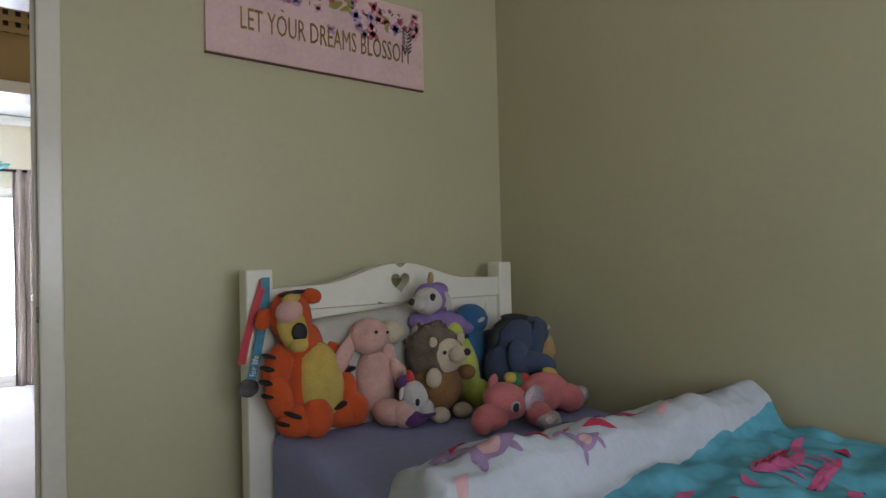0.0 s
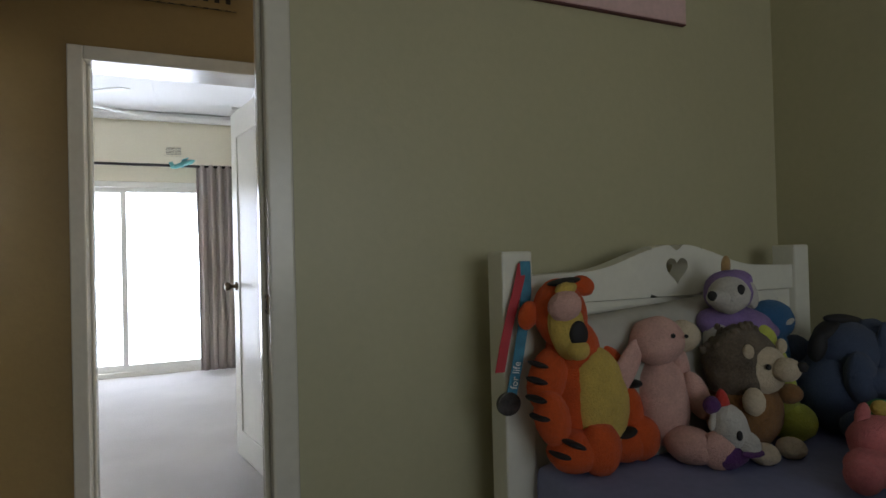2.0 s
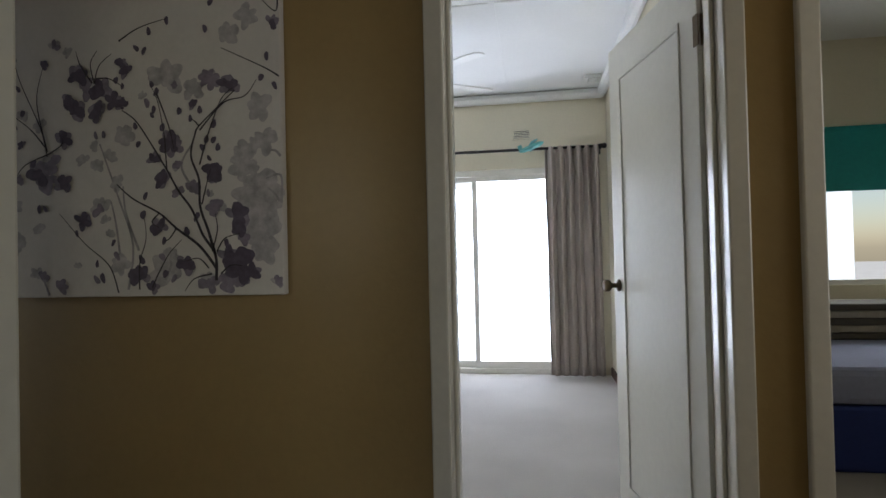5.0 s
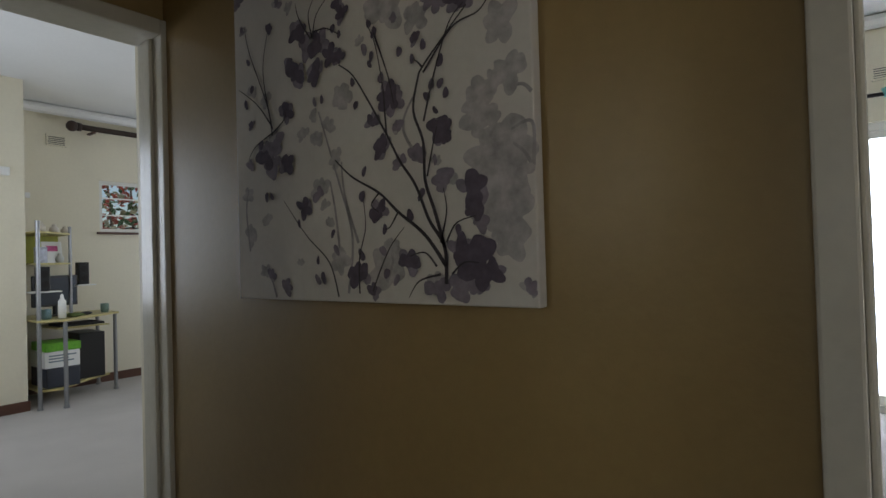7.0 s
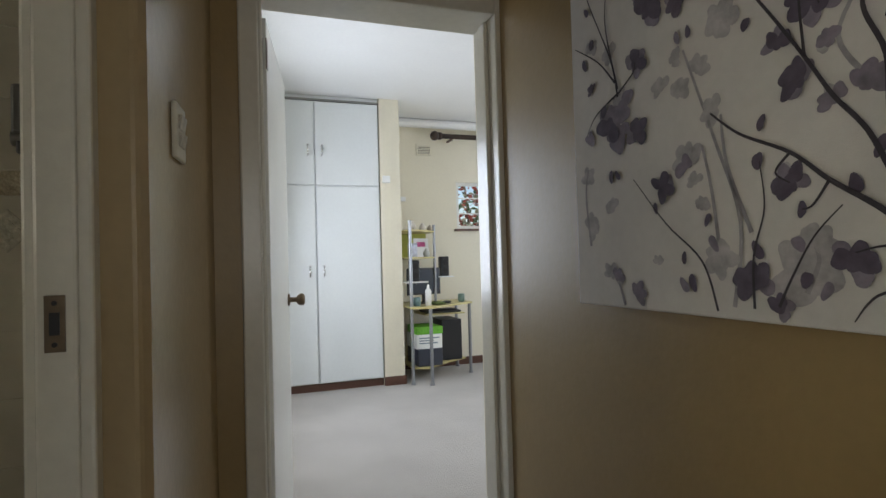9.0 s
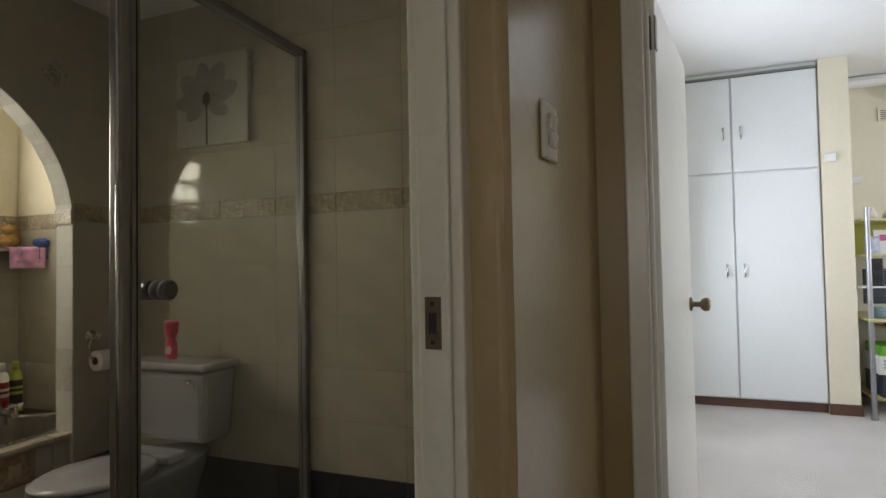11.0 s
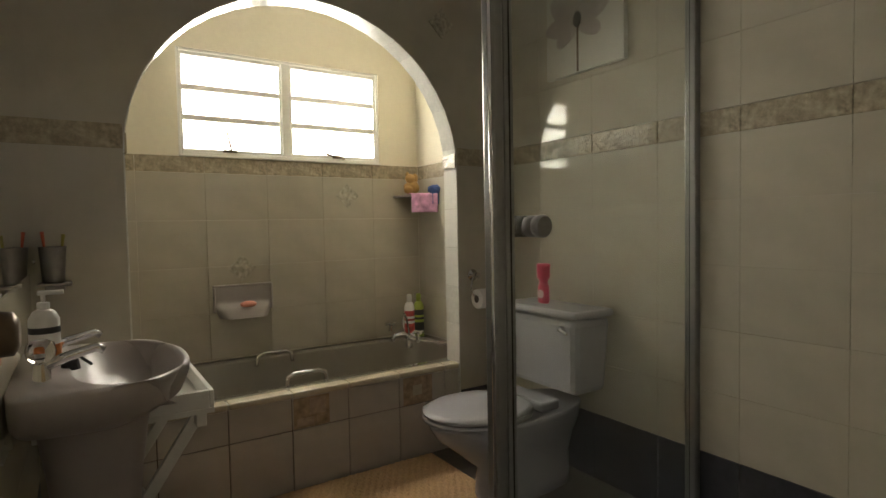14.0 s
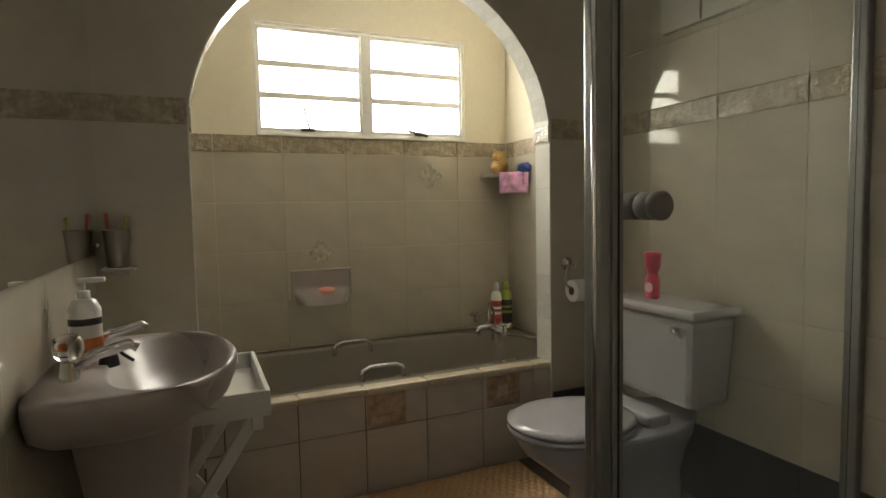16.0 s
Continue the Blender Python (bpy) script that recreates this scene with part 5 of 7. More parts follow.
P_WH, P_PU, P_BL = plush("white_plush", (0.55, 0.52, 0.47)), plush("purple_plush", (0.10, 0.03, 0.14)), plush("bright_blue_plush", (0.03, 0.12, 0.26))
P_SV = material("silver_sequin", (0.5, 0.42, 0.44), 0.35, 0.6, vary=0.5, grain=200, bump=0.6)
P_GN, P_RD = plush("green_plush", (0.03, 0.2, 0.06)), plush("red_plush", (0.5, 0.04, 0.03))


def toy(name, label, mats, blobs, base):
    """blobs: (x, y, z, rx, ry, rz, turn about y, material). All in one mesh, in metres from the toy's base."""
    bm = bmesh.new()
    for x, y, z, rx, ry, rz, turn, m in blobs:
        ball(bm, (base[0] + x, base[1] + y, base[2] + z), (rx, ry, rz), (0, turn, 0), m, 18, 0.05)
    ob = finish(name, bm, mats, smooth=True)
    return tagged(ob, label, "soft toy", "soft toys on the bed")


Z = 0.674
toy("plush_tiger", "orange plush toy with a mustard belly sitting against the headboard", [P_OR, P_YE, P_BK, P_PK], [
    (0.02, 0, 0.165, 0.100, 0.085, 0.150, -6, 0), (0.035, -0.052, 0.160, 0.078, 0.05, 0.135, -6, 1), (-0.01, -0.01, 0.285, 0.070, 0.06, 0.075, -10, 0),
    (-0.045, -0.01, 0.375, 0.068, 0.060, 0.088, -14, 0), (-0.055, -0.050, 0.345, 0.047, 0.035, 0.080, -14, 1), (-0.072, -0.068, 0.400, 0.044, 0.030, 0.036, -14, 3), (-0.046, -0.083, 0.335, 0.026, 0.012, 0.030, -10, 2),
    (-0.046, -0.080, 0.296, 0.030, 0.020, 0.024, 0, 1), (-0.062, -0.060, 0.440, 0.030, 0.016, 0.016, -10, 1), (0.030, 0.0, 0.440, 0.036, 0.018, 0.026, 15, 0), (-0.128, 0.005, 0.375, 0.026, 0.018, 0.036, 20, 0),
    (-0.085, -0.01, 0.225, 0.048, 0.045, 0.080, 24, 0), (-0.100, -0.045, 0.135, 0.042, 0.045, 0.070, -12, 0), (0.115, -0.01, 0.21, 0.038, 0.04, 0.085, -24, 0), (0.130, -0.04, 0.125, 0.036, 0.04, 0.065, -6, 0),
    (-0.045, -0.055, 0.055, 0.070, 0.060, 0.052, 0, 0), (0.005, -0.085, 0.060, 0.054, 0.045, 0.064, 0, 0), (0.110, -0.045, 0.050, 0.068, 0.055, 0.050, 0, 0), (0.150, -0.060, 0.058, 0.050, 0.045, 0.056, 0, 0),
    (-0.125, -0.028, 0.262, 0.022, 0.032, 0.007, 18, 2), (-0.132, -0.032, 0.225, 0.022, 0.034, 0.008, 14, 2), (-0.140, -0.04, 0.185, 0.020, 0.036, 0.008, 10, 2), (-0.138, -0.05, 0.145, 0.018, 0.036, 0.007, 0, 2),
    (-0.075, -0.090, 0.085, 0.030, 0.034, 0.008, 24, 2), (-0.102, -0.075, 0.060, 0.020, 0.036, 0.007, 10, 2), (0.128, -0.03, 0.235, 0.024, 0.030, 0.007, -20, 2), (0.140, -0.045, 0.190, 0.022, 0.030, 0.007, -15, 2), (0.085, -0.085, 0.086, 0.026, 0.026, 0.007, -20, 2),
    (-0.05, -0.035, 0.455, 0.044, 0.034, 0.008, -8, 2)], (0.665, -0.255, Z))
toy("plush_rabbit", "pale pink plush rabbit sitting with drooping ears", [P_PK, P_BK, P_CR], [
    (0.03, 0, 0.135, 0.075, 0.065, 0.12, -8, 0), (0.0, -0.02, 0.295, 0.072, 0.06, 0.062, 0, 0), (-0.10, -0.02, 0.235, 0.03, 0.018, 0.085, 32, 0), (-0.045, 0.03, 0.26, 0.03, 0.02, 0.09, 28, 0),
    (0.075, -0.02, 0.22, 0.025, 0.022, 0.085, -15, 0), (0.085, -0.02, 0.30, 0.05, 0.04, 0.042, 0, 2), (0.035, -0.082, 0.045, 0.05, 0.07, 0.045, 0, 0), (0.07, -0.14, 0.045, 0.05, 0.035, 0.048, 0, 0),
    (0.10, -0.05, 0.15, 0.03, 0.03, 0.07, -25, 0), (-0.005, -0.079, 0.315, 0.006, 0.005, 0.006, 0, 1), (0.04, -0.077, 0.31, 0.005, 0.005, 0.005, 0, 1)], (0.872, -0.30, Z))
toy("plush_fox", "lilac and white plush animal lying on top of the others", [P_LI, P_WH, P_BK, P_TN], [
    (0.02, 0.0, 0.05, 0.13, 0.07, 0.055, 8, 0), (0.12, 0.0, 0.03, 0.07, 0.03, 0.03, 12, 0), (-0.03, -0.02, 0.145, 0.062, 0.06, 0.06, 0, 0), (-0.055, -0.045, 0.14, 0.055, 0.05, 0.05, -10, 1), (-0.105, -0.055, 0.135, 0.03, 0.03, 0.024, 0, 1),
    (-0.132, -0.06, 0.142, 0.012, 0.012, 0.013, 0, 2), (-0.062, -0.088, 0.155, 0.013, 0.007, 0.015, 0, 2), (0.025, -0.05, 0.135, 0.02, 0.012, 0.038, -15, 1), (-0.01, 0.0, 0.215, 0.012, 0.012, 0.03, 5, 3),
    (-0.075, -0.02, 0.02, 0.03, 0.04, 0.05, 0, 1), (0.015, -0.01, 0.175, 0.035, 0.045, 0.03, 0, 0)], (1.155, -0.30, 0.935))
toy("plush_hedgehog", "brown plush hedgehog with a cream face", [P_GR, P_CR, P_BR, P_BK], [
    (0, 0, 0.215, 0.105, 0.085, 0.105, 0, 0), (0, -0.005, 0.10, 0.105, 0.085, 0.10, 0, 2), (0.015, -0.065, 0.215, 0.062, 0.03, 0.06, 0, 1), (0.03, -0.105, 0.222, 0.038, 0.03, 0.03, 0, 1), (0.045, -0.135, 0.232, 0.013, 0.012, 0.013, 0, 3),
    (-0.022, -0.096, 0.232, 0.007, 0.006, 0.007, 0, 3), (-0.045, -0.06, 0.265, 0.016, 0.012, 0.02, 0, 1), (0.075, -0.06, 0.27, 0.016, 0.012, 0.02, 0, 1), (-0.062, -0.085, 0.15, 0.028, 0.025, 0.034, 0, 1), (0.10, -0.06, 0.145, 0.035, 0.03, 0.026, 0, 2),
    (-0.05, -0.10, 0.026, 0.034, 0.035, 0.026, 0, 1), (0.045, -0.10, 0.026, 0.034, 0.035, 0.026, 0, 1)] +
    [(0.10 * math.cos(k * 2.4) * (0.6 + 0.4 * ((k * 7) % 5) / 5), 0.01 + 0.03 * math.sin(k * 1.7), 0.20 + 0.115 * abs(math.sin(k * 2.4)), 0.011, 0.012, 0.022, k * 40, 0) for k in range(70)], (1.105, -0.37, Z))
toy("plush_unicorn_head", "small white and purple plush unicorn", [P_WH, P_PU, P_RD, P_BK], [
    (0, 0, 0.035, 0.06, 0.05, 0.036, 0, 1), (0.01, -0.01, 0.095, 0.045, 0.04, 0.06, -20, 0), (0.035, -0.035, 0.06, 0.03, 0.03, 0.03, 0, 0), (0.0, 0.0, 0.15, 0.016, 0.016, 0.04, -10, 2), (-0.025, 0.01, 0.15, 0.022, 0.02, 0.022, 0, 1), (-0.03, 0, 0.12, 0.012, 0.01, 0.028, 25, 0),
    (-0.005, -0.048, 0.09, 0.008, 0.006, 0.012, 0, 3), (0.03, -0.05, 0.045, 0.034, 0.022, 0.008, 0, 1)], (0.962, -0.435, Z - 0.002))
toy("plush_lime", "lime green plush toy half hidden behind the others", [P_LM, P_BK], [
    (0, 0, 0.15, 0.062, 0.06, 0.16, -18, 0), (-0.045, 0, 0.27, 0.045, 0.045, 0.05, 0, 0), (0.04, -0.03, 0.05, 0.062, 0.06, 0.052, 0, 0), (-0.01, -0.045, 0.265, 0.012, 0.006, 0.008, 0, 1)], (1.245, -0.35, Z))
toy("plush_donkey", "navy blue plush donkey with a tan muzzle beside the headboard", [P_NV, P_TN, P_BK, P_WH], [
    (-0.01, 0, 0.125, 0.115, 0.095, 0.125, 8, 0), (0.02, -0.02, 0.225, 0.105, 0.075, 0.085, 14, 0), (0.085, -0.035, 0.255, 0.062, 0.055, 0.062, 25, 0), (0.128, -0.05, 0.195, 0.036, 0.038, 0.050, 12, 1), (0.135, -0.055, 0.175, 0.034, 0.036, 0.034, 0, 1),
    (0.052, -0.088, 0.235, 0.032, 0.018, 0.080, 6, 0), (0.030, -0.10, 0.150, 0.105, 0.040, 0.042, 16, 0), (-0.045, -0.085, 0.170, 0.050, 0.035, 0.075, -14, 0), (0.0, -0.09, 0.05, 0.12, 0.06, 0.05, 0, 0),
    (0.03, 0.0, 0.312, 0.085, 0.025, 0.018, 8, 2), (-0.05, 0.0, 0.290, 0.050, 0.028, 0.020, -28, 2), (-0.088, 0.0, 0.250, 0.022, 0.024, 0.045, 20, 2), (0.115, -0.085, 0.275, 0.006, 0.005, 0.009, 0, 3)], (1.455, -0.40, Z))
toy("plush_blue", "bright blue plush toy tucked behind the others", [P_BL, P_NV, P_WH], [
    (0, 0, 0.18, 0.09, 0.06, 0.18, 0, 0), (0.01, -0.02, 0.33, 0.075, 0.05, 0.06, 10, 0), (0.10, -0.02, 0.22, 0.06, 0.05, 0.06, 0, 1), (0.02, -0.07, 0.33, 0.018, 0.006, 0.008, -20, 2), (0.11, -0.07, 0.25, 0.016, 0.006, 0.007, 0, 2)], (1.345, -0.255, Z - 0.02))
toy("plush_pink_pony", "rose pink plush pony with a rainbow mane lying down", [P_RO, P_SV, P_BK, P_GN, P_YE, P_RD, P_WH], [
    (0.16, 0.0, 0.075, 0.12, 0.06, 0.07, -8, 0), (0.27, -0.02, 0.05, 0.075, 0.05, 0.05, 15, 0), (-0.02, -0.02, 0.085, 0.085, 0.06, 0.060, 18, 0), (-0.10, -0.04, 0.052, 0.060, 0.046, 0.040, 14, 0), (-0.145, -0.05, 0.045, 0.030, 0.036, 0.036, 0, 0), (0.11, -0.02, 0.085, 0.07, 0.05, 0.05, 0, 0), (0.055, -0.075, 0.085, 0.045, 0.012, 0.05, 10, 1), (-0.030, -0.078, 0.080, 0.020, 0.006, 0.017, 0, 6), (-0.032, -0.083, 0.078, 0.013, 0.005, 0.014, 0, 2),
    (-0.055, 0.0, 0.145, 0.016, 0.014, 0.030, 20, 0), (0.03, 0.01, 0.148, 0.022, 0.02, 0.018, 0, 4), (0.10, 0.02, 0.135, 0.022, 0.02, 0.018, 0, 5), (0.06, 0.03, 0.13, 0.04, 0.03, 0.03, 0, 3), (0.24, 0.03, 0.13, 0.035, 0.025, 0.02, 25, 4), (0.27, 0.03, 0.105, 0.03, 0.025, 0.02, 30, 5), (0.295, 0.03, 0.075, 0.03, 0.03, 0.022, 40, 3),
    (0.345, -0.02, 0.05, 0.025, 0.03, 0.03, 0, 1), (0.07, -0.12, 0.03, 0.045, 0.04, 0.03, 0, 1), (0.06, -0.085, 0.045, 0.04, 0.05, 0.04, 0, 0)], (1.20, -0.64, Z + 0.004))


def pillow():
    th = thing("pillow", (0.98, -0.23, Z), "pale grey pillow leaning against the headboard", "pillow")
    bm = bmesh.new()
    n = 20
    g = {}
    for s in (1, -1):
        for j in range(n + 1):
            for i in range(n + 1):
                u, v = i / n * 2 - 1, j / n * 2 - 1
                h = 0.05 * ((1 - abs(u) ** 4) * (1 - abs(v) ** 4)) ** 0.5
                if s < 0 and (i in (0, n) or j in (0, n)):
                    g[s, i, j] = g[1, i, j]
                else:
                    g[s, i, j] = bm.verts.new((u * 0.27, -s * h, v * 0.20))
        for j in range(n):
            for i in range(n):
                f = (g[s, i, j], g[s, i + 1, j], g[s, i + 1, j + 1], g[s, i, j + 1])
                bm.faces.new(f if s > 0 else f[::-1]).smooth = True
    bmesh.ops.transform(bm, matrix=pose(0.93, -0.25, 0.85, -8, -4, 0), verts=bm.verts)
    part("cover", bm, material("pale_grey_cotton", (0.44, 0.42, 0.36), 0.9, vary=0.1, bump=0.3, bump_scale=30), th)


pillow()


def text_mesh(name, words, size, matrix, mat, parent, extrude=0.0008, align="CENTER", shear=0.0):
    cu = bpy.data.curves.new(name, "FONT")
    cu.body, cu.size, cu.extrude, cu.align_x, cu.resolution_u = words, size, extrude, align, 2
    cu.shear = shear
    ob = bpy.data.objects.new(name, cu)
    me = bpy.data.meshes.new_from_object(ob)
    bpy.data.objects.remove(ob)
    me.transform(matrix)
    me.materials.clear()
    me.materials.append(mat)
    o = new(name, me)
    o.parent = parent
    o.matrix_parent_inverse = parent.matrix_basis.inverted() if parent.parent is None else Matrix.Identity(4)
    return o


def medal():
    th = thing("medal_ribbon", (0.55, -0.2, 1.0), "red and blue medal ribbon hanging from the bed post", "medal")

    def strip(pts, w, mat, lab):
        bm = bmesh.new()
        rows = [(bm.verts.new((x - w / 2, y, z)), bm.verts.new((x + w / 2, y - 0.004, z)), bm.verts.new((x + w / 2, y - 0.002, z)), bm.verts.new((x - w / 2, y + 0.002, z))) for x, y, z in pts]
        for a, b in zip(rows, rows[1:]):
            for k in range(4):
                bm.faces.new((a[k], a[(k + 1) % 4], b[(k + 1) % 4], b[k]))
        return part("ribbon", bm, mat, th, lab)
    strip([(0.597, -0.205, 1.175), (0.585, -0.21, 1.13), (0.555, -0.212, 1.03), (0.535, -0.212, 0.95), (0.522, -0.21, 0.88)], 0.024, material("red_ribbon", (0.45, 0.02, 0.03), 0.6), "red ribbon")
    strip([(0.603, -0.208, 1.18), (0.60, -0.214, 1.10), (0.585, -0.219, 1.0), (0.566, -0.22, 0.90), (0.545, -0.22, 0.81)], 0.027, material("blue_ribbon", (0.03, 0.18, 0.27), 0.6, vary=0.3, broad=25), "blue ribbon with white lettering")
    text_mesh("lettering", "for life", 0.028, pose(0.566, -0.2265, 0.87, 90, -80, 0), M_WPLAST, th)
    bm = bmesh.new()
    rod(bm, (0.54, -0.212, 0.795), (0.54, -0.224, 0.795), 0.032, seg=24)
    part("medal", bm, material("dull_pewter", (0.09, 0.085, 0.08), 0.4, 0.8, vary=0.4, broad=40), th, "dull round pewter medal", bevel=0.002)
    th.location = th.location + Vector((-0.045, 0, 0.018))
    th.scale = (1, 1, 0.9)


medal()


# ---------------------------------------------------------------- wall signs and canvas
def petal_blob(bm, cx, cz, rx, rz, turn, y, seed, n=16):
    c, s2 = math.cos(turn), math.sin(turn)
    pts = []
    for k in range(n):
        t = k * math.tau / n
        r = 1 + 0.12 * math.sin(2 * t + seed) + 0.09 * math.sin(3 * t + seed * 2.3) + 0.02 * math.sin(7 * t + seed * 1.7)
        a, b = rx * r * math.cos(t), rz * r * math.sin(t)
        pts.append(bm.verts.new((cx + a * c - b * s2, y, cz + a * s2 + b * c)))
    bm.faces.new(pts)


def stroke(bm, pts, w0, w1, y, sub=6):
    """A tapered flat brush line through points (x, z)."""
    P = []
    for i in range(len(pts) - 1):
        p0, p1, p2, p3 = pts[max(i - 1, 0)], pts[i], pts[i + 1], pts[min(i + 2, len(pts) - 1)]
        for k in range(sub):
            t = k / sub
            P.append(tuple(0.5 * (2 * p1[d] + (p2[d] - p0[d]) * t + (2 * p0[d] - 5 * p1[d] + 4 * p2[d] - p3[d]) * t * t + (3 * p1[d] - p0[d] - 3 * p2[d] + p3[d]) * t ** 3) for d in (0, 1)))
    P.append(pts[-1])
    rows = []
    for i, (x, z) in enumerate(P):
        a, b = P[max(i - 1, 0)], P[min(i + 1, len(P) - 1)]
        dx, dz = b[0] - a[0], b[1] - a[1]
        L = math.hypot(dx, dz) or 1
        w = (w0 + (w1 - w0) * i / (len(P) - 1)) / 2
        rows.append((bm.verts.new((x - dz / L * w, y, z + dx / L * w)), bm.verts.new((x + dz / L * w, y, z - dx / L * w))))
    for a, b in zip(rows, rows[1:]):
        bm.faces.new((a[0], a[1], b[1], b[0]))


def canvas_material(name, colour, vary=0.3, broad=14):
    return material(name, colour, 0.85, vary=vary, grain=60, broad=broad, bump=0.15, bump_scale=500)


def floral_canvas():
    x0, x1, z0, z1, yf = -2.2, -1.16, 1.077, 2.34, 1.325
    th = thing("floral_canvas", (-1.68, 1.34, 1.08), "white canvas print of grey violet blossoms on thin stems", "picture")
    cv = part("canvas", boxes((x0, x1, yf, 1.359, z0, z1)), canvas_material("white_canvas_cloth", (0.66, 0.63, 0.59), 0.06, 5), th, bevel=0.004)
    W = x1 - x0
    inks = [("pale_wash", (0.43, 0.405, 0.41), 0.0006), ("grey_violet_wash", (0.235, 0.205, 0.25), 0.0014), ("dark_violet_ink", (0.11, 0.09, 0.125), 0.0022), ("stem_ink", (0.05, 0.042, 0.05), 0.0030), ("pale_stem_ink", (0.33, 0.31, 0.32), 0.0010)]
    bms = [bmesh.new() for _ in inks]
    rnd = random.Random(11)

    def P(u, v):
        return (x0 + u * W, z0 + v * W)

    def clamp(x, z, r):
        return min(max(x, x0 + r), x1 - r), min(max(z, z0 + r), z1 - r)

    def blossom(u, v, s, tone):
        """A loose fan of overlapping brushed petals, some in the next paler wash."""
        x, z = clamp(*P(u, v), s * W * 1.05)
        a0, r = rnd.uniform(0.2, 2.9), s * W
        k = 5 if s > 0.03 else 4
        for i in range(k):
            a = a0 + (i - (k - 1) / 2) * rnd.uniform(0.8, 1.2)
            t = max(0, tone - 1) if tone and rnd.random() < 0.3 else tone
            d = r * rnd.uniform(0.42, 0.62)
            petal_blob(bms[t], x + math.cos(a) * d, z + math.sin(a) * d * 0.95, r * rnd.uniform(0.46, 0.58), r * rnd.uniform(0.36, 0.48), a, yf - inks[t][2] - 0.00002 * (len(bms[t].faces) % 40), rnd.uniform(0, 6), 24)
        petal_blob(bms[tone], x, z, r * 0.42, r * 0.34, a0, yf - inks[tone][2] - 0.00001, rnd.uniform(0, 6), 20)

    def bud(u, v, s, tone, turn=1.4):
        x, z = clamp(*P(u, v), s * W * 1.3)
        petal_blob(bms[tone], x, z, s * W, s * W * 0.62, turn, yf - inks[tone][2] - 0.00002 * (len(bms[tone].faces) % 40), rnd.uniform(0, 6))

    def branch(pts, w, tone, end=0.35):
        stroke(bms[tone], [clamp(*P(*p), 0.004) for p in pts], w * W, w * W * end, yf - inks[tone][2])

    # where the blossoms, buds and stems lie, in widths of the canvas from its lower corner
    dark = ((0.169, 0.768, 0.019), (0.296, 0.725, 0.04), (0.379, 0.668, 0.043), (0.425, 0.633, 0.032), (0.285, 0.612, 0.045), (0.253, 0.645, 0.027), (0.369, 0.599, 0.037), (0.24, 0.519, 0.035),
           (0.142, 0.409, 0.045), (0.235, 0.37, 0.035), (0.083, 0.507, 0.016), (0.622, 0.489, 0.04), (0.568, 0.436, 0.027), (0.6, 0.37, 0.032), (0.767, 0.387, 0.037), (0.85, 0.25, 0.04),
           (0.863, 0.212, 0.035), (0.86, 0.092, 0.056), (0.815, 0.123, 0.032), (0.892, 0.068, 0.035), (0.671, 0.096, 0.035), (0.51, 0.065, 0.037), (0.556, 0.021, 0.024), (0.309, 0.247, 0.032),
           (0.582, 0.218, 0.032), (0.455, 0.75, 0.024), (0.824, 0.66, 0.032), (0.709, 0.604, 0.019))
    mid = ((0.195, 0.44, 0.04), (0.176, 0.377, 0.04), (0.373, 0.288, 0.035), (0.65, 0.409, 0.021), (0.699, 0.335, 0.029), (0.653, 0.327, 0.024), (0.78, 0.273, 0.032), (0.755, 0.317, 0.016),
           (0.863, 0.179, 0.029), (0.75, 0.027, 0.037), (0.822, 0.025, 0.04), (0.863, 0.036, 0.027), (0.156, 0.067, 0.024), (0.222, 0.035, 0.027), (0.982, 0.04, 0.021), (0.326, 0.681, 0.04),
           (0.011, 0.885, 0.027), (0.046, 0.793, 0.019), (0.069, 0.389, 0.021), (0.647, 0.669, 0.016), (0.21, 0.829, 0.024))
    pale = ((0.612, 0.692, 0.061), (0.705, 0.649, 0.037), (0.934, 0.581, 0.048), (0.948, 0.474, 0.043), (0.876, 0.436, 0.043), (0.864, 0.388, 0.04), (0.461, 0.516, 0.037), (0.408, 0.451, 0.027),
           (0.929, 0.314, 0.075), (0.899, 0.269, 0.061), (0.943, 0.217, 0.067), (0.945, 0.138, 0.048), (0.923, 0.163, 0.053), (0.44, 0.366, 0.029), (0.062, 0.187, 0.032), (0.056, 0.3, 0.027),
           (0.602, 0.069, 0.061), (0.615, 0.12, 0.035), (0.445, 0.1, 0.035), (1.032, 0.27, 0.027), (0.406, 0.2, 0.019))
    small = ((0.563, 0.677), (0.579, 0.654), (0.545, 0.619), (0.563, 0.578), (0.599, 0.537), (0.513, 0.488), (0.696, 0.56), (0.775, 0.538),
           (0.75, 0.491), (0.774, 0.488), (0.359, 0.525), (0.388, 0.526), (0.526, 0.261), (0.535, 0.321), (0.599, 0.176), (0.419, 0.175),
           (0.43, 0.132), (0.359, 0.107), (0.52, 0.117), (0.591, 0.125), (0.602, 0.071), (0.813, 0.163), (0.678, 0.203), (0.713, 0.249),
           (0.286, 0.208), (0.146, 0.292), (0.169, 0.292), (0.503, 0.547), (0.087, 0.613), (0.057, 0.573), (0.459, 0.679), (0.436, 0.7),
           (0.126, 0.444), (0.357, 0.056), (0.379, 0.061), (0.759, 0.431), (0.071, 0.696), (0.632, 0.056))
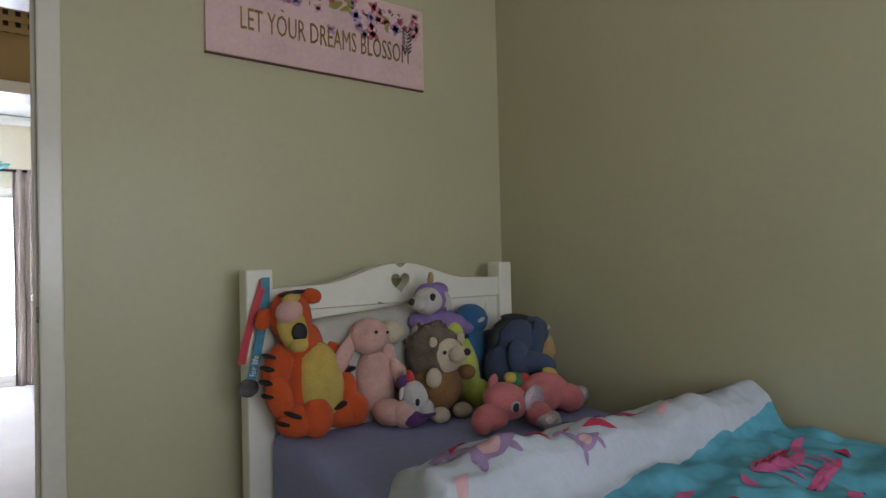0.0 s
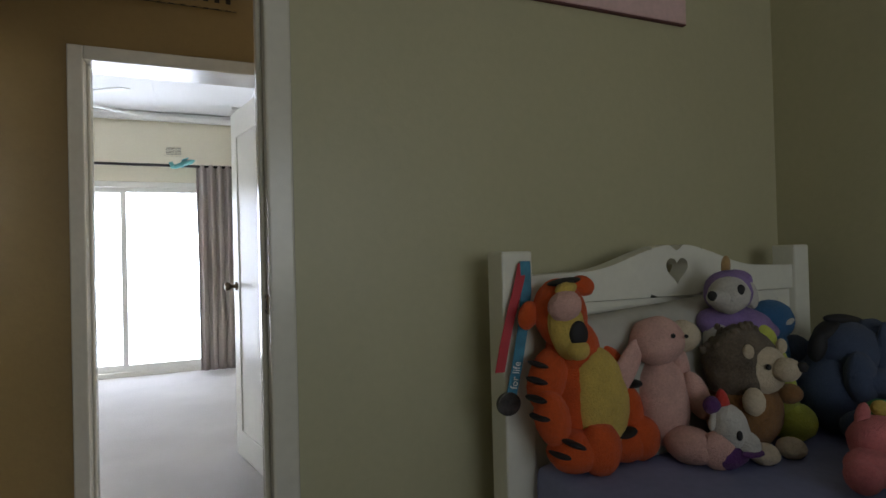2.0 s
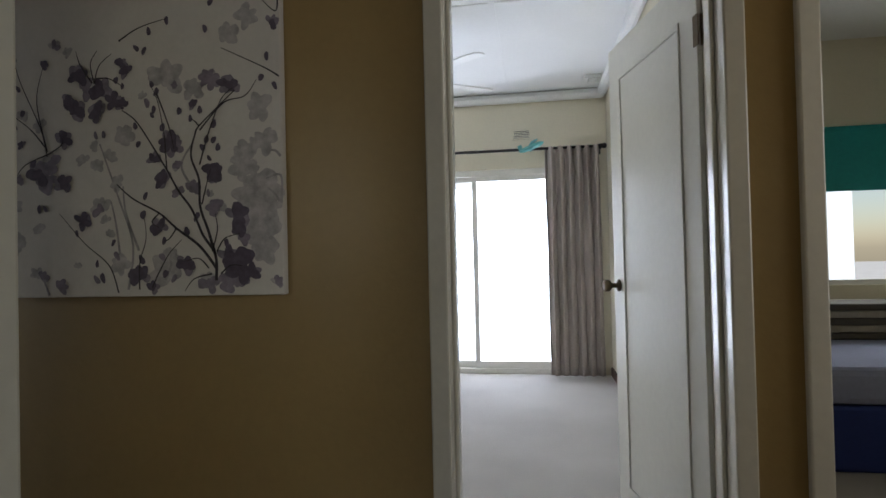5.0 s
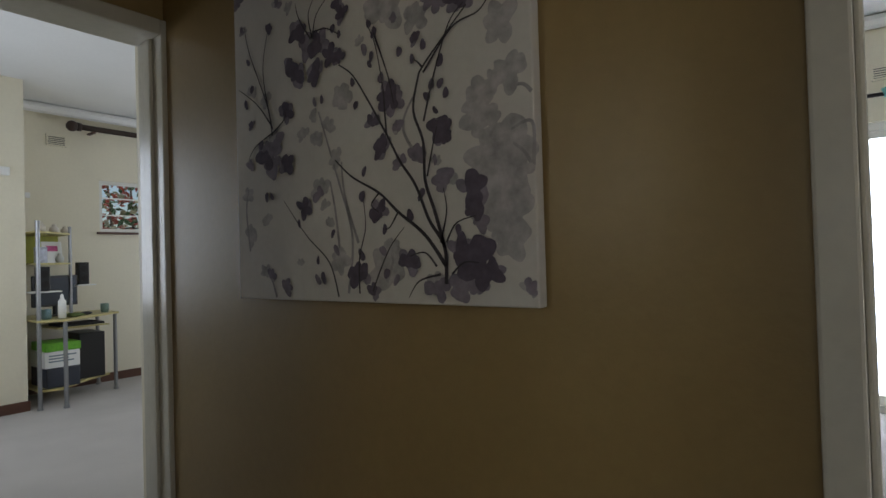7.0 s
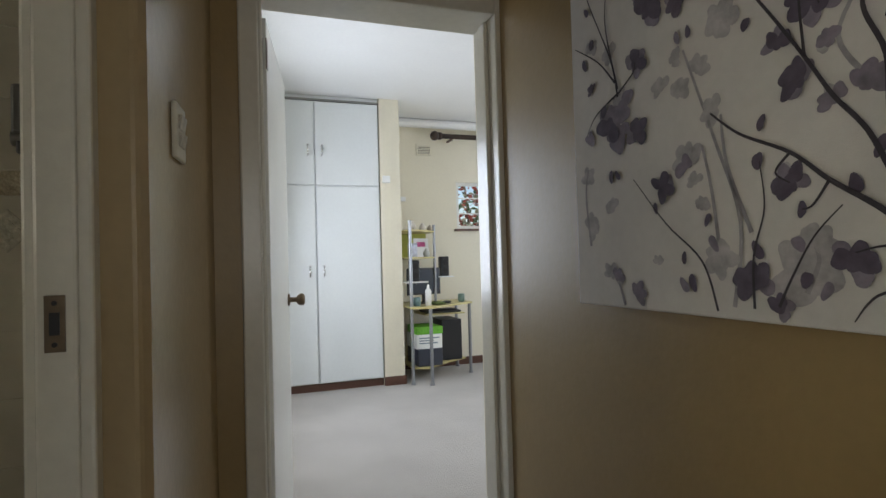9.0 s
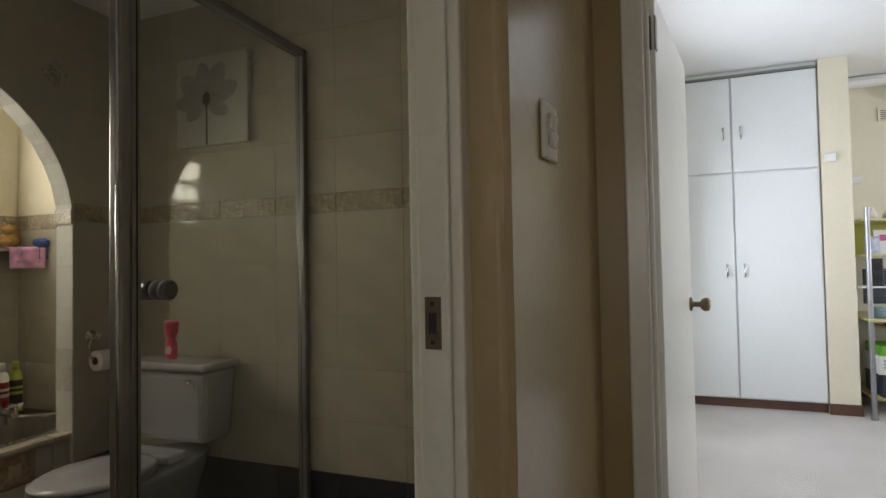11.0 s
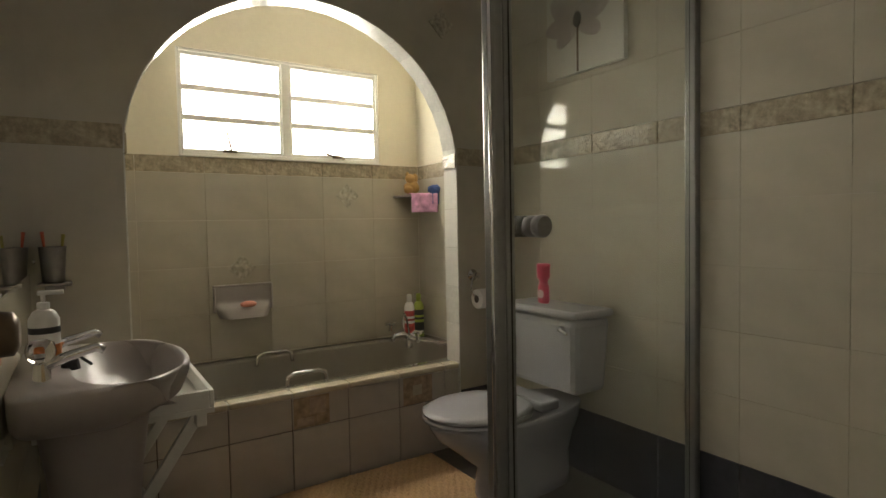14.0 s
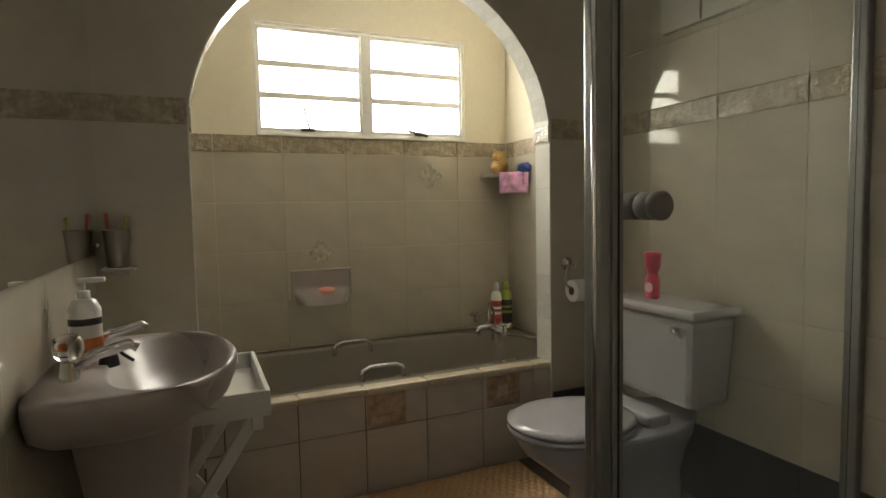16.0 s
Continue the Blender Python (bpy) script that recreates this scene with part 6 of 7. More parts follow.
    stems = (((0.777, 0.047), (0.775, 0.128), (0.734, 0.19), (0.697, 0.272), (0.653, 0.331), (0.613, 0.4), (0.554, 0.494), (0.503, 0.566), (0.456, 0.601)),
           ((0.775, 0.128), (0.751, 0.207), (0.726, 0.279), (0.723, 0.366), (0.697, 0.441), (0.712, 0.51), (0.726, 0.534), (0.78, 0.582), (0.849, 0.64)),
           ((0.778, 0.086), (0.721, 0.157), (0.643, 0.214), (0.584, 0.264), (0.494, 0.312), (0.434, 0.362)),
           ((0.613, 0.4), (0.609, 0.457), (0.605, 0.513), (0.584, 0.62), (0.56, 0.673)),
           ((0.732, 0.287), (0.75, 0.354), (0.763, 0.395)),
           ((0.764, 0.138), (0.783, 0.205), (0.776, 0.257)),
           ((0.78, 0.137), (0.808, 0.178), (0.858, 0.191)),
           ((0.752, 0.086), (0.72, 0.117), (0.674, 0.11)),
           ((0.762, 0.068), (0.701, 0.053), (0.669, 0.015)),
           ((0.793, 0.068), (0.825, 0.093), (0.864, 0.092)),
           ((0.436, 0.013), (0.403, 0.101), (0.315, 0.175), (0.223, 0.275)),
           ((0.511, 0.022), (0.513, 0.109), (0.536, 0.184), (0.53, 0.26)),
           ((0.556, 0.028), (0.577, 0.07), (0.616, 0.134), (0.66, 0.177)),
           ((0.726, 0.534), (0.713, 0.549), (0.698, 0.559)),
           ((0.584, 0.264), (0.558, 0.238), (0.582, 0.218)),
           ((0.643, 0.214), (0.617, 0.181), (0.599, 0.176)))
    tufts = (((0.179, 0.464), (0.157, 0.556), (0.081, 0.716), (0.056, 0.803)),
           ((0.18, 0.481), (0.142, 0.647), (0.167, 0.763)),
           ((0.171, 0.498), (0.112, 0.563), (0.021, 0.626)),
           ((0.188, 0.474), (0.098, 0.442), (0.06, 0.402)),
           ((0.358, 0.694), (0.344, 0.76), (0.369, 0.802)),
           ((0.358, 0.694), (0.375, 0.751), (0.42, 0.787)),
           ((0.358, 0.71), (0.41, 0.707), (0.459, 0.679)),
           ((0.35, 0.696), (0.306, 0.76), (0.291, 0.806)),
           ((0.188, 0.474), (0.231, 0.499), (0.24, 0.519)))
    shades = (((0.47, 0.022), (0.488, 0.166), (0.439, 0.317), (0.373, 0.497)),
           ((0.998, 0.274), (0.978, 0.308), (0.952, 0.331)),
           ((1.015, 0.28), (1.001, 0.366), (0.948, 0.359)),
           ((1.012, 0.426), (0.978, 0.444), (0.947, 0.446)),
           ((0.445, 0.1), (0.429, 0.229), (0.411, 0.31)),
           ((0.601, 0.051), (0.621, 0.097), (0.615, 0.124)),
           ((0.18, 0.007), (0.163, 0.05), (0.148, 0.094)),
           ((0.06, 0.14), (0.045, 0.255), (0.057, 0.322)),
           ((0.705, 0.334), (0.662, 0.412), (0.705, 0.485)),
           ((0.989, 0.021), (0.982, 0.037), (0.978, 0.048)),
           ((0.509, 0.147), (0.465, 0.265), (0.455, 0.355)))
    for tone, flowers in enumerate((pale, mid, dark)):
        for u, v, s in flowers:
            blossom(u, v, s, tone)
    for u, v in small:
        bud(u, v, rnd.uniform(0.010, 0.016), rnd.choice((1, 2, 2)), rnd.uniform(1.0, 2.2))
    for k, pts in enumerate(stems):
        branch(pts, 0.010 if k < 3 else 0.0055, 3)
    for pts in tufts:
        branch(pts, 0.0055, 3)
    for pts in shades:
        branch(pts, 0.009, 4, 0.6)
    # the upper half
    for u, v, s, tone in ((0.985, 0.843, 0.024, 2),
                          (0.838, 0.647, 0.03, 2),
                          (0.766, 0.676, 0.034, 1),
                          (0.887, 0.867, 0.04, 0),
                          (0.832, 0.821, 0.04, 0),
                          (0.473, 0.726, 0.026, 2),
                          (0.456, 0.616, 0.026, 2),
                          (0.758, 0.685, 0.03, 1),
                          (0.779, 0.362, 0.026, 2),
                          (0.638, 0.468, 0.034, 2),
                          (0.887, 0.389, 0.036, 0),
                          (0.914, 0.463, 0.03, 0)):
        blossom(u, v, s, tone)
    for u, v in ((0.618, 0.879), (0.555, 0.849), (0.537, 0.788), (0.51, 0.798), (0.77, 0.923), (0.937, 0.673), (0.956, 0.738), (0.981, 0.645), (0.569, 0.596), (0.729, 0.585), (0.658, 0.586), (0.751, 0.841), (0.789, 0.464), (0.736, 0.466), (0.579, 0.651)):
        bud(u, v, 0.013, 2, rnd.uniform(1.0, 2.2))
    for pts in (((0.448, 0.826), (0.52, 0.863), (0.618, 0.885)),
                ((1.0, 0.672), (0.946, 0.704), (0.804, 0.776)),
                ((1.022, 0.921), (0.986, 0.875), (0.918, 0.944)),
                ((0.728, 0.521), (0.81, 0.602), (0.882, 0.619), (0.922, 0.667)),
                ((0.726, 0.412), (0.755, 0.502), (0.801, 0.611), (0.841, 0.647)),
                ((0.579, 0.651), (0.621, 0.541), (0.638, 0.468))):
        branch(pts, 0.006, 3)
    # faint washes between the stems
    for k in range(12):
        blossom(rnd.uniform(0.05, 0.6), rnd.uniform(0.05, 1.0), rnd.uniform(0.015, 0.03), 0)
    for bmx, (nm, col, _) in zip(bms, inks):
        part("print", bmx, canvas_material(nm, col, 0.35, 22), cv, nm.replace("_", " "))["kind"] = "stuff"


floral_canvas()


def dream_sign():
    x0, x1, z0, z1, yf = 0.432, 1.328, 1.957, 2.30, -0.02
    th = thing("wall_sign", (0.88, -0.01, 1.96), "pink watercolour canvas sign with gold lettering", "sign")
    cv = part("board", boxes((x0, x1, yf, -0.001, z0, z1)), canvas_material("pink_watercolour", (0.66, 0.46, 0.44), 0.14, 5), th, bevel=0.002)
    part("edge", boxes((x0 - 0.001, x1 + 0.001, yf + 0.003, -0.0015, z0 - 0.004, z0 - 0.0005)), material("dark_pink_edge", (0.16, 0.06, 0.06), 0.7), cv)
    gold = material("gold_paint", (0.25, 0.17, 0.04), 0.4, 0.5, vary=0.5, broad=9)
    text_mesh("lettering", "LET YOUR DREAMS BLOSSOM", 0.076, pose(0.90, yf - 0.0012, 2.058, 90, 0, 0) @ Matrix.Diagonal((0.70, 1.5, 1, 1)), gold, cv)
    rnd = random.Random(5)
    cols = [("rose_paint", (0.48, 0.10, 0.15)), ("pale_rose_paint", (0.62, 0.30, 0.33)), ("lilac_paint", (0.36, 0.24, 0.40)), ("olive_paint", (0.28, 0.25, 0.06)), ("ink_paint", (0.05, 0.05, 0.05))]
    for k, (nm, col) in enumerate(cols):
        bm = bmesh.new()
        for q in range((26, 26, 14, 14, 30)[k]):
            u = rnd.random()
            zz = z1 - 0.03 - abs(rnd.gauss(0, 0.05)) * (0.6 + u)
            zz = max(zz, z0 + 0.15 if u < 0.85 else z0 + 0.03)
            x = x0 + 0.03 + u * (x1 - x0 - 0.06)
            s = rnd.uniform(0.008, 0.022) if k < 4 else rnd.uniform(0.003, 0.006)
            for p in range(4 if k < 3 else 1):
                a = p * 1.57 + q
                petal_blob(bm, min(max(x + s * 0.6 * math.cos(a) * (k < 3), x0 + 0.03), x1 - 0.03), min(zz + s * 0.6 * math.sin(a) * (k < 3), z1 - 0.03), s * (0.8 if k < 3 else 1.6), s * 0.6, a, yf - 0.0006 - k * 0.0003 - 0.00001 * (q % 20), q)
        if k == 4:
            stroke(bm, [(1.235, 2.10), (1.245, 2.16), (1.24, 2.22)], 0.003, 0.002, yf - 0.0022)
            for i in range(7):
                for sd in (-1, 1):
                    petal_blob(bm, 1.242 + sd * 0.014, 2.11 + i * 0.015, 0.014, 0.004, 0.7 if sd > 0 else 2.4, yf - 0.0022 - 0.00005 * i, i, 10)
        part("print", bm, material(nm, col, 0.8, vary=0.3), cv)["kind"] = "stuff"


dream_sign()


def light_switch():
    th = thing("light_switch", (-2.235, 0.379, 1.43), "cream plastic light switch with worn rockers", "light switch")
    turn = Matrix.Translation((-2.235, 0.3795, 0)) @ Matrix.Rotation(radians(-6.0), 4, "Z")

    def laid(bm):
        bmesh.ops.transform(bm, matrix=turn, verts=bm.verts)
        return bm
    pl = part("plate", laid(boxes((-0.05, 0.04, 0.0, 0.010, 1.422, 1.538))), material("cream_plastic", (0.66, 0.63, 0.52), 0.35, vary=0.05), th, bevel=0.004)
    M_SW = material("worn_rocker", (0.5, 0.46, 0.38), 0.35, vary=0.3, broad=40)
    for k, z in enumerate((1.448, 1.484)):
        bm = boxes((-0.03, 0.02, 0.010, 0.013, z, z + 0.03))
        for v in bm.verts:
            if v.co.y > 0.012 and v.co.z > z + 0.02:
                v.co.y += 0.005
        part("rocker", laid(bm), M_SW, pl, bevel=0.0015)


light_switch()

# skirting boards
bm = boxes((-1.05, -0.995, -0.014, -0.0005, 0.0, 0.08), (0.03, 0.49, -0.014, -0.0005, 0.0, 0.08))
structure("skirting_bedroom_1", bm, M_FRAME, "cream painted skirting board", "skirting", bevel=0.003)


# ---------------------------------------------------------------- bright bedroom
M_LAMP_WHITE = material("white_enamel", (0.78, 0.78, 0.76), 0.35, vary=0.03)


def slider():
    th = thing("sliding_door", (-0.95, 5.4, 0), "white aluminium sliding glass door onto a terrace", "sliding door", kind="structure")
    x0, x1, z1 = SL[0], SL[1], SL[3]
    part("outer_frame", boxes((x0, x0 + 0.05, 5.33, 5.45, 0.0, z1), (x1 - 0.05, x1, 5.33, 5.45, 0.0, z1), (x0 + 0.05, x1 - 0.05, 5.33, 5.45, z1 - 0.06, z1), (x0 + 0.05, x1 - 0.05, 5.33, 5.45, 0.0, 0.05)), M_WHITE, th, bevel=0.004)
    for a, b, y in ((x0 + 0.05, -0.93, 5.40), (-0.98, x1 - 0.05, 5.365)):
        sash = part("sash", boxes((a, a + 0.05, y - 0.015, y + 0.015, 0.05, z1 - 0.06), (b - 0.05, b, y - 0.015, y + 0.015, 0.05, z1 - 0.06), (a + 0.05, b - 0.05, y - 0.015, y + 0.015, 0.05, 0.12), (a + 0.05, b - 0.05, y - 0.015, y + 0.015, z1 - 0.11, z1 - 0.06)), M_WHITE, th)
        p = part("pane", boxes((a + 0.05, b - 0.05, y - 0.003, y + 0.003, 0.12, z1 - 0.11)), M_GLASS, sash)
        p.visible_shadow = False


slider()


def curtain(name, x0, x1, y, z0, z1, folds, mat, label, depth=0.04):
    th = thing(name, ((x0 + x1) / 2, y, z0), label, "curtain")
    bm = bmesh.new()
    n, m = folds * 10, 24
    g = []
    for j in range(m + 1):
        v = j / m
        row = []
        for i in range(n + 1):
            u = i / n
            ph = u * folds * math.tau
            sq = 0.75 + 0.25 * (1 - v)
            x = x0 + (x1 - x0) * u + 0.012 * math.sin(ph * 2 + 1) * v + 0.006 * noise.noise(Vector((u * 8, v * 3, 2)))
            row.append(bm.verts.new((x, y + depth * sq * math.sin(ph + 0.5 * noise.noise(Vector((u * 4, v * 2, 0)))) + 0.012 * noise.noise(Vector((u * 12, v * 4, 5))), z1 - (z1 - z0) * v)))
        g.append(row)
    for j in range(m):
        for i in range(n):
            bm.faces.new((g[j][i], g[j][i + 1], g[j + 1][i + 1], g[j + 1][i])).smooth = True
    c = part("cloth", bm, mat, th)
    c.modifiers.new("thick", "SOLIDIFY").thickness = 0.003


curtain("curtain", -0.24, 0.27, 5.19, 0.015, 2.235, 6, M_CURTAIN, "taupe striped curtain drawn to the side of the sliding door")


def curtain_rod(name, a, b, r, mat, label, knobs=(1, 1)):
    th = thing(name, a, label, "curtain rod")
    bm = bmesh.new()
    rod(bm, a, b, r)
    part("pole", bm, mat, th, smooth=True)
    a, b = Vector(a), Vector(b)
    d = (b - a).normalized()
    for end, s, on in ((a, -1, knobs[0]), (b, 1, knobs[1])):
        if on:
            bm = bmesh.new()
            ball(bm, end + d * s * r * 1.7, (r * 1.9, r * 1.9, r * 1.9), seg=16)
            rod(bm, end - d * s * 0.03, end + d * s * 0.004, r * 1.5)
            part("finial", bm, mat, th, smooth=True)
    return th


curtain_rod("curtain_rod_bedroom", (-2.2, 5.2, 2.225), (0.30, 5.2, 2.225), 0.014, M_IRON, "dark metal curtain rod over the sliding door")
for x in (-2.1, 0.285):
    th = thing("rod_bracket", (x, 5.25, 2.22), "dark metal bracket of a curtain rod", "bracket")
    bm = boxes((x - 0.012, x + 0.012, 5.19, 5.2995, 2.195, 2.21), (x - 0.015, x + 0.015, 5.29, 5.2995, 2.16, 2.25))
    part("arm", bm, M_IRON, th)


def toy_plane():
    th = thing("toy_aeroplane", (-0.36, 5.14, 2.23), "small turquoise toy aeroplane hung on the curtain rod", "toy")
    m = pose(-0.36, 5.13, 2.235, 0, -22, 8)
    teal = material("turquoise_plastic", (0.16, 0.46, 0.46), 0.5)

    def put(nm, bm):
        bmesh.ops.transform(bm, matrix=m, verts=bm.verts)
        part(nm, bm, teal, th)
    bm = bmesh.new()
    lathe(bm, (0, 0, 0), [(0.006, -0.13), (0.022, -0.09), (0.026, 0.0), (0.024, 0.08), (0.008, 0.12)], 14)
    bmesh.ops.transform(bm, matrix=pose(0, 0, 0, 0, 90, 0), verts=bm.verts)
    put("fuselage", bm)
    for z in (0.03, -0.02):
        put("wing", boxes((-0.01, 0.05, -0.14, 0.14, z, z + 0.006)))
    put("tail_fin", boxes((-0.13, -0.09, -0.003, 0.003, 0.0, 0.06), (-0.13, -0.095, -0.05, 0.05, 0.005, 0.01)))


toy_plane()


def vent(name, axis, f, a0, a1, z0, z1, s):
    th = thing(name, (0, 0, 0), "white louvred air vent high in the wall", "air vent", "air vents")

    def bx(p, q, d0, d1, r, t):
        lo, hi = sorted((f + s * d0, f + s * d1))
        return (p, q, lo, hi, r, t) if axis == "y" else (lo, hi, p, q, r, t)
    part("backing", boxes(bx(a0, a1, 0.0005, 0.004, z0, z1)), M_BLACK, th)
    e = 0.015
    part("frame", boxes(bx(a0, a0 + e, 0.004, 0.014, z0, z1), bx(a1 - e, a1, 0.004, 0.014, z0, z1), bx(a0 + e, a1 - e, 0.004, 0.014, z0, z0 + e), bx(a0 + e, a1 - e, 0.004, 0.014, z1 - e, z1)), M_CREAM, th)
    n = 5
    for k in range(n):
        z = z0 + e + (k + 0.35) * (z1 - z0 - 2 * e) / n
        part("slat", boxes(bx(a0 + e, a1 - e, 0.005, 0.012, z, z + (z1 - z0 - 2 * e) / n * 0.55)), M_CREAM, th)


vent("air_vent", "y", 5.3, -0.55, -0.37, 2.345, 2.455, -1)
vent("air_vent", "x", -7.0, 2.37, 2.545, 2.40, 2.52, 1)


def fan():
    c = Vector((-1.2, 3.42, 2.42))
    th = thing("ceiling_fan", (c.x, c.y, 2.8), "white ceiling fan at rest", "ceiling fan")
    bm = bmesh.new()
    lathe(bm, (c.x, c.y, 2.70), [(0.05, 0.0), (0.06, 0.05), (0.06, 0.0985)], 20)
    rod(bm, (c.x, c.y, 2.42), (c.x, c.y, 2.72), 0.014)
    part("rod", bm, M_LAMP_WHITE, th, smooth=False)
    bm = bmesh.new()
    lathe(bm, (c.x, c.y, 2.37), [(0.05, 0.0), (0.10, 0.015), (0.11, 0.05), (0.09, 0.09), (0.03, 0.10)], 24)
    part("motor", bm, M_LAMP_WHITE, th)
    for k in range(5):
        m = Matrix.Translation(c) @ Matrix.Rotation(radians(36 + 72 * k), 4, "Z") @ Matrix.Rotation(radians(10), 4, "X")
        bm = bmesh.new()
        prism(bm, [(0.16, -0.05), (0.60, -0.068), (0.66, -0.05), (0.67, 0.0), (0.66, 0.05), (0.60, 0.068), (0.16, 0.05)], -0.004, 0.004, axis="z")
        box(bm, 0.08, 0.2, -0.015, 0.015, -0.01, -0.0045)
        bmesh.ops.transform(bm, matrix=m, verts=bm.verts)
        part("blade", bm, M_LAMP_WHITE, th)


fan()
th = thing("ceiling_sensor", (0.2, 4.85, 2.76), "small white alarm sensor on the ceiling", "alarm sensor")
bm = boxes((0.12, 0.27, 4.80, 4.90, 2.765, 2.7995), (0.15, 0.24, 4.82, 4.88, 2.735, 2.765))
part("case", bm, M_LAMP_WHITE, th, bevel=0.008)
# cornices
for nm, d in (("cornice_1", (-3.0, 0.36, 5.2, 5.2995, 2.70, 2.7995)), ("cornice_2", (0.27, 0.3595, 1.54, 5.2, 2.70, 2.7995)), ("cornice_3", (-6.9995, -6.9, 1.99, 5.0, 2.70, 2.7995))):
    structure(nm, boxes(d), M_CEIL, "white cove cornice under the ceiling", "cornice", bevel=0.06)
structure("skirting_bedroom_2", boxes((-3.0, SL[0] - 0.01, 5.285, 5.2995, 0, 0.08), (0.345, 0.3595, 1.54, 5.28, 0, 0.08)), M_SKIRT, "dark brown skirting board", "skirting")
# ceiling cover strips
structure("ceiling_strip", boxes((-0.62, -0.58, 1.54, 5.19, 2.794, 2.7995), (-3.0, 0.26, 3.2, 3.23, 2.7945, 2.7997)), M_CEIL, "white ceiling cover strip", "ceiling strip")


# terrace seen through the sliding door
def railing():
    th = thing("terrace_railing", (-1, 9.0, 0), "white painted metal terrace railing", "railing")
    M_RAIL = material("grey_rail", (0.16, 0.17, 0.18), 0.5)
    for z in (0.92, 0.55):
        bm = bmesh.new()
        rod(bm, (-5, 9.0, z), (3.5, 9.0, z), 0.02)
        part("rail", bm, M_RAIL, th)
    for k in range(6):
        bm = bmesh.new()
        rod(bm, (-4.8 + k * 1.62, 9.0, -0.02), (-4.8 + k * 1.62, 9.0, 0.92), 0.018)
        part("post", bm, M_RAIL, th)


railing()


def planter():
    th = thing("planter_box", (0.1, 8.3, -0.02), "blue grey planter box on the terrace", "planter")
    part("box", boxes((-0.55, -0.15, 8.1, 8.4, -0.02, 0.26)), material("blue_grey_plastic", (0.10, 0.14, 0.20), 0.6), th, bevel=0.01)
    tp = thing("potted_plant", (0.1, 8.2, -0.02), "white pot with a leafy green plant on the terrace", "potted plant")
    bm = bmesh.new()
    lathe(bm, (0.1, 8.2, -0.02), [(0.11, 0), (0.16, 0.22), (0.17, 0.25), (0.15, 0.25), (0.12, 0.2)], 20)
    part("pot", bm, M_EXT, tp)
    rnd = random.Random(3)
    bm = bmesh.new()
    for k in range(90):
        a, l = rnd.uniform(0, 6.28), rnd.uniform(0.12, 0.34)
        t = rnd.uniform(0.3, 1.4)
        b = Vector((0.1, 8.2, 0.2))
        e = b + Vector((math.cos(a) * math.cos(t), math.sin(a) * math.cos(t), math.sin(t))) * l
        sd = Vector((-math.sin(a), math.cos(a), 0)) * 0.025
        mdl = b.lerp(e, 0.6) + Vector((0, 0, 0.02))
        vs = [bm.verts.new(p) for p in (b, mdl + sd, e, mdl - sd)]
        bm.faces.new(vs)
    part("leaves", bm, material("green_leaf", (0.07, 0.13, 0.04), 0.6, vary=0.4), tp)
    bm = bmesh.new()
    th = thing("bucket", (-1.55, 6.3, -0.02), "teal plastic bucket on the terrace", "bucket")
    lathe(bm, (-1.30, 6.0, -0.02), [(0.09, 0), (0.11, 0.15), (0.10, 0.15), (0.085, 0.01)], 18)
    part("shell", bm, material("teal_plastic", (0.08, 0.3, 0.3), 0.5), th)


planter()
tagged(finish("backdrop_terrace", boxes((-14, 8, 16.0, 16.1, -0.15, 9.0)), material("bright_hazy_sky", (0.95, 0.98, 1.0), 1, vary=0, bump=0, emit=1.3)), "bright hazy sky beyond the terrace", "backdrop", kind="structure")

# ---------------------------------------------------------------- far bedroom


def cupboard():
    th = thing("built_in_cupboard", (-6.6, 1.1, 0), "white painted built-in cupboard with tall and upper doors", "cupboard")
    x = -6.3
    part("carcass", boxes((-6.99, x - 0.022, 0.42, 1.775, 0.075, 2.795)), M_CUPBOARD, th)
    part("plinth", boxes((-6.99, x - 0.04, 0.42, 1.775, 0.0, 0.07)), M_SKIRT, th)
    for y0, y1, hy in ((0.43, 1.148, 1.09), (1.162, 1.765, 1.22)):
        for z0, z1, hz in ((0.085, 1.93, 1.13), (1.945, 2.735, 2.27)):
            d = part("door", boxes((x - 0.02, x, y0, y1, z0, z1)), M_CUPBOARD, th, bevel=0.004)
            bm = bmesh.new()
            tube(bm, [(x, hy, hz - 0.05), (x + 0.025, hy, hz - 0.045), (x + 0.03, hy, hz), (x + 0.025, hy, hz + 0.045), (x, hy, hz + 0.05)], 0.008)
            part("handle", bm, M_CHROME, d, "chrome bow handle")
    part("top_strip", boxes((x - 0.02, x + 0.004, 0.42, 1.775, 2.742, 2.76)), M_ALU, th)


cupboard()
wall("wall_bedroom_3_pier", "x", -6.999, -6.292, 1.78, 1.98, 0, H, [], M_CREAM, "cream painted pier beside the cupboard")
structure("skirting_bedroom_3", boxes((-6.9995, -6.985, 2.0, 4.99, 0, 0.085), (-6.292, -6.28, 1.775, 1.985, 0, 0.085), (-6.98, -6.28, 1.981, 1.993, 0, 0.085)), M_SKIRT, "dark red brown skirting board", "skirting")
th = thing("door_chime", (-6.28, 1.80, 1.98), "small white plastic box on the pier", "door chime")
part("case", boxes((-6.2915, -6.25, 1.795, 1.87, 1.97, 2.04)), M_LAMP_WHITE, th, bevel=0.008)

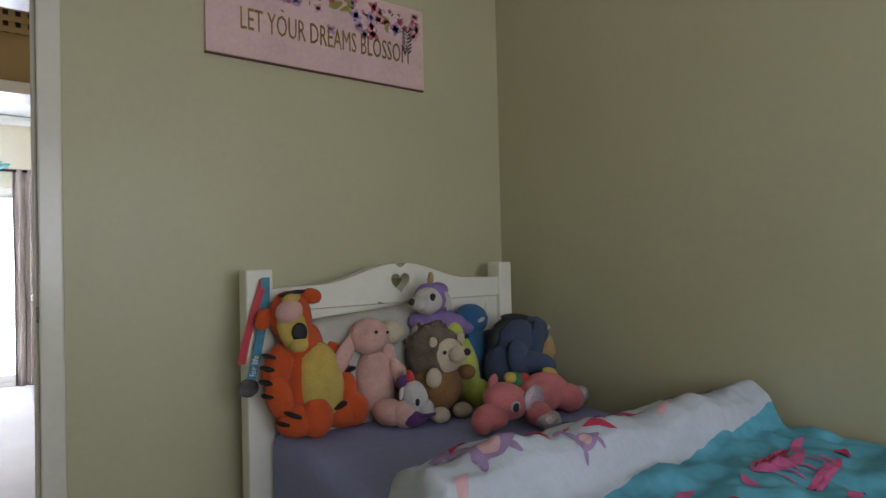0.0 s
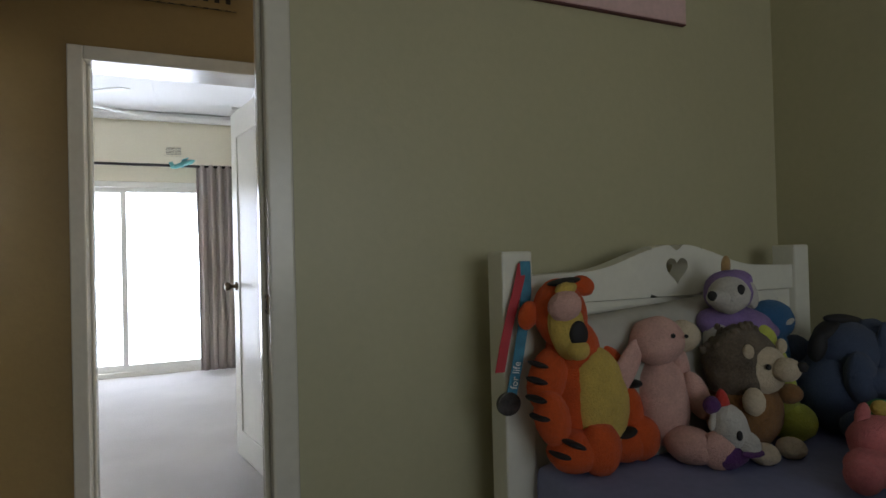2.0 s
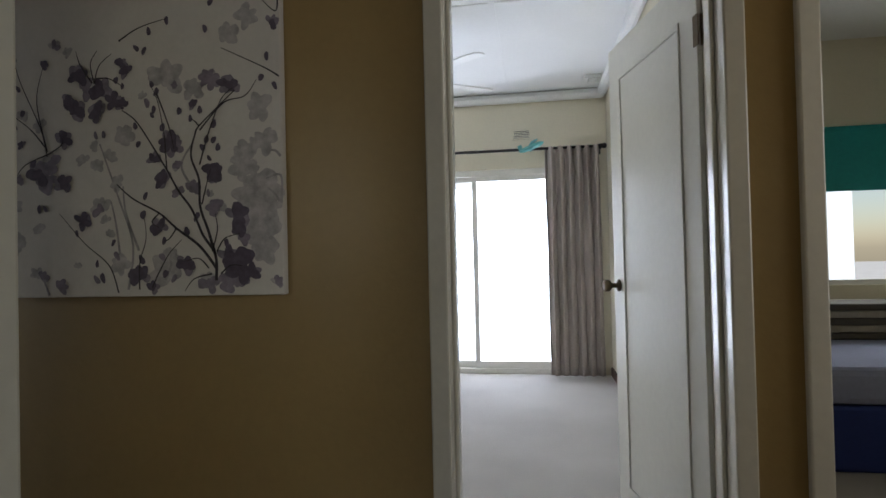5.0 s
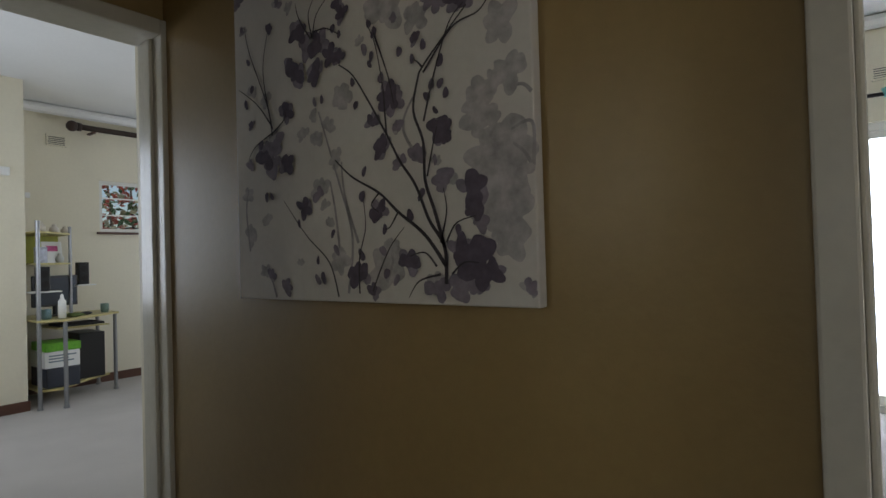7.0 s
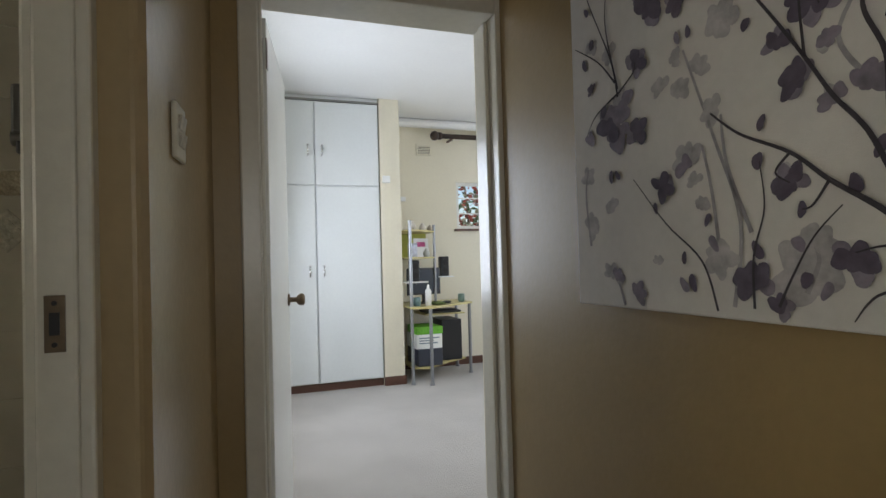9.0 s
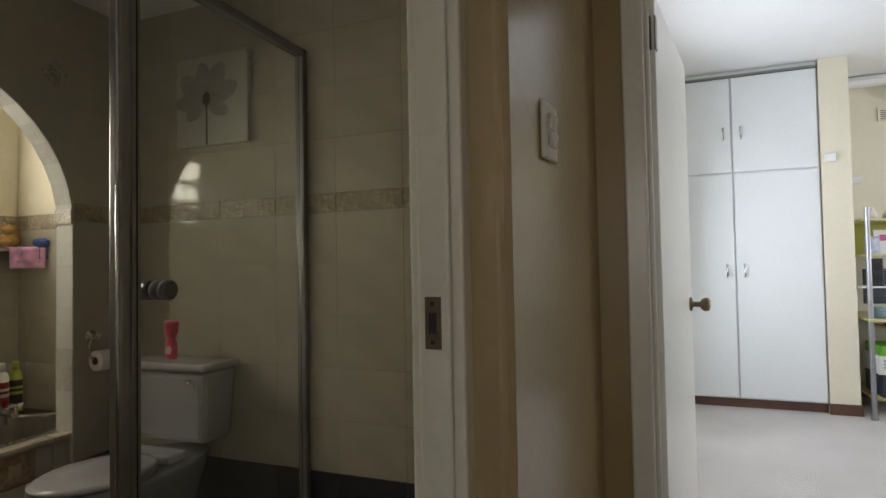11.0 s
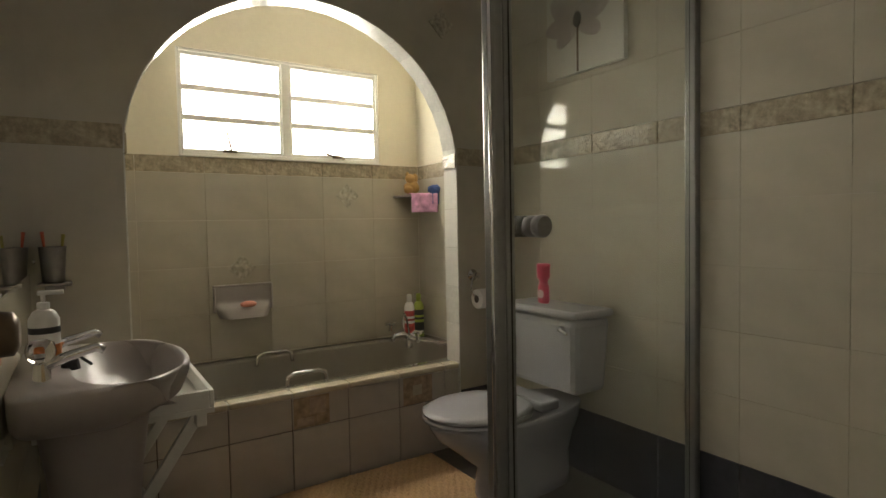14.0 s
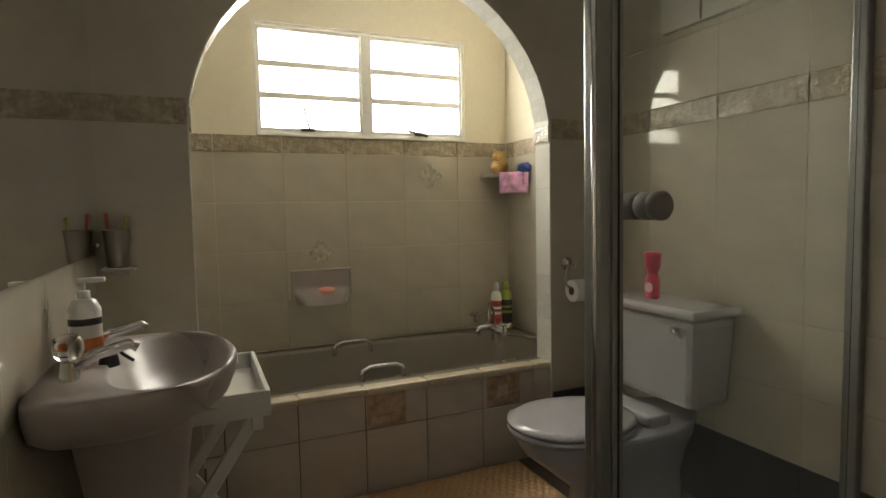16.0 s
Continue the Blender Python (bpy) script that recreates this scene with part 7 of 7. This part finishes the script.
th = thing("wall_cross", (-6.99, 2.08, 1.9), "white wooden cross hung on the wall", "cross")
part("upright", boxes((-6.999, -6.975, 2.04, 2.08, 1.62, 2.08)), M_LAMP_WHITE, th, bevel=0.003)
part("crossbar", boxes((-6.974, -6.955, 1.99, 2.22, 1.87, 1.92)), M_LAMP_WHITE, th, bevel=0.003)
part("ribbon", boxes((-6.954, -6.945, 2.06, 2.10, 1.55, 1.86)), M_LAMP_WHITE, th, bevel=0.003)


def window_3():
    th = thing("window_far_bedroom", (-7.05, 3.6, 1.56), "small white steel window with garden behind", "window", kind="structure")
    y0, y1, z0, z1 = WN3
    part("window_frame", boxes((-7.08, -7.02, y0, y0 + 0.035, z0, z1), (-7.08, -7.02, y1 - 0.035, y1, z0, z1), (-7.08, -7.02, y0 + 0.035, y1 - 0.035, z0, z0 + 0.035), (-7.08, -7.02, y0 + 0.035, y1 - 0.035, z1 - 0.035, z1), (-7.08, -7.02, 3.90, 3.95, z0 + 0.035, z1 - 0.035)), M_WHITE, th)
    for a, b in ((y0 + 0.036, 3.90), (3.95, y1 - 0.036)):
        p = part("pane", boxes((-7.052, -7.048, a, b, z0 + 0.036, z1 - 0.036)), M_GLASS, th)
        p.visible_shadow = False
        for k in (1, 2):
            z = z0 + k * (z1 - z0) / 3
            part("glazing_bar", boxes((-7.062, -7.038, a, b, z - 0.006, z + 0.006)), M_WHITE, th)
    part("window_sill", boxes((-7.0, -6.96, y0 - 0.03, y1 + 0.03, z0 - 0.025, z0 - 0.002)), M_SKIRT, th)
    bm = bmesh.new()
    tube(bm, [(-7.02, 3.1, z0 + 0.04), (-6.96, 3.12, z0 + 0.05), (-6.94, 3.28, z0 + 0.035)], 0.007)
    part("stay", bm, M_IRON, th)


window_3()


def garden():
    """Leafy bush with reddish leaves behind the small window."""
    th = thing("garden_bush", (-10.2, 4.8, -0.15), "bush with red and green leaves outside the window", "bush")
    bm = bmesh.new()
    rnd = random.Random(8)
    for k in range(7):
        tube(bm, [(-10.3 + rnd.uniform(-.2, .2), 4.6 + 0.25 * k - 0.7, -0.15), (-10.3, 4.6 + 0.3 * k - 0.8, 1.2), (-10.2, 4.6 + 0.36 * k - 1.1, 2.6 + rnd.uniform(0, 0.5))], [0.05, 0.035, 0.012])
    part("stem", bm, material("bark", (0.09, 0.06, 0.04), 0.9, vary=0.3), th)
    for nm, col, n in (("red_leaf", (0.30, 0.05, 0.03), 700), ("dark_green_leaf", (0.04, 0.09, 0.03), 800), ("pale_leaf", (0.30, 0.30, 0.18), 350)):
        bm = bmesh.new()
        for k in range(n):
            p = Vector((-10.2 + rnd.gauss(0, 0.35), 4.9 + rnd.uniform(-1.9, 1.9), 2.0 + rnd.gauss(0, 0.55)))
            a = Vector((rnd.uniform(-1, 1), rnd.uniform(-1, 1), rnd.uniform(-1, 1))).normalized()
            b = a.orthogonal().normalized()
            l = rnd.uniform(0.05, 0.10)
            bm.faces.new([bm.verts.new(q) for q in (p - a * l, p + b * l * 0.45, p + a * l, p - b * l * 0.45)])
        o = part("leaves", bm, material(nm, col, 0.6, vary=0.4), th)
        o["kind"] = "stuff"


garden()
curtain_rod("curtain_rod_far", (-6.87, 2.60, 2.60), (-6.87, 4.8, 2.60), 0.028, material("dark_stained_wood", (0.035, 0.018, 0.012), 0.4), "thick dark wooden curtain pole on the wall", (1, 1))
for y in (2.75, 4.6):
    th = thing("pole_bracket", (-6.93, y, 2.58), "dark wooden bracket of a curtain pole", "bracket")
    part("arm", boxes((-6.999, -6.86, y - 0.015, y + 0.015, 2.555, 2.571)), M_SKIRT, th)


def desk():
    th = thing("computer_desk", (-6.5, 2.35, 0), "corner computer desk with steel legs and a shelf tower", "desk")
    M_BOARD = material("pale_maple_board", (0.52, 0.45, 0.20), 0.4, vary=0.1)
    M_LEG = material("grey_steel_tube", (0.32, 0.33, 0.35), 0.3, 0.8)
    top = [(-6.95, 2.02), (-6.18, 2.02), (-6.09, 2.20), (-6.30, 2.50), (-6.50, 2.80), (-6.95, 2.80)]
    bm = bmesh.new()
    prism(bm, top, 0.735, 0.755, axis="z")
    part("tabletop", bm, M_BOARD, th, bevel=0.004)
    bm = bmesh.new()
    prism(bm, [(-6.9, 2.05), (-6.25, 2.05), (-6.2, 2.2), (-6.45, 2.5), (-6.58, 2.74), (-6.9, 2.74)], 0.14, 0.158, axis="z")
    part("lower_shelf", bm, M_BOARD, th)
    part("keyboard_shelf", boxes((-6.75, -6.28, 2.2, 2.62, 0.655, 0.668)), M_BOARD, th)
    for x, y in ((-6.21, 2.04), (-6.11, 2.20), (-6.52, 2.77), (-6.92, 2.04), (-6.92, 2.77)):
        bm = bmesh.new()
        h = 1.60 if y < 2.1 else 0.735
        rod(bm, (x, y, 0.0), (x, y, h), 0.017)
        rod(bm, (x, y, 0.0), (x, y, 0.02), 0.024)
        part("leg", bm, M_LEG, th)
    bm = bmesh.new()
    rod(bm, (-6.60, 2.42, 0.755), (-6.60, 2.42, 1.58), 0.014)
    part("post", bm, M_LEG, th)
    for z in (1.50, 1.225):
        bm = bmesh.new()
        prism(bm, [(-6.92, 2.03), (-6.21, 2.03), (-6.40, 2.24), (-6.60, 2.43), (-6.92, 2.43)], z, z + 0.016, axis="z")
        part("shelf", bm, M_BOARD, th)
    part("back_panel", boxes((-6.90, -6.885, 2.05, 2.42, 1.24, 1.5)), material("yellow_green_panel", (0.42, 0.42, 0.08), 0.5), th)
    for y0, y1 in ((2.0, 2.22), (2.46, 2.62)):
        part("speaker_shelf", boxes((-6.45, -6.22, y0, y1, 0.985, 0.997)) if y0 < 2.1 else boxes((-6.75, -6.55, y0, y1, 1.02, 1.032)), M_LAMP_WHITE, th)
    # things on and under the desk
    t = thing("monitor", (-6.6, 2.3, 0.755), "dark flat computer monitor on the desk", "monitor")
    bm = boxes((-0.02, 0.0, -0.2, 0.2, 0.09, 0.37))
    bmesh.ops.transform(bm, matrix=pose(-6.58, 2.29, 0.756, 0, 0, 12), verts=bm.verts)
    part("case", bm, M_BLACK, t, bevel=0.006)
    bm = boxes((0.001, 0.003, -0.18, 0.18, 0.11, 0.35))
    bmesh.ops.transform(bm, matrix=pose(-6.58, 2.29, 0.756, 0, 0, 12), verts=bm.verts)
    part("screen", bm, material("dark_screen", (0.05, 0.06, 0.08), 0.15), t)
    bm = bmesh.new()
    rod(bm, (-6.60, 2.29, 0.757), (-6.60, 2.29, 0.85), 0.02)
    rod(bm, (-6.58, 2.29, 0.757), (-6.58, 2.29, 0.768), 0.09)
    part("stand", bm, M_BLACK, t)
    for x, y, z in ((-6.33, 2.11, 0.998), (-6.65, 2.54, 1.033)):
        t = thing("loudspeaker", (x, y, z), "small black computer loudspeaker on a bracket shelf", "loudspeaker", "computer loudspeakers")
        part("case", boxes((x - 0.05, x + 0.04, y - 0.045, y + 0.045, z, z + 0.21)), M_BLACK, t, bevel=0.006)
        bm = bmesh.new()
        for dz in (0.06, 0.145):
            rod(bm, (x + 0.04, y, z + dz), (x + 0.043, y, z + dz), 0.03)
        part("grille", bm, M_IRON, t)
    t = thing("computer_tower", (-6.55, 2.58, 0.158), "black computer tower under the desk", "computer")
    part("case", boxes((-6.85, -6.48, 2.44, 2.66, 0.159, 0.58)), M_BLACK, t, bevel=0.005)
    t = thing("storage_tub", (-6.4, 2.2, 0.158), "dark plastic storage tub under the desk", "tub")
    part("tub", boxes((-6.62, -6.24, 2.10, 2.36, 0.159, 0.33)), material("dark_blue_plastic", (0.03, 0.035, 0.05), 0.5), t, bevel=0.012)
    t = thing("paper_box", (-6.4, 2.2, 0.33), "white printed cardboard box under the desk", "box")
    bxp = part("carton", boxes((-6.60, -6.25, 2.09, 2.36, 0.331, 0.47)), M_LAMP_WHITE, t, bevel=0.003)
    for z, y1 in ((0.43, 2.33), (0.405, 2.27), (0.38, 2.31)):
        part("printed_line", boxes((-6.2495, -6.248, 2.12, y1, z, z + 0.012)), material("grey_print", (0.2, 0.25, 0.28), 0.6), bxp)
    t = thing("green_box", (-6.4, 2.2, 0.47), "bright green flat box under the desk", "box")
    part("carton", boxes((-6.60, -6.25, 2.10, 2.37, 0.471, 0.545)), material("bright_green_card", (0.13, 0.38, 0.03), 0.5, vary=0.3), t, bevel=0.006)
    t = thing("spray_can", (-6.23, 2.22, 0.755), "white spray can on the desk", "bottle")
    bm = bmesh.new()
    lathe(bm, (-6.23, 2.22, 0.756), [(0.03, 0), (0.031, 0.15), (0.015, 0.17), (0.012, 0.2), (0.005, 0.21)], 16)
    part("can", bm, M_LAMP_WHITE, t)
    for x, y, r, col, lab in ((-6.26, 2.11, 0.04, (0.16, 0.26, 0.27), "grey blue mug on the desk"), (-6.52, 2.68, 0.036, (0.16, 0.24, 0.2), "green mug on the desk")):
        t = thing("mug", (x, y, 0.755), lab, "mug")
        bm = bmesh.new()
        lathe(bm, (x, y, 0.756), [(r * 0.85, 0), (r, 0.02), (r, 0.085), (r * 0.9, 0.085), (r * 0.85, 0.012)], 18)
        part("cup", bm, material("mug_glaze", col, 0.3), t)
        bm = bmesh.new()
        tube(bm, [(x + r, y, 0.825), (x + r + 0.022, y, 0.82), (x + r + 0.022, y, 0.785), (x + r, y, 0.775)], 0.005)
        part("handle", bm, material("mug_glaze_2", col, 0.3), t)
    t = thing("green_cloth", (-6.3, 2.35, 0.755), "crumpled olive green cloth on the desk", "cloth")
    bm = bmesh.new()
    ball(bm, (-6.30, 2.33, 0.772), (0.06, 0.08, 0.018), lumpy=0.5)
    part("cloth", bm, material("olive_cloth", (0.12, 0.16, 0.05), 0.9), t, smooth=True)
    t = thing("computer_mouse", (-6.42, 2.50, 0.755), "black computer mouse on the desk", "mouse")
    bm = bmesh.new()
    ball(bm, (-6.42, 2.48, 0.77), (0.04, 0.05, 0.016))
    part("shell", bm, M_BLACK, t, smooth=True)
    t = thing("keyboard", (-6.5, 2.4, 0.67), "black keyboard on the pull-out shelf", "keyboard")
    part("body", boxes((-6.62, -6.33, 2.24, 2.60, 0.669, 0.69)), M_BLACK, t, bevel=0.004)
    # shelf ornaments
    for x, y, z, r, h, col, lab in ((-6.38, 2.12, 1.516, 0.035, 0.09, (0.55, 0.5, 0.42), "small cream ornament on the shelf tower"), (-6.62, 2.30, 1.516, 0.04, 0.085, (0.6, 0.55, 0.5), "white ornament on the shelf tower"), (-6.66, 2.40, 1.516, 0.035, 0.07, (0.62, 0.55, 0.45), "cream candle on the shelf tower"), (-6.5, 2.30, 1.241, 0.035, 0.09, (0.55, 0.56, 0.52), "pale jar on the shelf tower")):
        t = thing("ornament", (x, y, z), lab, "ornament")
        bm = bmesh.new()
        lathe(bm, (x, y, z), [(r * 0.7, 0), (r, h * 0.3), (r * 0.9, h * 0.6), (r * 0.4, h * 0.75), (r * 0.5, h * 0.9), (r * 0.2, h)], 14)
        part("body", bm, material("ornament_glaze", col, 0.4), t)
    t = thing("greeting_card", (-6.6, 2.28, 1.241), "white card with a pink print on the shelf tower", "card")
    bm = boxes((-0.003, 0.0, -0.09, 0.09, 0.0, 0.2))
    bmesh.ops.transform(bm, matrix=pose(-6.62, 2.29, 1.242, 0, -8, 14), verts=bm.verts)
    cd = part("sheet", bm, M_LAMP_WHITE, t)
    bm = boxes((0.0005, 0.002, -0.05, 0.05, 0.11, 0.16))
    bmesh.ops.transform(bm, matrix=pose(-6.62, 2.29, 1.242, 0, -8, 14), verts=bm.verts)
    part("print", bm, M_PP, cd)
    t = thing("small_box", (-6.4, 2.11, 1.241), "small white and blue box on the shelf tower", "box")
    part("carton", boxes((-6.44, -6.36, 2.08, 2.16, 1.242, 1.38)), material("white_blue_card", (0.45, 0.47, 0.55), 0.5, vary=0.4, broad=30), t, bevel=0.003)


desk()

# ---------------------------------------------------------------- small bedroom glimpsed beyond the hall
M_TEAL = material("teal_blind_cloth", (0.02, 0.30, 0.30), 0.8)
th = thing("roller_blind", (1.85, 4.36, 1.5), "teal roller blind half drawn over the window", "blind")
part("cloth", boxes((1.2, 2.5, 4.36, 4.364, 1.62, 2.1)), M_TEAL, th)
bm = bmesh.new()
rod(bm, (1.2, 4.37, 2.1), (2.5, 4.37, 2.1), 0.022)
part("roller", bm, M_TEAL, th)
th = thing("window_small_bedroom", (1.85, 4.45, 0.9), "white framed window of the small bedroom", "window", kind="structure")
part("window_frame", boxes((1.25, 1.29, 4.42, 4.47, 0.9, 2.0), (2.41, 2.45, 4.42, 4.47, 0.9, 2.0), (1.29, 2.41, 4.42, 4.47, 0.9, 0.94), (1.29, 2.41, 4.42, 4.47, 1.96, 2.0), (1.83, 1.87, 4.42, 4.47, 0.94, 1.96)), M_WHITE, th)
th = thing("small_bed", (1.6, 3.4, 0), "small bed with a striped blanket and blue cover", "bed")
part("base", boxes((1.0, 2.5, 2.9, 4.3, 0, 0.35)), material("dark_blue_cover", (0.03, 0.05, 0.22), 0.9), th, bevel=0.02)
part("mattress", boxes((1.0, 2.5, 2.9, 4.3, 0.352, 0.55)), material("pale_blue_sheet", (0.35, 0.38, 0.55), 0.9), th, bevel=0.04)
for k in range(5):
    part("blanket_stripe", boxes((1.02, 2.48, 3.9, 4.3, 0.552 + k * 0.05, 0.6 + k * 0.05)), material("blanket_stripe", ((0.10, 0.09, 0.07), (0.42, 0.38, 0.3))[k % 2], 0.9), th, bevel=0.012)
# window of the child's bedroom, behind the camera
th = thing("window_child_bedroom", (0.45, -3.66, 0.9), "white framed window of the child's bedroom", "window", kind="structure")
part("window_frame", boxes((-0.4, -0.35, -3.69, -3.63, 0.9, 2.1), (1.25, 1.3, -3.69, -3.63, 0.9, 2.1), (-0.35, 1.25, -3.69, -3.63, 0.9, 0.95), (-0.35, 1.25, -3.69, -3.63, 2.05, 2.1), (0.42, 0.48, -3.69, -3.63, 0.95, 2.05)), M_WHITE, th)

# invented window at the end of the hall, behind the camera, to house the fill light
th = thing("added_window_hall_end", (1.66, 0.76, 0.9), "unseen white window frame added round the hall fill light", "window", kind="structure")
part("window_frame", boxes((1.65, 1.69, 0.35, 0.39, 0.9, 2.05), (1.65, 1.69, 1.13, 1.17, 0.9, 2.05), (1.65, 1.69, 0.39, 1.13, 0.9, 0.94), (1.65, 1.69, 0.39, 1.13, 2.01, 2.05)), M_WHITE, th)
# hall ventilation grille above the doorway
th = thing("wall_grille", (-0.45, 1.358, 2.39), "dark wooden lattice grille above the doorway", "grille")
part("backing", boxes((-0.62, -0.02, 1.352, 1.3595, 2.36, 2.54)), M_BLACK, th)
for k in range(13):
    part("slat", boxes((-0.62 + k * 0.048, -0.594 + k * 0.048, 1.345, 1.3515, 2.36, 2.54)), M_OCHRE, th)
for k in range(4):
    part("cross_slat", boxes((-0.62, -0.018, 1.339, 1.3445, 2.36 + k * 0.053, 2.386 + k * 0.053)), M_OCHRE, th)
